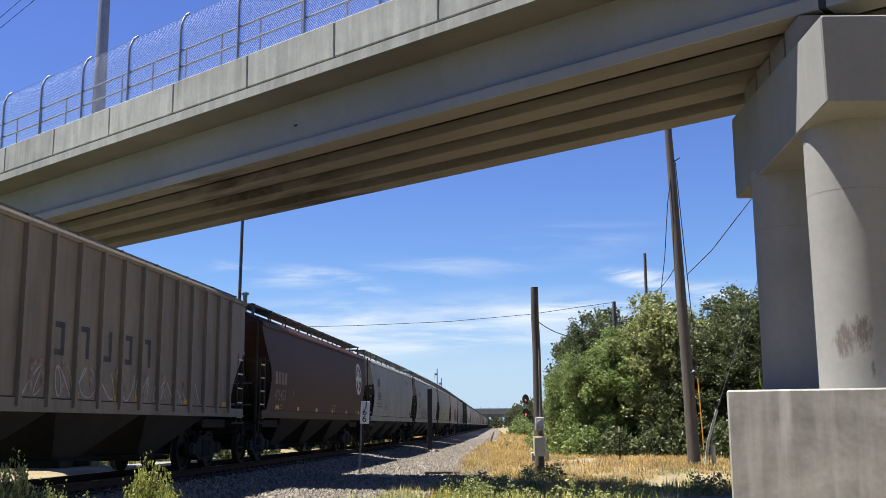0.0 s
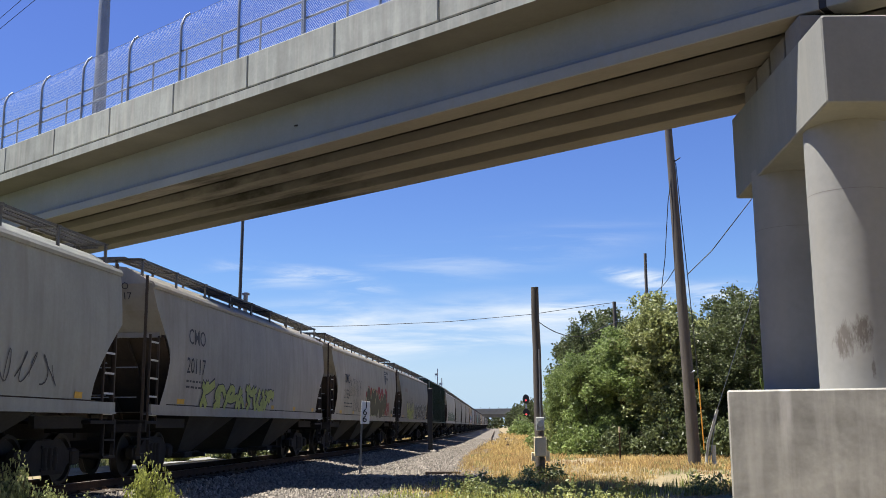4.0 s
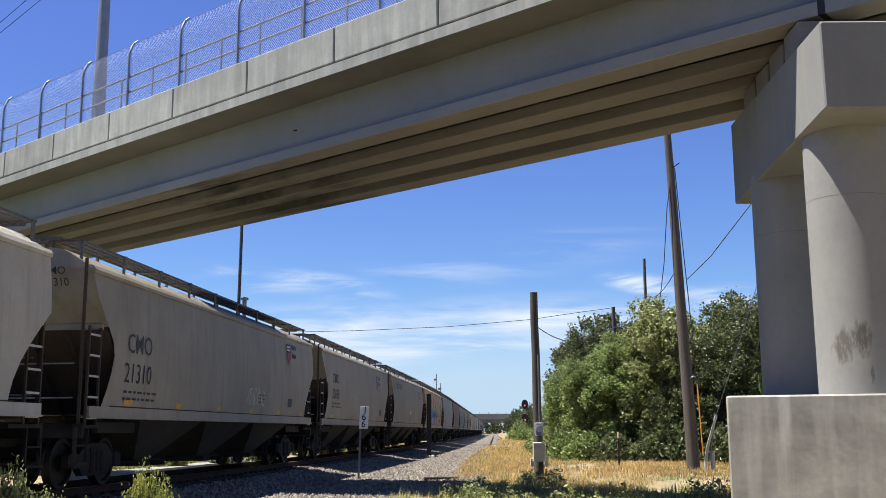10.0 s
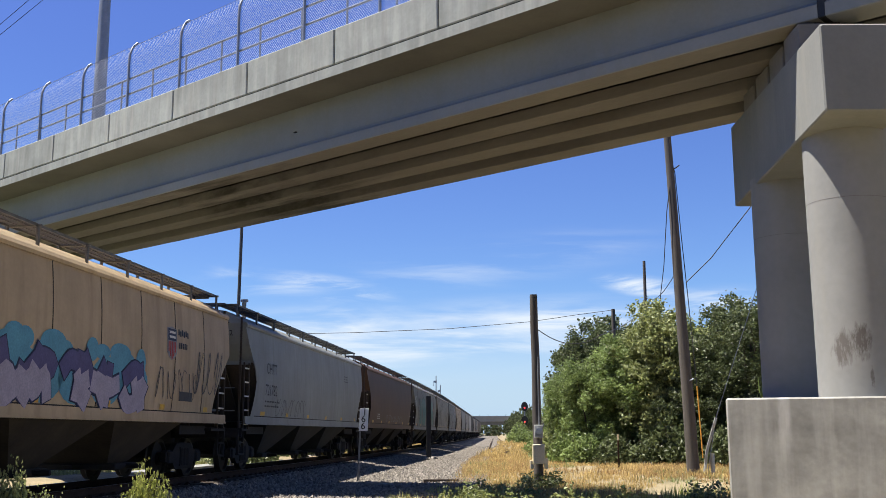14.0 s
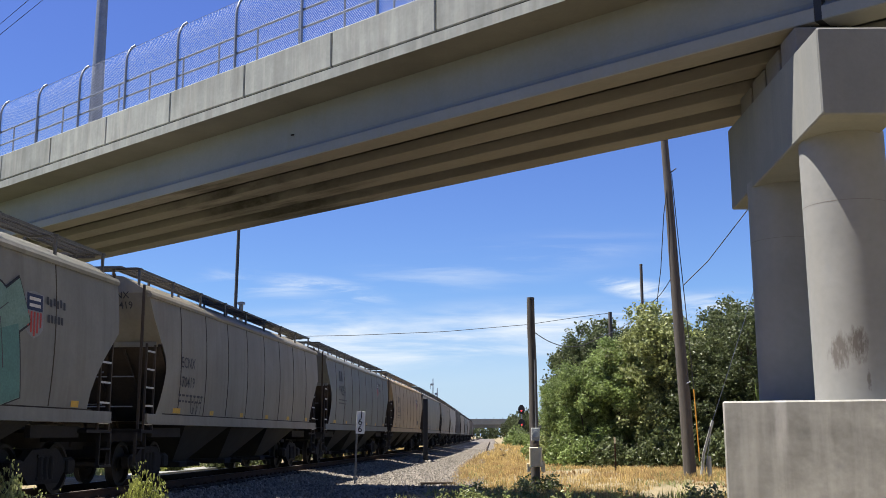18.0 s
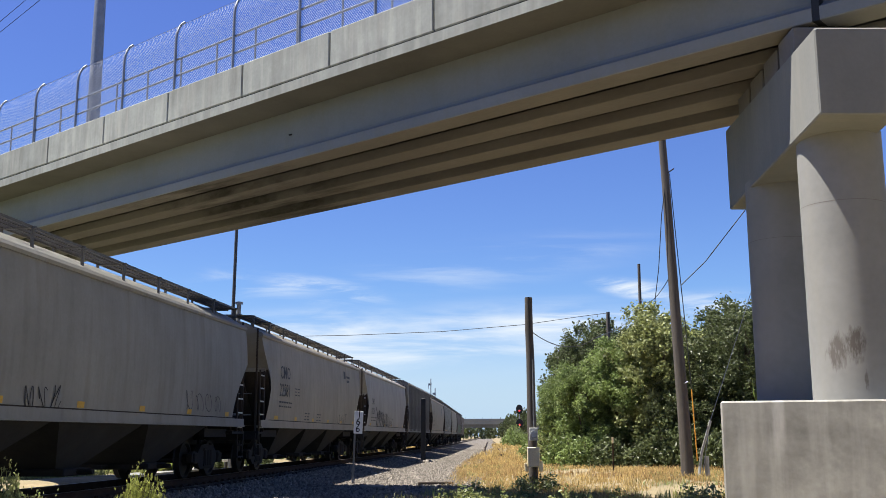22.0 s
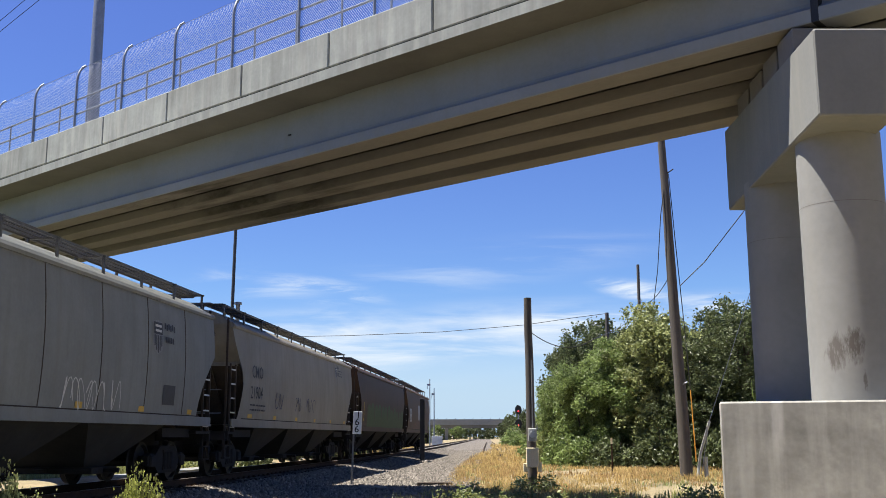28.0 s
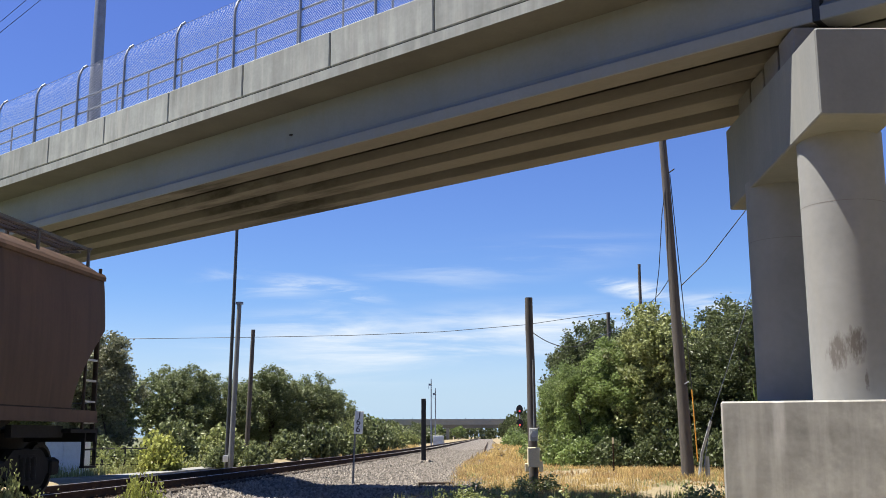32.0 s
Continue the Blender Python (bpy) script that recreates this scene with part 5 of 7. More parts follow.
    gr(15, 3.5, 13.4, 1.42, 3.5, "sea_green", "black", 17, 7, weight=0.40, rim=1.12, second="teal", shine="dark_grey"), emblem(15, 13.55, 2.98, s=0.44)
    gr(15, 0.15, 1.35, 2.65, 3.45, "white", None, 18, 3, thin=True)
    mark(16, "ECNX", "170419", 1.78, 2.52, 2.09, 0.34), gr(16, 2.5, 3.3, 1.5, 1.95, "black", None, 19, 2, thin=True, weight=0.5)
    mark(17, "", "99054", 2.4, 3.15, 2.6, 0.56), emblem(17, 12.05, 3.28)
    mark(18, "CMO", "265258", 2.46, 2.86, 2.34, 0.46), emblem(18, 12.3, 3.1), placard(18, 13.0, 1.75, 0.6, 0.24)
    mark(19, "CHTT", "720148", 2.2, 2.85, 2.25, 0.5), gr(19, 5.1, 6.4, 1.42, 1.87, "black", None, 20, 3, thin=True, weight=0.5), gr(19, 12.2, 14.9, 1.6, 2.05, "dark_grey", None, 21, 4, thin=True)
    mark(20, "CMO", "22581", 1.97, 2.76, 2.22, 0.56), gr(20, 11.3, 13.1, 1.48, 1.9, "black", None, 23, 3, thin=True, weight=0.5), fine_print(20, 3.9, 2.5), fine_print(20, 5.5, 1.75), fine_print(20, 7.4, 1.75)
    bars(*on(20), [(12.4, 3.3, 0.4, 0.3), (13.0, 3.35, 0.7, 0.09), (13.0, 3.18, 0.6, 0.09)], LETTER_DARK, "emblem_top")
    mark(21, "CMO", "23023", 1.85, 2.5, 2.06, 0.4), gr(21, 3.5, 7.4, 1.5, 2.25, "black", None, 24, 6, thin=True, weight=1.1), gr(21, 7.2, 9.7, 1.46, 2.0, "dark_grey", None, 25, 5, thin=True, weight=0.6)
    placard(21, 3.2, 2.22, 0.18, 0.18)
    mark(22, "", "90013", 3.45, 2.5, 2.0, 0.5), bars(*on(22), [(8.55, 2.98, 0.5, 0.3)], LETTER_DARK, "emblem_top"), bars(*on(22), [(8.6, 2.5, 0.4, 0.45)], LETTER_PALE, "emblem_field")
    mark(23, "CMO", "21118", 1.9, 2.75, 2.15), emblem(23, 13.0, 3.2, False), fine_print(23, 7.5, 1.9)
    mark(24, "CMO", "20595", 1.75, 2.62, 2.05), emblem(24, 13.15, 3.13, False), gr(24, 9.2, 11.7, 1.48, 2.1, "white", None, 26, 5, thin=True), placard(24, 13.85, 1.68, 0.7, 0.42)
    mark(25, "CMO", "21904", 1.7, 2.62, 2.05), emblem(25, 13.5, 3.5, False, 0.26), fine_print(25, 14.2, 3.55)
    for a0, a1, seed in ((4.2, 5.4, 127), (6.9, 7.75, 128), (8.55, 9.9, 129)):
        gr(25, a0, a1, 1.82, 2.32, "navy", None, seed, 2, thin=True, weight=0.5)
    gr(26, 2.6, 16.6, 1.40, 2.62, "moss", None, 28, 6, slab=True), gr(26, 2.2, 4.6, 1.6, 2.5, "black", None, 39, 2, thin=True, weight=0.5)
    bars(*on(26), [(1.6, 1.7, 0.12, 0.85)], SPRAY["yellow"], "paint_stripe")
    for a0, z0, w, hh in ((1.62, 1.95, 1.35, 0.82), (7.4, 2.12, 2.35, 1.0)):
        bars(*on(27), [(a0, z0, w, hh)], SPRAY["silver"], "pale_panel")
    part("lettering", lay_on(text_mesh("NOKL", 0.36), half[27], 1.72, 2.42, "round", 0.02), LETTER_DARK, cars[27])
    part("lettering", lay_on(text_mesh("852856", 0.33), half[27], 1.68, 2.05, "round", 0.02), LETTER_DARK, cars[27])
    gr(27, 7.6, 9.4, 2.15, 2.5, "navy", None, 29, 4, thin=True, weight=0.5)
    part("end_panel", Shape().box(half[27] + 0.016, half[27] + 0.022, 0.55, 1.45, 3.62, 3.88), SPRAY["navy"], cars[27], "dark blue number panel")
    me = text_mesh("852856", 0.2)
    for v in me.vertices:
        v.co = (half[27] + 0.026, 0.62 + v.co.x, 3.68 + v.co.y)
    part("end_lettering", me, LETTER_PALE, cars[27])
    gr(27, 4.2, 9.2, 1.5, 2.0, "rustred", None, 30, 8, thin=True)


marks()


def car_pose(i, t):
    """The wagon rides on two points of the curved track."""
    a, b = COUPLERS[i] - SPEED * t + 2.3, COUPLERS[i + 1] - SPEED * t - 2.3
    xa, ya, _ = on_track(a)
    xb, yb, _ = on_track(b)
    return pose((xa + xb) / 2, (ya + yb) / 2, 0, 0, 0, math.degrees(math.atan2(ya - yb, xa - xb)))

# ---- beside the line: poles, signs, signal, boxes, wires ----
CREAM_BOX = material("cream_enamel", (0.80, 0.69, 0.46), (0.68, 0.58, 0.38), rough=0.5, scale=5, fine=40, bump=0.04)
YELLOW_GUARD = material("yellow_plastic", (0.72, 0.34, 0.05), (0.58, 0.27, 0.04), rough=0.5, scale=5, fine=40, bump=0.03)
SIGN_WHITE = material("white_sign_sheet", (0.93, 0.93, 0.92), (0.86, 0.86, 0.84), rough=0.4, scale=5, fine=40, bump=0.02, grain=0.05)
GREY_GUARD = material("grey_plastic", (0.42, 0.42, 0.4), (0.32, 0.32, 0.3), rough=0.55, scale=5, fine=40, bump=0.03)
POLE_GREY = material("dull_grey_paint", (0.2, 0.205, 0.21), (0.14, 0.145, 0.15), rough=0.6, scale=4, fine=40, bump=0.05)
POLE_SLIM = material("dark_steel_pole", (0.075, 0.078, 0.085), (0.05, 0.052, 0.056), rough=0.6, metal=0.3, scale=4, fine=40, bump=0.05)
WIRE = material("black_cable", (0.03, 0.03, 0.032), (0.02, 0.02, 0.021), rough=0.6, scale=9, fine=60, bump=0)
SILVER_BOX = material("aluminium_sheet", (0.62, 0.63, 0.64), (0.5, 0.51, 0.52), rough=0.4, metal=0.6, scale=4, fine=40, bump=0.04)
RED_LAMP = bpy.data.materials.new("red_lamp_glass")
RED_LAMP.use_nodes = True
RED_LAMP.node_tree.nodes["Principled BSDF"].inputs["Base Color"].default_value = (0.5, 0.02, 0.03, 1)
RED_LAMP.node_tree.nodes["Principled BSDF"].inputs["Emission Color"].default_value = (1.0, 0.05, 0.06, 1)
RED_LAMP.node_tree.nodes["Principled BSDF"].inputs["Emission Strength"].default_value = 0.8


def gz(x, y):
    return float(ground_z(np.array(x), np.array(y)))


def wood_pole(name, x, y, top, r0, r1, label, lean=(0, 0), mat=None):
    z0 = gz(x, y)
    ob = thing(name, pose(x, y, z0), label, "pole")
    h = top - z0
    pts = [(lean[0] * k / 6 + 0.008 * math.sin(k * 2.1), lean[1] * k / 6, -0.15 if k == 0 else h * k / 6) for k in range(7)]
    part("shaft", Shape().tube(pts, [r0 + (r1 - r0) * k / 6 for k in range(7)], 14), mat or POLE_WOOD, ob, smooth=True)
    return ob, z0


def cable(name, a, b, sag, r, label, parent=None, mat=None):
    a, b = Vector(a), Vector(b)
    pts = [a.lerp(b, k / 16) - Vector((0, 0, sag * 4 * (k / 16) * (1 - k / 16))) for k in range(17)]
    ob = part(name, Shape().tube(pts, r, 6), mat or WIRE, parent)
    if not parent:
        tagged(ob, label, "cable")
    return ob


def build_lineside():
    # tall leaning utility pole with guards and guy wires
    pole, z0 = wood_pole("utility_pole", 7.76, 33.2, 13.5, 0.205, 0.10, "tall weathered wooden utility pole leaning beside the pier", (-0.45, 0))
    P = lambda x, y, z: (x - 7.76, y - 33.2, z - z0)
    part("cable_guard", Shape().tube([P(8.02, 32.96, 0.2), P(7.94, 32.97, 2.45)], 0.02, 8), YELLOW_GUARD, pole, "orange-yellow plastic cable guard")
    part("riser_cable", Shape().tube([P(7.94, 32.97, 2.4), P(7.86, 33.0, 4.2), P(7.7, 33.1, 7.2), P(7.58, 33.15, 9.6)], 0.014, 6), WIRE, pole)
    part("stand_off", Shape().tube([P(7.56, 33.1, 2.55), P(7.86, 33.0, 2.7)], 0.022, 8), STEEL_GALV, pole)
    part("guy_wire", Shape().tube([P(8.15, 33.0, -0.3), P(8.5, 33.0, 1.46), P(10.3, 33.0, 6.3), P(11.6, 33.0, 9.6)], 0.011, 6), STEEL_GALV, pole)
    part("guy_guard", Shape().tube([P(8.05, 33.0, -0.3), P(8.17, 33.0, 0.45), P(8.5, 33.0, 1.46)], 0.05, 8), GREY_GUARD, pole, "grey plastic guy guard")
    part("ground_stub", Shape().tube([P(8.35, 33.1, -0.4), P(8.35, 33.1, 0.35)], 0.07, 10), GREY_GUARD, pole)
    part("pole_top_cable", Shape().tube([P(7.75, 33.0, 5.8), P(8.6, 33.0, 6.6), P(9.96, 33.0, 8.27), P(11.0, 33, 9.8)], 0.016, 6), WIRE, pole)
    part("pole_top_cable", Shape().tube([P(7.5, 33.1, 9.7), P(7.25, 33.1, 8.2), P(7.1, 33.2, 6.4), P(6.95, 33.3, 5.3)], 0.014, 6), WIRE, pole)
    part("bracket", Shape().tube([P(7.5, 33.1, 9.6), P(7.72, 33.05, 9.75)], 0.02, 6), STEEL_DARK, pole)
    # meter post
    post, z0 = wood_pole("meter_post", 2.35, 27.3, 4.66, 0.125, 0.10, "cut-off wooden post with an electric meter and box", (-0.05, 0))
    f = -0.13
    part("meter_box", Shape().soft(-0.11, 0.11, f - 0.1, f, 1.28, 1.62, 0.015), GREY_GUARD, post, "grey meter socket")
    part("meter_dial", Shape().tube([(0, f - 0.1, 1.46), (0, f - 0.2, 1.46)], 0.085, 20), SILVER_BOX, post, "round glass meter dial")
    part("switch_box", Shape().soft(-0.17, 0.15, f - 0.16, f, 0.62, 1.12, 0.015), CREAM_BOX, post, "cream-coloured switch box")
    part("side_box", Shape().soft(-0.24, -0.14, f - 0.1, f + 0.02, 0.5, 0.72, 0.01), CREAM_BOX, post)
    part("side_box", Shape().soft(0.13, 0.23, f - 0.1, f + 0.02, 0.5, 0.76, 0.01), CREAM_BOX, post)
    part("conduit", Shape().tube([(0.02, f, 1.6), (0.02, f + 0.02, 3.4)], 0.018, 8), POLE_GREY, post)
    # milepost
    mile = thing("milepost", pose(-2.78, 32.0, -0.5), "white milepost sign with black numerals on a thin steel post", "sign")
    z0 = -0.62
    part("post", Shape().hexa([(-0.03, -0.02, -0.2), (0.03, -0.02, -0.2), (0.03, 0.02, -0.2), (-0.03, 0.02, -0.2), (0.05, -0.02, 1.66 - z0), (0.1, -0.02, 1.66 - z0), (0.1, 0.02, 1.66 - z0), (0.05, 0.02, 1.66 - z0)]), POLE_GREY, mile)
    plate = part("plate", Shape().soft(-0.05, 0.22, -0.05, -0.03, 0.97 - z0, 1.66 - z0, 0.004), SIGN_WHITE, mile, at=pose(0, 0, 0, 0, 2.5, 0))
    for k, ch in enumerate("166"):
        me = text_mesh(ch, 0.30)
        part("numeral", me, BLACK_PAINT, plate, at=pose(0.0 if ch == "6" else 0.03, -0.0535, 1.45 - 0.215 * k - z0, 90, 0, 0))
    # dark stub post on a heap of stones by the track
    stub = thing("marker_post", pose(-1.1, 57.5, -0.55), "dark square marker post beside the track", "post")
    part("post", Shape().soft(-0.13, 0.13, -0.13, 0.13, 0, 3.62, 0.02), BLACK_PAINT, stub)
    heap = Shape()
    rnd = random.Random(4)
    for k in range(14):
        a, d, s = rnd.uniform(0, 6.28), rnd.uniform(0.1, 0.42), rnd.uniform(0.09, 0.17)
        c = (d * math.cos(a), d * math.sin(a), 0.06 + 0.2 * (0.45 - d))
        heap.loft([[(c[0] + s * q * math.cos(t) * rnd.uniform(0.8, 1.1), c[1] + s * q * math.sin(t), c[2] + s * z) for t in (0, 1.2, 2.4, 3.7, 5.0)] for q, z in ((0.6, -0.7), (1, -0.1), (0.8, 0.5), (0.3, 0.8))])
    tagged(part("stone_heap", heap, STONE, at=pose(-1.1, 57.4, -0.5)), "small heap of dark stones at the marker post", "stones")
    # thin fence stake
    stake = thing("fence_stake", pose(6.15, 37.8, gz(6.15, 37.8)), "thin rusty steel fence stake in dry grass", "stake")
    part("stake", Shape().box(-0.025, 0.025, -0.02, 0.02, -0.1, 1.2), RAIL_SIDE, stake)
    part("stake_tip", Shape().box(-0.03, 0.03, -0.026, 0.026, 1.0, 1.22), CREAM_BOX, stake)
    # signal with two heads
    sig = thing("railway_signal", pose(14.0, 190.5, gz(14, 190.5)), "railway signal mast with two heads showing red", "signal")
    part("mast", Shape().tube([(0, 0, 0), (0, 0, 6.2)], 0.11, 12), STEEL_GALV, sig)
    part("equipment_case", Shape().soft(-2.4, -1.0, -0.4, 0.4, 0, 0.7, 0.03), STEEL_DARK, sig)
    for z in (3.35, 5.9):
        head = part("signal_head", Shape().loft([[(math.cos(a) * 0.62, -0.12 + y, z + 0.35 + math.sin(a) * 0.85) for a in [k * math.pi / 12 for k in range(24)]] for y in (0, 0.1)]), BLACK_PAINT, sig)
        part("hood", Shape().tube([(0, -0.12, z + 0.1), (0, -0.42, z + 0.05)], [0.22, 0.2], 14, caps=False), BLACK_PAINT, head)
        part("lens", Shape().tube([(0, -0.13, z + 0.1), (0, -0.16, z + 0.1)], 0.15, 16), RED_LAMP, head, "glowing red lens")
    # silver relay cabinet and two thin masts far down the line
    cab = thing("relay_cabinet", pose(-0.6, 152, gz(-0.6, 152)), "silver sheet-metal relay cabinet beside the track", "cabinet")
    part("case", Shape().soft(-0.95, 0.65, -0.6, 0.6, 0.1, 1.95, 0.03), SILVER_BOX, cab)
    part("door", Shape().soft(-0.8, -0.05, -0.64, -0.6, 0.25, 1.8, 0.01), SILVER_BOX, cab)
    part("door", Shape().soft(0.0, 0.55, -0.64, -0.6, 0.25, 1.8, 0.01), SILVER_BOX, cab)
    part("plinth", Shape().box(-1.0, 0.7, -0.65, 0.65, -0.1, 0.1), CONCRETE, cab)
    for x, y, top in ((-1.9, 160, 9.8), (-1.25, 161, 8.4)):
        m = thing("radio_mast", pose(x, y, gz(x, y)), "slim grey radio mast beside the track", "mast", "radio masts")
        part("mast", Shape().tube([(0, 0, 0), (0, 0, top - gz(x, y))], [0.11, 0.07], 10), STEEL_GALV, m)
        part("aerial", Shape().box(-0.35, 0.1, -0.04, 0.04, top - 0.2, top + 0.1).box(-0.4, -0.34, -0.04, 0.04, top - 0.7, top + 0.1), STEEL_GALV, m)
    # poles beyond the track
    for x, y, top, r, lab in ((-9.72, 46.7, 16.0, 0.085, "very tall slim grey pole beyond the track"), (-9.52, 46.6, 7.1, 0.125, "grey steel pole with a capped top beyond the track"), (-10.9, 57.6, 6.95, 0.14, "weathered wooden pole beyond the track")):
        z0 = gz(x, y)
        m = thing("line_pole", pose(x, y, z0), lab, "pole", "poles beyond the track")
        part("shaft", Shape().tube([(0, 0, -0.1), (0.1, 0, (top - z0) * 0.5), (0.18, 0, top - z0)], [r, r * 0.9, r * 0.78], 12), POLE_SLIM if r < 0.1 else (POLE_GREY if r == 0.125 else POLE_WOOD), m, smooth=True)
        if r == 0.125:
            part("cap", Shape().box(0.02, 0.34, -0.1, 0.1, top - z0 - 0.12, top - z0 - 0.02), STEEL_GALV, m)
        if r == 0.085:
            part("cabinet", Shape().soft(-0.12, 0.12, -0.2, -0.08, 0.55, 0.85, 0.01), WHITE_PAINT, m)
    # poles in the wood and the wires
    for x, y, top in ((13.6, 70, 12.7), (9.16, 56.5, 7.74)):
        wood_pole("wood_pole", x, y, top, 0.13, 0.10, "weathered wooden pole standing among the trees")
    sh = Shape().tube([(-42, 70, 7.6), (-22.6, 70, 7.62), (-14.1, 70, 7.7), (-6.4, 70, 7.82), (0, 70, 8.06), (5.65, 70, 8.52), (9, 70, 9.0), (11.35, 70, 9.3)], 0.019, 6)
    tagged(part("line_wire", sh, WIRE), "thin dark wire spanning over the railway", "cable")
    cable("line_wire", (2.3, 27.3, 3.8), (4.6, 31, 3.9), 0.35, 0.012, "thin dark wire from the meter post")
    cable("line_wire", (4.6, 31, 3.9), (13.6, 70, 9.5), 0.2, 0.014, "thin dark wire from the meter post")
    cable("line_wire", (13.6, 70, 10.2), (7.5, 33.2, 6.2), 0.5, 0.016, "thin dark wire between the poles")
    for a, b in (((-27.5, 60, 26.5), (-20, 60, 33.7)), ((-27.4, 60, 25.85), (-19, 60, 33.5))):
        a, b = Vector(a), Vector(b)
        cable("power_line", a - (b - a) * 3.7, b + (b - a) * 4, 0.1, 0.02, "high power line above the bridge")
    # far road bridge across the line
    far = thing("far_bridge", pose(0, 470, 0), "distant concrete road bridge over the railway", "bridge")
    part("deck", Shape().box(-90, 90, 0, 12, 6.2, 7.6), CONCRETE_GIRDER, far)
    part("parapet", Shape().box(-90, 90, -0.3, 0.1, 7.6, 8.7), CONCRETE_GIRDER, far)
    # shade below the far deck is put into this girder's darker colour
    part("girder", Shape().box(-90, 90, 0.5, 1.1, 4.7, 6.2), CONCRETE_SHADED, far)
    for x in (-60, -25, 2, 32, 65):
        part("pier", Shape().box(x - 0.7, x + 0.7, 1, 11, -0.5, 4.7), CONCRETE, far)
    for k in range(46):
        part("rail_post", Shape().box(-0.06, 0.06, -0.1, 0.0, 8.7, 9.35), STEEL_DARK, far, at=Matrix.Translation((-90 + 4 * k, 0, 0)))
    # beyond the track: pale path, pipe fence, white cabinet
    sh = Shape()
    sweep(sh, [(-6.6, -0.62), (-5.2, -0.62), (-5.25, -0.36), (-6.55, -0.38)], [float(s) for s in range(0, 160, 4)])
    tagged(part("path", sh, CONCRETE), "pale concrete strip running along the track", "path", kind="structure")
    fence = thing("pipe_fence", pose(-13.6, 43.5, gz(-13.6, 43.5), 0, 0, 12), "dark steel pipe fence beyond the track", "fence")
    for k in range(6):
        part("fence_post", Shape().tube([(-2.4 + k * 0.9, 0, -0.1), (-2.4 + k * 0.9, 0, 1.05)], 0.04, 8), STEEL_DARK, fence)
    for z in (0.35, 0.68, 1.0):
        part("fence_rail", Shape().tube([(-2.5, 0, z), (2.2, 0, z)], 0.025, 6), STEEL_DARK, fence)
    cab = thing("utility_cabinet", pose(-14.6, 40.5, gz(-14.6, 40.5)), "white painted steel utility cabinet beyond the track", "cabinet")
    part("case", Shape().soft(-0.75, 0.75, -0.4, 0.4, 0.05, 1.75, 0.03), WHITE_PAINT, cab)
    part("door", Shape().soft(-0.68, -0.02, -0.43, -0.4, 0.15, 1.65, 0.01), WHITE_PAINT, cab)
    part("door", Shape().soft(0.02, 0.68, -0.43, -0.4, 0.15, 1.65, 0.01), WHITE_PAINT, cab)


build_lineside()

# ---- plants ----
LEAF = {"oak": leaf_material("oak_leaves", (0.120, 0.143, 0.059), (0.059, 0.076, 0.028), 0.3),
        "grey": leaf_material("grey_oak_leaves", (0.180, 0.208, 0.092), (0.102, 0.124, 0.050), 0.3),
        "light": leaf_material("light_leaves", (0.238, 0.305, 0.100), (0.120, 0.163, 0.050), 0.35),
        "sage": leaf_material("sage_leaves", (0.235, 0.240, 0.150), (0.125, 0.132, 0.078), 0.3),
        "vine": leaf_material("vine_leaves", (0.340, 0.362, 0.150), (0.180, 0.203, 0.078), 0.35),
        "yellow": leaf_material("yellow_green_leaves", (0.428, 0.439, 0.133), (0.266, 0.291, 0.071), 0.4),
        "weed": leaf_material("weed_leaves", (0.308, 0.333, 0.131), (0.157, 0.190, 0.069), 0.35),
        "brown": leaf_material("brown_grass", (0.438, 0.290, 0.141), (0.297, 0.193, 0.085), 0.4, 0.8, 0.1),
        "straw": leaf_material("dry_grass", (0.570, 0.428, 0.195), (0.420, 0.300, 0.122), 0.4, 0.8, 0.1)}
BARK = material("bark", (0.088, 0.068, 0.052), (0.048, 0.037, 0.029), rough=0.95, scale=4, fine=30, bump=0.6, dist=0.03, stretch=(3, 3, 0.6))


def leaf_mesh(name, centres, size, rng, flat=0.0, long=1.5):
    """Small bent leaves, one for each centre."""
    n = len(centres)
    d = rng.normal(size=(n, 3))
    d[:, 2] *= 0.6
    d /= np.linalg.norm(d, axis=1)[:, None]
    e = rng.normal(size=(n, 3))
    e -= (e * d).sum(1)[:, None] * d
    e /= np.linalg.norm(e, axis=1)[:, None]
    s = size * rng.uniform(0.6, 1.35, (n, 1))
    w = np.cross(d, e) * 0.22 * s
    v = np.stack([centres - d * s * long / 2, centres + e * s * 0.5 + w, centres + d * s * long / 2, centres - e * s * 0.5 + w], 1).reshape(-1, 3)
    f = np.arange(4 * n).reshape(n, 4)
    me = bpy.data.meshes.new(name)
    me.from_pydata(v.tolist(), [], np.concatenate([f[:, [0, 1, 2]], f[:, [0, 2, 3]]]).tolist())
    return me


def crown_points(rng, h, r, z0, lumps, per):
    """Leaf places: clumps on the outer part of many overlapping lumps."""
    out = []
    for k in range(lumps):
        a, t = rng.uniform(0, 2 * np.pi), rng.uniform(0, 1)
        zc = z0 + (h - z0) * (0.12 + 0.74 * t)
        rad = r * (0.35 + 0.65 * np.sin(np.pi * min(0.95, 0.18 + 0.75 * t))) * rng.uniform(0.35, 0.82)
        c = np.array([rad * np.cos(a), rad * np.sin(a), zc])
        lr = r * rng.uniform(0.18, 0.40)
        u = rng.normal(size=(per, 3))
        u /= np.linalg.norm(u, axis=1)[:, None]
        clump = c + u * lr * (0.55 + 0.45 * rng.uniform(0, 1, (per, 1)) ** 0.5) * np.array([1, 1, 0.8])
        out.append(clump)
    return np.concatenate(out)


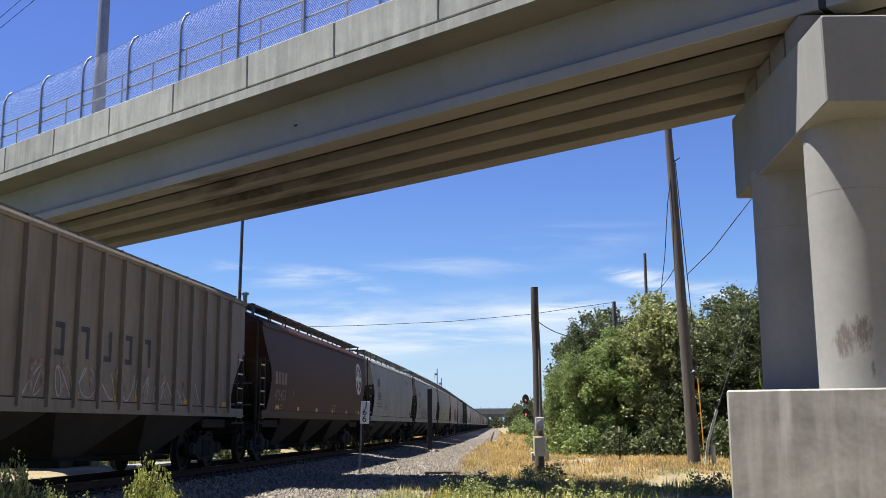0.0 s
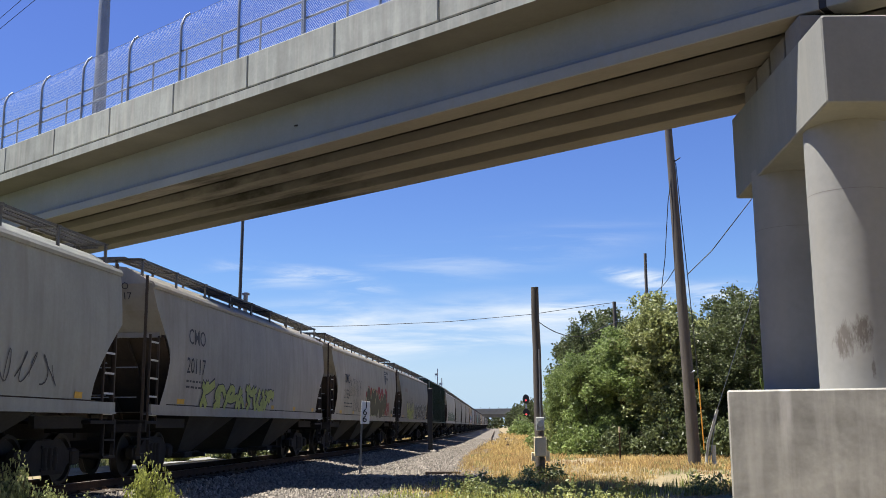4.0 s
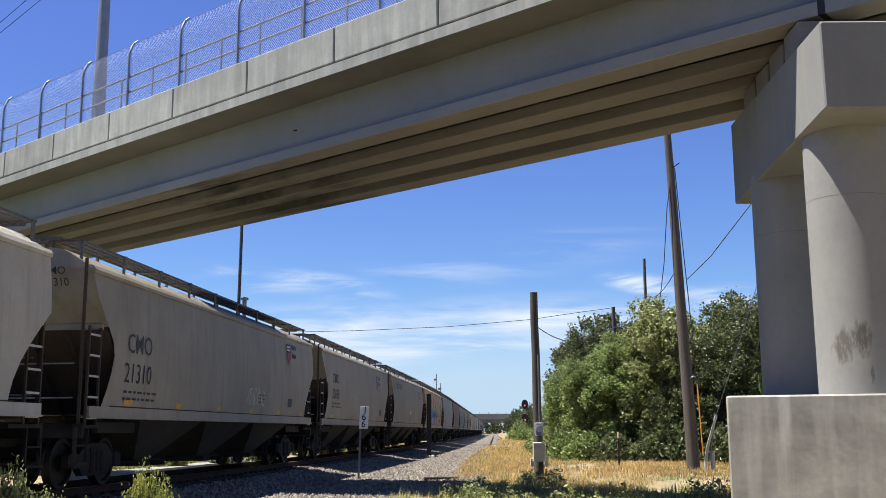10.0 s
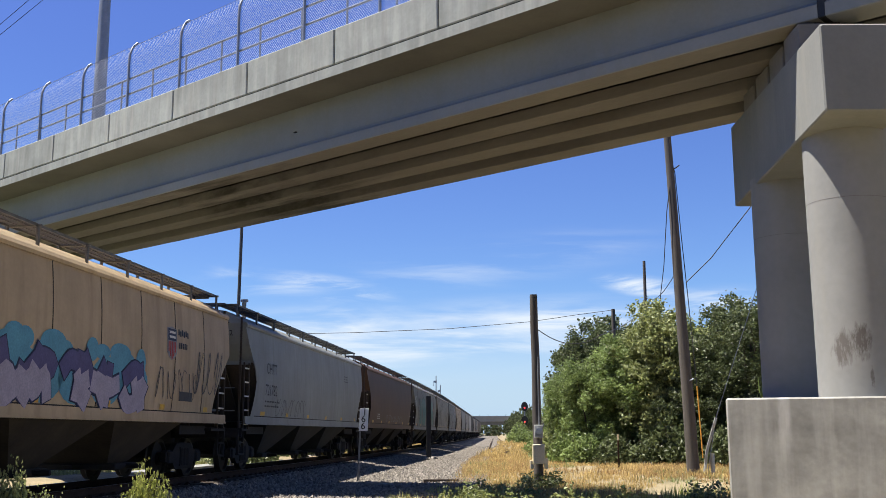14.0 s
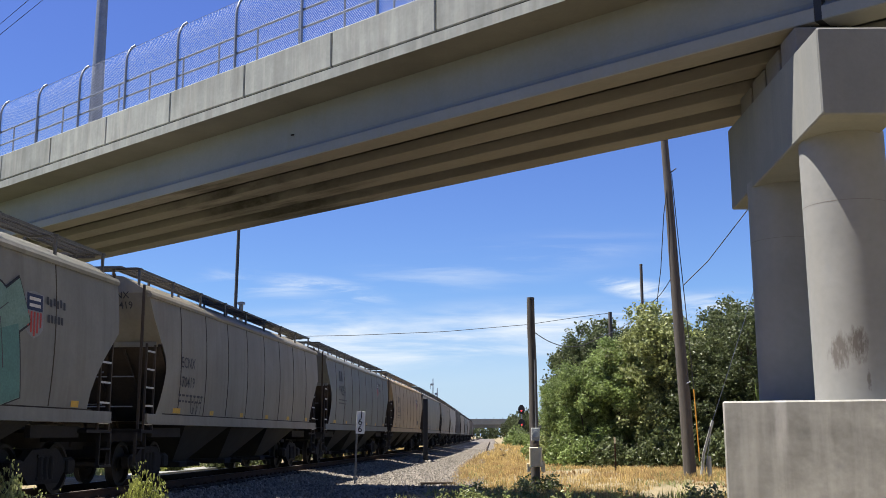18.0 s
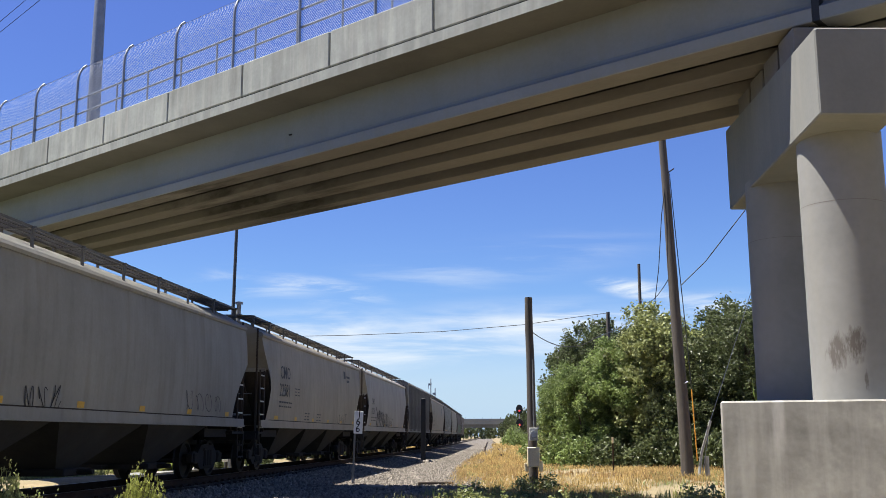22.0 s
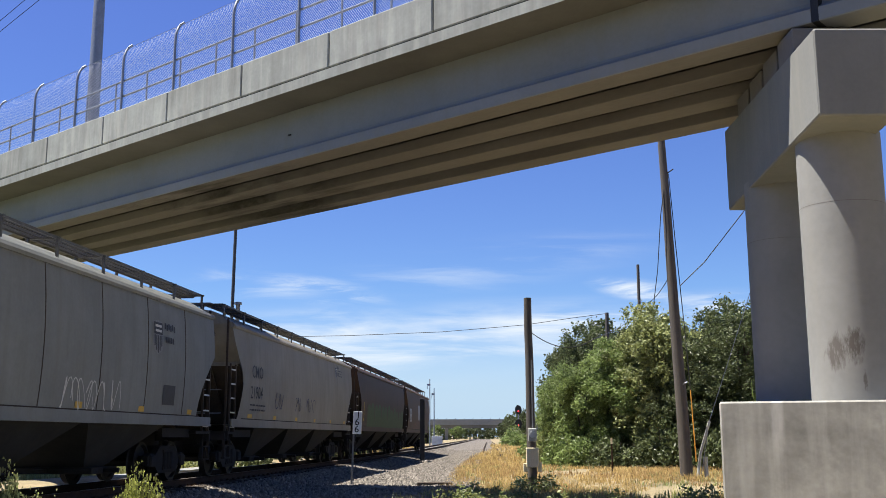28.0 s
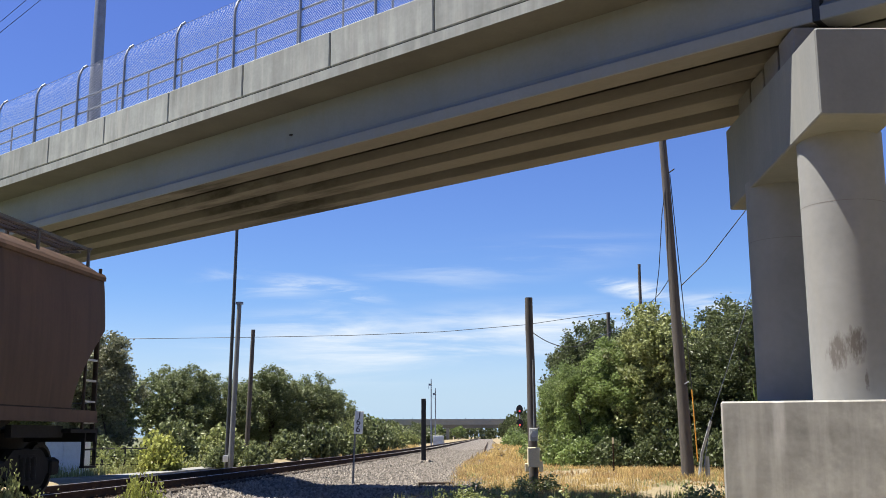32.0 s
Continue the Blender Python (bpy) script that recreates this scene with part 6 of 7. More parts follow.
def tree_meshes(seed, h, r, z0, lumps=38, clumps=12, leaves=27, size=0.14):
    rng = np.random.default_rng(seed)
    cl = crown_points(rng, h, r, z0, lumps, clumps)
    pts = np.repeat(cl, leaves, 0) + rng.normal(size=(len(cl) * leaves, 3)) * 0.125
    crown = leaf_mesh("crown", pts, size, rng)
    sh = Shape()
    top = h * 0.78
    sh.tube([(0, 0, -0.2), (0.08, 0.03, h * 0.2), (0.02, 0.12, h * 0.45), (0.15, 0.05, top)], [0.05 * h * 0.55, 0.035 * h * 0.6, 0.024 * h * 0.6, 0.03], 10)
    for k in range(9):
        zb = h * (0.18 + 0.06 * k)
        a = rng.uniform(0, 6.28)
        q = cl[rng.integers(len(cl))]
        mid = (q[0] * 0.5 + 0.2 * np.cos(a), q[1] * 0.5 + 0.2 * np.sin(a), (zb + q[2]) / 2 + 0.2)
        sh.tube([(0.06, 0.05, zb), mid, tuple(q)], [0.011 * h, 0.007 * h, 0.015], 6)
    return crown, sh.mesh("trunk", True)


FORMS = dict(a=(1, 7.0, 3.0, 1.0), b=(2, 7.0, 2.7, 0.6), c=(3, 7.0, 3.3, 1.4), d=(5, 7.0, 2.4, 0.4))
TREES = {}
for _k, _v in FORMS.items():
    TREES[_k] = tree_meshes(*_v)
    TREES[_k + "_fine"] = tree_meshes(*_v, lumps=52, clumps=17, leaves=36, size=0.095)
    TREES[_k + "_far"] = tree_meshes(*_v, lumps=30, clumps=10, leaves=12, size=0.25)


def tree(x, y, h, kind, leaf, turn, label, group, wide=1.0):
    z = gz(x, y)
    s = h / 7.0
    m = Matrix.Translation((x, y, z)) @ pose(0, 0, 0, 0, 0, turn) @ Matrix.Diagonal((s * wide, s * wide, s, 1))
    ob = thing("tree", m, label, "tree", group)
    kind += "_far" if y > 150 or y < 0 else ("_fine" if 0 < x < 18 and y < 64 or -22 < x < -10 and 50 < y < 96 else "")
    crown, trunk = TREES[kind]
    part("trunk", trunk, BARK, ob)
    c = crown if not crown.materials or crown.materials[0] == LEAF[leaf] else None
    if c is None:
        key = kind + leaf
        if key not in TREES:
            cm = crown.copy()
            cm.materials.clear()
            TREES[key] = (cm, trunk)
        c = TREES[key][0]
    part("crown", c, LEAF[leaf], ob)


def shrub_mesh(seed, n, size, shape=(1, 1, 1), stem=True):
    rng = np.random.default_rng(seed)
    u = rng.normal(size=(n // 14, 3))
    u /= np.linalg.norm(u, axis=1)[:, None]
    c = u * rng.uniform(0.3, 1, (len(u), 1)) ** 0.5 * (0.75 + 0.35 * rng.uniform(0, 1, (len(u), 1)))
    c[:, 2] = np.abs(c[:, 2]) * 0.95 + 0.05
    p = np.repeat(c, 14, 0) + rng.normal(size=(len(c) * 14, 3)) * 0.09
    return leaf_mesh("foliage", p, size, rng)


def stems_mesh(seed, n=9):
    rng = np.random.default_rng(seed)
    sh = Shape()
    for k in range(n):
        a, d = rng.uniform(0, 6.28), rng.uniform(0.2, 0.7)
        sh.tube([(0.05 * math.cos(a), 0.05 * math.sin(a), -0.05), (d * 0.5 * math.cos(a), d * 0.5 * math.sin(a), 0.45), (d * math.cos(a), d * math.sin(a), 0.85)], [0.02, 0.014, 0.006], 5)
    return sh.mesh("stem_clump")


SHRUBS = {"p": shrub_mesh(11, 2600, 0.10), "q": shrub_mesh(12, 2600, 0.10), "fine": shrub_mesh(13, 4200, 0.06)}
STEMS = stems_mesh(14)
SHRUB_CACHE = {}


def shrub(x, y, h, w, form, leaf, turn, label, z=None):
    m = Matrix.Translation((x, y, gz(x, y) if z is None else z)) @ pose(0, 0, 0, 0, 0, turn) @ Matrix.Diagonal((w / 2, w / 2, h, 1))
    ob = thing("shrub", m, label, "shrub")
    key = (form, leaf)
    if key not in SHRUB_CACHE:
        SHRUB_CACHE[key] = SHRUBS[form].copy()
    part("stem_clump", STEMS, BARK, ob)
    part("foliage", SHRUB_CACHE[key], LEAF[leaf], ob)


def build_woods():
    rnd = random.Random(7)
    right = [(9.7, 46, 7.9, "d", "vine"), (10.4, 45.2, 5.4, "b", "oak"), (13.2, 44.5, 7.2, "a", "oak"), (16.2, 46, 7.5, "c", "oak"), (12.4, 50, 7.2, "b", "oak"), (15.2, 52, 8.3, "a", "oak"), (11.2, 44.2, 5.0, "d", "oak"),
             (6.5, 47.5, 4.9, "b", "light"), (7.8, 46.8, 5.6, "d", "light"), (8.7, 49.5, 6.7, "b", "light"), (6.0, 52, 4.4, "a", "light"), (7.4, 54, 5.6, "c", "light"), (8.5, 60.5, 8.0, "c", "oak"), (10.2, 61.5, 8.9, "d", "oak"),
             (9.0, 72, 6.0, "d", "light"), (11.4, 76, 8.4, "c", "oak"), (10.6, 84, 7.0, "a", "oak"),
             (12.2, 98, 7.0, "b", "light"), (13.4, 104, 7.8, "c", "oak"), (15.2, 122, 7.0, "a", "oak"), (16.6, 140, 7.0, "b", "light"), (19, 158, 7.4, "c", "oak"), (21.5, 182, 7.6, "a", "oak"),
             (24, 215, 8, "b", "light"), (21, 260, 8.4, "c", "oak"), (22, 300, 8.6, "a", "oak"), (24, 350, 9, "c", "oak"), (27, 400, 9, "a", "oak"), (25, 330, 8, "b", "light"),
             (13.5, 66, 7.6, "b", "oak"), (20, 50, 8.3, "c", "oak"), (19.5, 60, 9, "a", "oak"), (15.5, 88, 9, "c", "oak"), (24, 58, 9, "b", "oak"), (16, 112, 9, "a", "oak"), (23.5, 48, 8.4, "a", "oak"), (18, 41.5, 7.2, "b", "oak"), (21, 43, 7.8, "d", "oak"),
             (13, 190, 3.6, "b", "light"), (14.6, 205, 5.2, "c", "oak"), (13.5, 235, 4.4, "a", "oak"), (16, 250, 6, "b", "oak")]
    for x, y, h, k, leaf in right:
        tree(x, y, h, k, leaf, rnd.uniform(0, 360), {"oak": "dense dark green oak tree at the wood's edge", "light": "bushy light green tree at the wood's edge", "vine": "tree overgrown with pale green vines"}[leaf], "trees of the wood beside the field", rnd.uniform(0.85, 1.08))
    left = [(-18.7, 55, 7.7, "d", "sage"), (-25.5, 60, 6.6, "a", "grey"), (-24.5, 74, 7.0, "c", "grey"), (-20.5, 80, 7.2, "a", "grey"), (-17.6, 84, 7.0, "c", "grey"), (-14.6, 88, 7.6, "a", "grey"), (-12.6, 92, 7.4, "c", "grey"),
            (-11.6, 102, 6.6, "b", "grey"), (-13.4, 112, 6.8, "a", "grey"), (-12.8, 128, 6.0, "c", "grey"), (-13.6, 146, 5.6, "a", "light"), (-13.5, 168, 5.4, "c", "grey"), (-14, 195, 5.6, "b", "light"), (-14, 230, 6, "a", "grey"), (-13, 275, 6.2, "c", "grey"),
            (-28, 82, 7.4, "b", "grey"), (-24, 92, 7.6, "c", "grey"), (-18.5, 98, 7.4, "b", "grey"), (-32, 76, 7.6, "a", "grey"), (-27, 64, 7.2, "c", "grey"), (-8, 300, 6, "a", "grey"), (-9, 345, 6.4, "c", "grey"), (-2, 400, 6.5, "b", "light"), (-16, 320, 6.5, "b", "grey"), (-22, 380, 7, "a", "grey"), (6, 430, 6, "c", "light")]
    for x, y, h, k, leaf in left:
        tree(x, y, h, k, leaf, rnd.uniform(0, 360), {"grey": "rounded grey-green live oak beyond the track", "sage": "tall pale sage-green tree beyond the track", "light": "soft grey-green tree beyond the track"}[leaf], "trees beyond the track", rnd.uniform(1.0, 1.2))
    for k in range(16):
        tree(-70 + 9.5 * k + rnd.uniform(-2, 2), 500 + rnd.uniform(0, 50), rnd.uniform(6.5, 8.5), "abc"[k % 3], "oak", rnd.uniform(0, 360), "distant green tree beyond the far bridge", "distant trees", 1.3)
    # an unseen belt of trees, added behind the camera to hold back skylight
    for k in range(9):
        tree(-42 + 6 * k + rnd.uniform(-1, 1), -9 - 3 * (k % 2) - abs(k - 7) * 0.4, rnd.uniform(11, 13.5), "abc"[k % 3], "oak", rnd.uniform(0, 360), "unseen tall oak added to cut skylight on the near faces", "tree belt facing the bridge", 1.0)
    # shrubs along the edge of the wood
    for x, y, h, w, leaf in ((9.7, 43.6, 2.0, 2.6, "oak"), (11.6, 42, 1.8, 2.4, "oak"), (8.7, 48, 2.4, 2.4, "light"), (8.2, 54, 2.6, 2.8, "light"), (7.8, 60, 2.2, 2.6, "vine"), (7.7, 66, 2.4, 2.6, "light"), (8.0, 74, 2.0, 2.6, "yellow"), (9.0, 82, 2.4, 2.8, "light"),
                             (13.6, 40.6, 2.2, 2.6, "oak"), (12.4, 38.2, 4.8, 2.2, "light"), (10.4, 92, 2.4, 3.2, "light"), (12.2, 112, 2.6, 3.6, "light"), (8.0, 51, 1.6, 2.0, "yellow"), (9.0, 45.5, 1.5, 1.8, "oak"), (14.5, 132, 3, 4, "light"), (5.4, 47, 1.5, 2.0, "light"), (5.9, 45.6, 1.2, 1.8, "light"), (7.2, 44.6, 1.3, 2.0, "oak"), (8.6, 44, 1.3, 2.0, "oak"), (10.2, 150, 2.2, 4, "light"), (11.6, 166, 2.6, 4.5, "oak"), (9.8, 132, 1.6, 3, "light"), (5.6, 58, 1.4, 2.4, "vine"), (6.0, 66, 1.6, 2.4, "light")):
        shrub(x, y, h, w, rnd.choice("pq"), leaf, rnd.uniform(0, 360), "leafy green shrub at the edge of the wood" if leaf != "yellow" else "yellow-green shrub at the edge of the wood")
    for x, y, h, w, leaf in ((-11.9, 44, 1.7, 2.0, "yellow"), (-10.2, 48, 1.1, 1.6, "grey"), (-9.0, 50.5, 1.5, 1.8, "grey"), (-13.6, 52, 2.2, 3, "grey"), (-12.2, 57, 1.9, 3, "weed"), (-9.2, 62, 1.7, 2.4, "grey"), (-8.6, 70, 2.2, 3, "oak"), (-8.2, 77, 2.4, 3.4, "grey"), (-8.0, 84, 2.6, 3.4, "weed"), (-7.6, 92, 2.8, 3.6, "grey"),
                             (-7.2, 101, 2.6, 4, "oak"), (-6.8, 112, 2.8, 4, "grey"), (-6.6, 126, 2.6, 4.4, "weed"), (-7.2, 142, 2.8, 4.6, "oak"), (-16.4, 49, 1.6, 2.6, "grey"), (-18.5, 47, 1.7, 2.8, "weed"), (-21, 49, 2.0, 3, "grey"), (-5.6, 160, 2.4, 4, "weed"), (-6.4, 185, 3, 6, "grey"), (-5, 215, 3, 6, "oak"), (-3.5, 250, 3.4, 7, "grey"), (-15.2, 62, 2.2, 3.4, "oak")):
        shrub(x, y, h, w, rnd.choice("pq"), leaf, rnd.uniform(0, 360), "bright yellow-green bush beyond the track" if leaf == "yellow" else "green bush beyond the track")
    # plants close to the camera
    for x, y, h, w, leaf in ((-4.05, 14.0, 1.05, 0.72, "yellow"), (-3.72, 13.8, 0.72, 0.6, "yellow"), (-5.6, 13.4, 1.1, 0.7, "vine"), (-5.25, 13.7, 0.75, 0.7, "vine"), (-5.95, 13.6, 0.95, 0.7, "vine"), (-4.75, 13.6, 0.62, 0.8, "weed")):
        shrub(x, y, h, w, "fine", leaf, rnd.uniform(0, 360), "feathery yellow-green weed beside the ballast" if leaf == "yellow" else "straggling green weed beside the ballast", -0.52)


build_woods()


def blades(name, n, area, h0, h1, leaf, seed, width, keep, label, clump=7):
    """Grass: thin bent blades in tufts, as one mass."""
    rng = np.random.default_rng(seed)
    x0, x1, y0, y1 = area
    k = n // clump
    bx, by = rng.uniform(x0, x1, k), y0 + (y1 - y0) * rng.uniform(0, 1, k) ** 1.6
    ok = keep(bx, by)
    bx, by = bx[ok], by[ok]
    k = len(bx)
    hh = rng.uniform(h0, h1, k)
    x = np.repeat(bx, clump) + rng.normal(size=k * clump) * 0.09
    y = np.repeat(by, clump) + rng.normal(size=k * clump) * 0.09
    h = np.repeat(hh, clump) * rng.uniform(0.55, 1.15, k * clump)
    z = ground_z(x, y) - 0.02
    a, lean = rng.uniform(0, 2 * np.pi, k * clump), rng.uniform(0.1, 0.55, k * clump) * h
    w = width * (1 + y / 40)
    ca, sa = np.cos(a), np.sin(a)
    P = lambda t, side: np.column_stack([x + ca * lean * t * t - sa * side * w * (1 - 0.8 * t), y + sa * lean * t * t + ca * side * w * (1 - 0.8 * t), z + h * t * (1 - 0.12 * t)])
    v = np.stack([P(0, -1), P(0, 1), P(0.55, 1), P(0.55, -1), P(1.0, 0)], 1).reshape(-1, 3)
    i = np.arange(k * clump) * 5
    f = [tuple(q) for q in np.column_stack([i, i + 1, i + 2, i + 3]).tolist()] + [tuple(q) for q in np.column_stack([i + 3, i + 2, i + 4]).tolist()]
    me = bpy.data.meshes.new(name)
    me.from_pydata(v.tolist(), [], f)
    tagged(part(name, me, LEAF[leaf]), label, "grass", kind="stuff")


def stone_edge(x, y):
    """True beyond the right-hand edge of the ballast."""
    return x - track_x(y) > np.interp(y, [-60, 15, 30, 50, 75, 110, 640], [5.5, 6.0, 7.0, 5.8, 5.4, 6.2, 6.0]) + 0.1


def off_wall(x, y):
    return ~((x > 3.7) & (y > 12.5) & (y < 21.5))


def patch(x, y, k=0.0):
    """Slow uneven patches over the field, about -2 to 2."""
    return np.sin(0.9 * x + 1.3 * np.sin(0.37 * y + k)) + np.sin(0.45 * y + 1.7 * np.sin(0.6 * x + 2 * k))


def field(x, y):
    return stone_edge(x + 0.35, y) & off_wall(x, y)


blades("dry_grass", 90000, (-3, 14, 21, 60), 0.08, 0.27, "straw", 21, 0.005, lambda x, y: field(x, y) & (patch(x, y) > -1.1), "short dry golden grass in the field", 9)
blades("dry_grass", 42000, (-3, 14, 23, 62), 0.08, 0.32, "brown", 28, 0.005, lambda x, y: field(x, y) & (patch(x, y, 1.3) > -0.2), "reddish brown dry grass in the field", 8)
blades("dry_grass", 26000, (0, 22, 60, 170), 0.2, 0.5, "straw", 22, 0.009, lambda x, y: stone_edge(x, y), "dry golden grass further along the track", 8)
blades("green_weeds", 14000, (-3.2, 9.5, 14.5, 25), 0.12, 0.42, "yellow", 23, 0.006, field, "yellow-green weeds growing beside the pier", 9)
blades("green_weeds", 11000, (-1, 11, 24, 48), 0.08, 0.26, "weed", 26, 0.006, lambda x, y: field(x, y) & (patch(x, y, 2.6) > 0.5), "green weeds among the dry grass", 9)
blades("verge_grass", 20000, (-22, -9, 30, 70), 0.25, 0.6, "vine", 24, 0.008, lambda x, y: x - track_x(y) < -6.7, "pale grass on the verge beyond the track", 8)
blades("verge_grass", 14000, (-30, -13, 14, 32), 0.2, 0.55, "weed", 27, 0.007, lambda x, y: x - track_x(y) < -6.7, "green grass on the verge beyond the track", 8)
blades("verge_grass", 9000, (-11, -3, 70, 150), 0.3, 0.7, "straw", 25, 0.012, lambda x, y: x - track_x(y) < -4.2, "dry grass on the verge beyond the track", 8)


def leafy_weeds(name, count, area, h0, h1, leaf, seed, size, per, keep, label):
    """Low broad-leaved weeds in clumps, as one mass."""
    rng = np.random.default_rng(seed)
    x, y = rng.uniform(area[0], area[1], count), rng.uniform(area[2], area[3], count)
    ok = keep(x, y)
    x, y = np.repeat(x[ok], per), np.repeat(y[ok], per)
    h = np.repeat(rng.uniform(h0, h1, ok.sum()) ** 1.0, per)
    t = rng.uniform(0.05, 1, len(x))
    p = np.column_stack([x, y, ground_z(x, y) + t * h]) + rng.normal(size=(len(x), 3)) * (0.13 * (1.15 - t) + 0.03)[:, None] * np.array([1, 1, 0.5])
    tagged(part(name, leaf_mesh(name, p, size, rng), LEAF[leaf]), label, "weeds", kind="stuff")


leafy_weeds("leafy_weeds", 270, (-0.2, 9.5, 18.5, 23.5), 0.15, 0.55, "weed", 41, 0.05, 46, lambda x, y: field(x, y) & (patch(x, y, 0.7) > 0.0), "low broad-leaved green weeds in the dry grass")
leafy_weeds("leafy_weeds", 34, (1.9, 2.9, 26.7, 27.9), 0.15, 0.5, "oak", 42, 0.05, 34, field, "dark green weeds round the meter post")
leafy_weeds("leafy_weeds", 300, (-9.5, -5.0, 12.5, 15.5), 0.1, 0.4, "vine", 43, 0.04, 30, lambda x, y: x - track_x(y) > 2.9, "pale green weeds at the foot of the ballast")
leafy_weeds("far_woods", 900, (-140, 160, 500, 560), 4.0, 7.5, "oak", 44, 1.0, 22, lambda x, y: x > -1e9, "low green woods along the skyline")
leafy_weeds("verge_weeds", 700, (-24, -8.5, 42, 72), 0.4, 1.2, "weed", 45, 0.1, 40, lambda x, y: x - track_x(y) < -7.2, "tangled green weeds on the verge beyond the track")

# ---- sleepers, rail fastenings and loose stones ----
def build_pieces():
    tie = Shape().soft(-0.115, 0.115, -1.3, 1.3, -0.34, -0.172, 0.012).mesh("sleeper")
    plate = Shape().box(-0.09, 0.09, -0.19, 0.19, -0.173, -0.158)
    for y in (-0.11, 0.11):
        plate.box(-0.05, -0.02, y - 0.02, y + 0.02, -0.16, -0.125).box(0.02, 0.05, y - 0.02, y + 0.02, -0.16, -0.125)
    plate = plate.mesh("tie_plate")
    bed = thing("sleeper_row", Matrix.Identity(4), "creosoted wooden sleepers with steel plates under the rails", "sleepers", kind="structure")
    s = 8.0
    rnd = random.Random(3)
    while s < 110:
        x, y, a = on_track(s)
        m = pose(x, y, rnd.uniform(-0.006, 0.004), 0, 0, 90 - math.degrees(a) + rnd.uniform(-1, 1))
        ob = part("sleeper", tie, TIE_WOOD, bed, at=m)
        if s < 62:
            for o in (-0.7525, 0.7525):
                part("tie_plate", plate, RAIL_SIDE, ob, at=Matrix.Translation((0, o, 0)))
        s += 0.53
    # loose stones over the ballast
    rng = np.random.default_rng(31)
    n = 44000
    ys = 14 + 96 * rng.uniform(0, 1, n) ** 1.5
    lim = np.interp(ys, [-60, 15, 30, 50, 75, 110], [5.5, 6.0, 7.0, 5.8, 5.4, 6.2])
    o = 0.95 + (lim + 0.8 - 0.95) * rng.uniform(0, 1, n)
    xs = track_x(ys) + o
    zs = np.interp(o, [0.9, 1.75, 2.2, 2.8, 3.3, 4.3, 6.5, 7.4], [-0.22, -0.28, -0.37, -0.46, -0.46, -0.42, -0.38, -0.35])
    size = rng.uniform(0.022, 0.06, n) * (1 + ys / 150)
    base = np.array([(1, 0, -0.3), (0.2, 0.9, -0.4), (-0.9, 0.5, -0.3), (-0.7, -0.7, -0.4), (0.4, -0.9, -0.3), (0.3, 0.2, 0.8), (-0.4, -0.1, 0.6)])
    tri = np.array([(0, 1, 5), (1, 2, 6), (1, 6, 5), (2, 3, 6), (3, 4, 6), (4, 5, 6), (4, 0, 5)])
    a = rng.uniform(0, 6.28, n)
    jit = rng.uniform(0.7, 1.3, (n, 7, 3)) * base
    vx = jit[:, :, 0] * np.cos(a)[:, None] - jit[:, :, 1] * np.sin(a)[:, None]
    vy = jit[:, :, 0] * np.sin(a)[:, None] + jit[:, :, 1] * np.cos(a)[:, None]
    v = np.stack([vx * size[:, None] + xs[:, None], vy * size[:, None] + ys[:, None], jit[:, :, 2] * size[:, None] + zs[:, None] + 0.012], 2).reshape(-1, 3)
    f = (tri[None] + 7 * np.arange(n)[:, None, None]).reshape(-1, 3)
    me = bpy.data.meshes.new("loose_stones")
    me.from_pydata(v.tolist(), [], f.tolist())
    tagged(part("loose_stones", me, STONE), "loose grey crushed stones on the ballast shoulder", "stones", kind="stuff")
    # the siding that ends in the grass
    siding = thing("siding_track", Matrix.Identity(4), "rusty siding rails running out into the grass", "rail", kind="structure")
    for pts in ([(3.3, 84), (3.65, 92), (4.6, 115), (6.1, 148), (7.8, 186), (10.5, 245)], [(3.5, 66), (4.05, 71), (5.2, 98), (6.7, 129), (8.9, 175), (11.8, 248)]):
        sh = Shape().tube([(x, y, -0.24) for x, y in pts], 0.06, 6)
        part("siding_rail", sh, RAIL_SIDE, siding)
    # old timbers left in the stones
    plank = Shape().soft(-0.5, 0.5, -0.1, 0.1, 0, 0.09, 0.012)
    tagged(part("old_sleeper", plank, TIE_WOOD, at=pose(-0.22, 29.7, -0.36, 0, 0, 4)), "weathered old sleeper lying in the stones", "timber")
    plank = Shape().soft(-0.38, 0.38, -0.07, 0.07, 0, 0.05, 0.01)
    tagged(part("concrete_slab", plank, CONCRETE_WALL, at=pose(-1.9, 28.6, -0.37, 0, 0, -22)), "small pale concrete slab lying in the stones", "slab")


build_pieces()

# ---- a small dark bird that flies down over the bridge ----
PLUMAGE = material("dark_plumage", (0.035, 0.033, 0.035), (0.02, 0.019, 0.02), rough=0.7, scale=20, fine=90, bump=0.1)


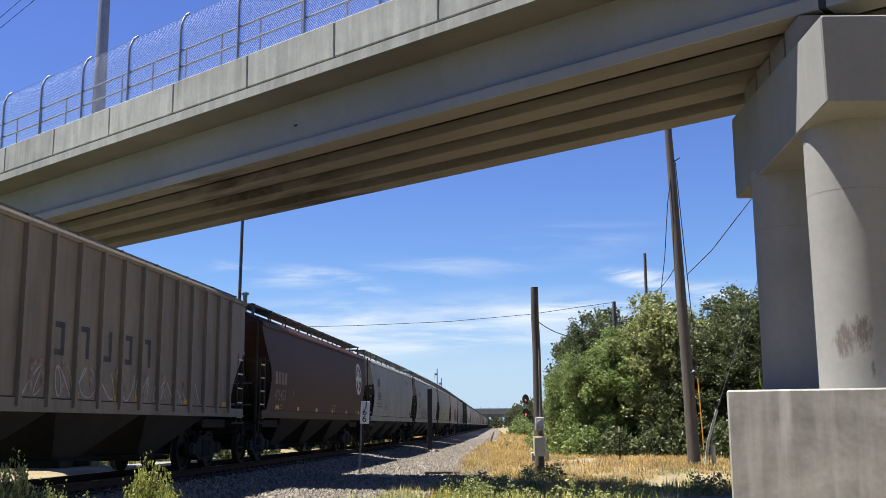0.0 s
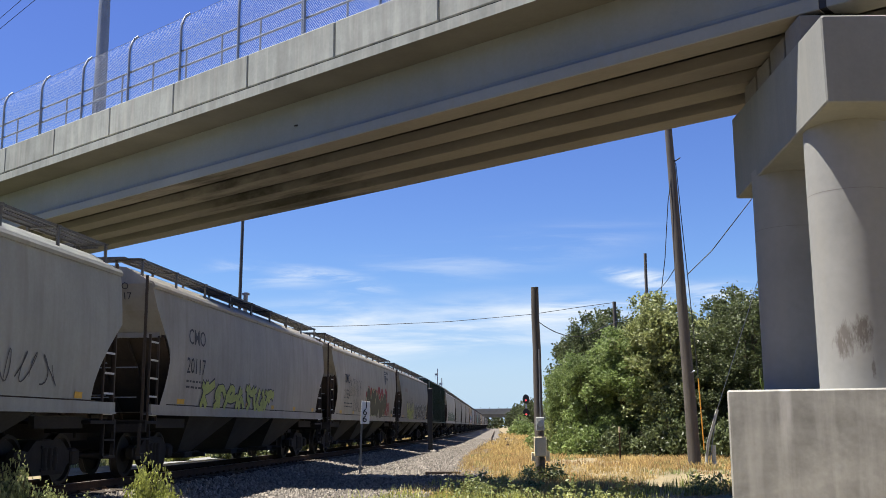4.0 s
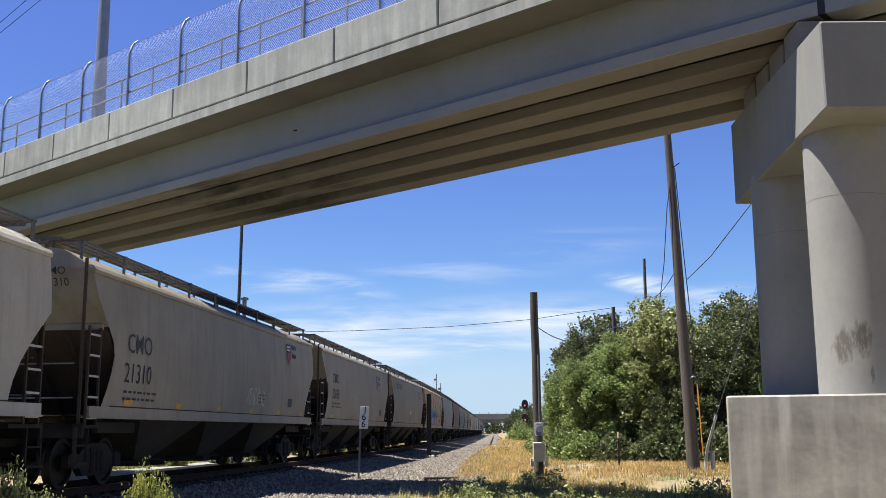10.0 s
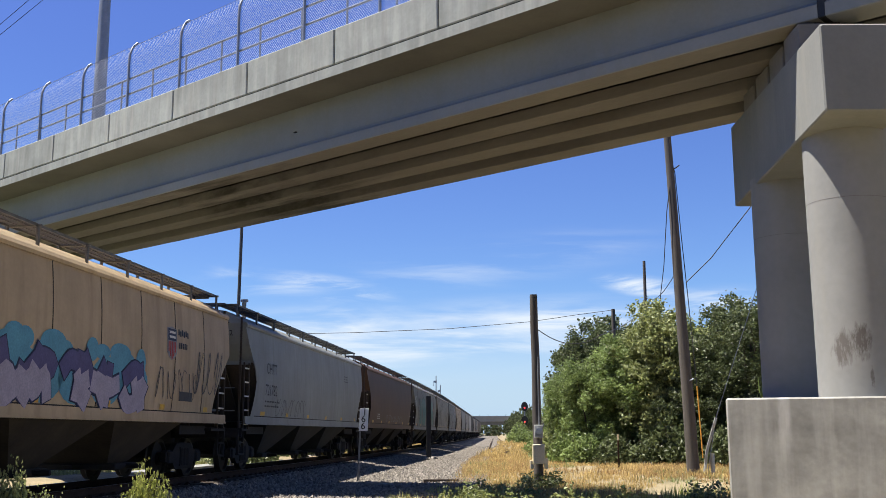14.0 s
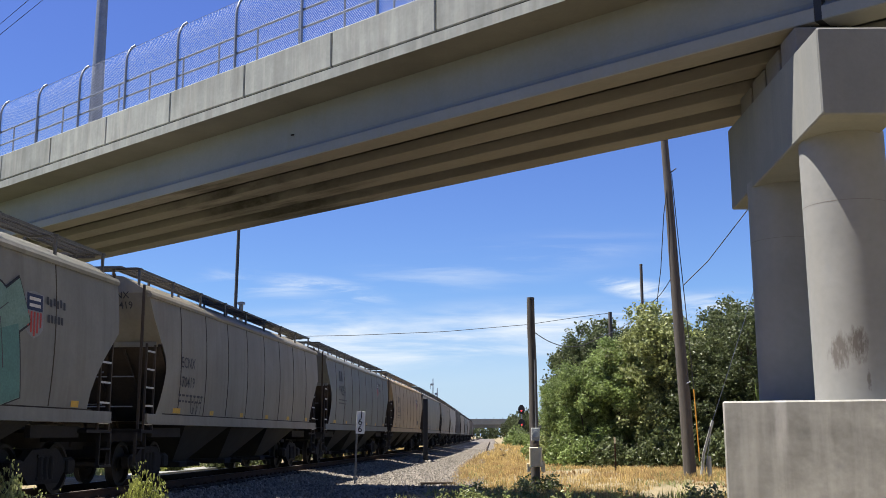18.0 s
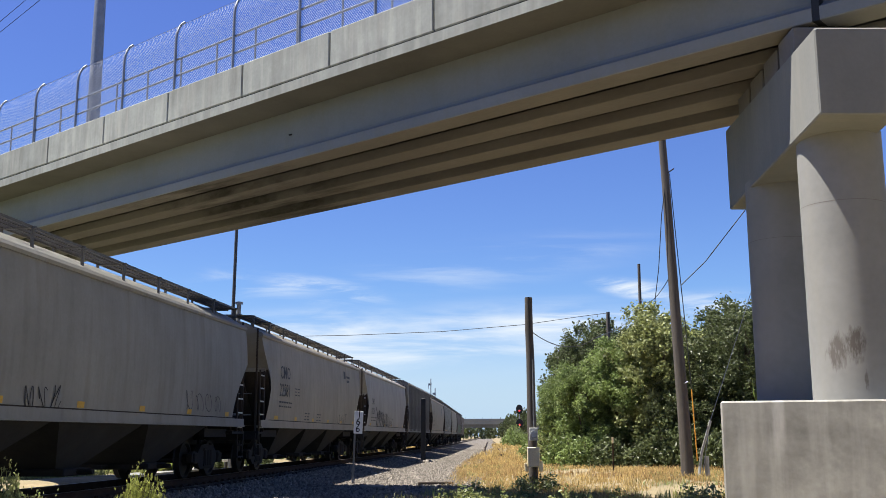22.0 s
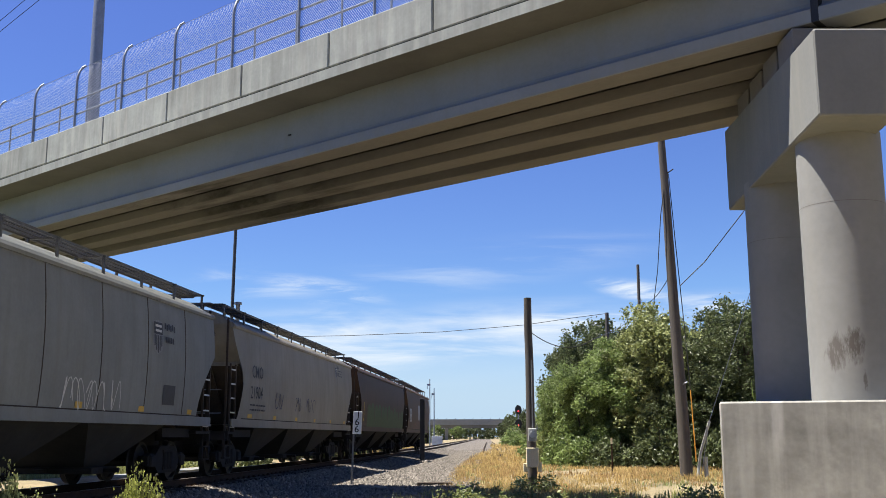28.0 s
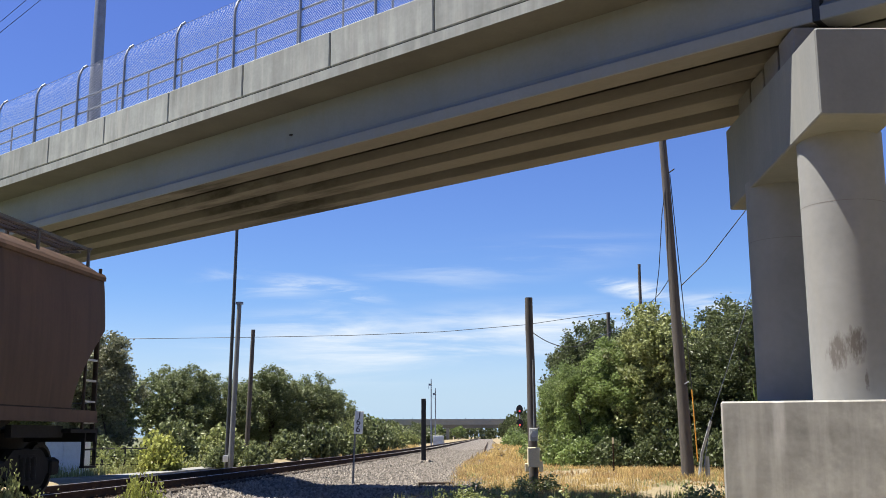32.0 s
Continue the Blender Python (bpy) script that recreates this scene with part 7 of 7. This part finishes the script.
def build_bird():
    ob = thing("bird", Matrix.Identity(4), "small dark bird flying down over the bridge", "bird")
    part("body", Shape().tube([(0, -0.06, 0), (0, -0.035, -0.004), (0, 0.0, -0.006), (0, 0.035, 0.0), (0, 0.05, 0.006)], [0.008, 0.02, 0.025, 0.019, 0.013], 12), PLUMAGE, ob, smooth=True)
    head = part("head", Shape().tube([(0, 0.045, 0.006), (0, 0.056, 0.012), (0, 0.07, 0.014), (0, 0.08, 0.012)], [0.010, 0.016, 0.015, 0.006], 10), PLUMAGE, ob, smooth=True)
    part("beak", Shape().tube([(0, 0.078, 0.012), (0, 0.096, 0.008)], [0.005, 0.001], 6), BLACK_PAINT, head)
    part("tail", Shape().hexa([(-0.012, -0.055, -0.003), (0.012, -0.055, -0.003), (0.026, -0.125, -0.003), (-0.026, -0.125, -0.003), (-0.012, -0.055, 0.003), (0.012, -0.055, 0.003), (0.026, -0.125, 0.001), (-0.026, -0.125, 0.001)]), PLUMAGE, ob)
    wings = []
    for sg in (1, -1):
        prof = [(0.0, 0.035), (0.07, 0.045), (0.14, 0.0), (0.165, -0.045), (0.10, -0.035), (0.0, -0.03)]
        rings = [[(sg * x, y, z) for x, y in prof] for z in (-0.003, 0.003)]
        wings.append((sg, part("wing", Shape().loft(rings), PLUMAGE, ob, at=Matrix.Translation((sg * 0.015, 0, 0.008)))))
    return ob, wings


bird, bird_wings = build_bird()


# ---- what moves ----
def motions():
    """The train rolls at an even speed; the wheels turn while a wagon is near the camera."""
    for i, car in enumerate(cars):
        walk(car, [(t, car_pose(i, t)) for t in range(33)])
        t0 = max(0.0, (COUPLERS[i] - 55) / SPEED)
        t1 = min(32.0, max(0.0, (COUPLERS[i + 1] - 5) / SPEED))
        steps = int((t1 - t0) * SPEED / 0.457 / radians(75)) + 1
        for w in wheelsets[i]:
            base = w.matrix_basis.copy()
            rows = [] if t0 == 0.0 else [(0.0, base)]
            rows += [(t0 + (t1 - t0) * j / steps, base @ pose(0, 0, 0, 0, math.degrees((t1 - t0) * SPEED / 0.457) * j / steps, 0)) for j in range(steps + 1)]
            if t1 < 32.0:
                rows.append((32.0, rows[-1][1]))
            walk(w, rows)

    # the bird glides down and settles on the deck behind the parapet
    start, way = Vector((-14.89, 34.78, 15.5)), Vector((6.4, -5.5, -4.35))
    turn = math.degrees(math.atan2(-way.x, way.y))
    rows = [(t, pose(*(start + way * (t - 2.2)), -25, 0, turn)) for t in (0.0, 1.0, 2.0, 2.2, 2.6, 3.0, 3.3)]
    rest = pose(-5.9, 26.9, 8.70, 0, 0, turn)
    walk(bird, rows + [(t, rest) for t in (3.8, 3.9, 4.0, 4.2, 5.0, 32.0)])
    for sg, wing in bird_wings:
        base = wing.matrix_basis.copy()
        flap = [(1.6 + 0.1 * k, base @ pose(0, 0, 0, 0, sg * (25 if k % 2 else -28), 0)) for k in range(22)]
        walk(wing, [(0.0, base)] + flap + [(t, base @ pose(0, 0, 0, 0, sg * 10, 0)) for t in (4.0, 4.1, 4.3, 5.0, 32.0)])


motions()
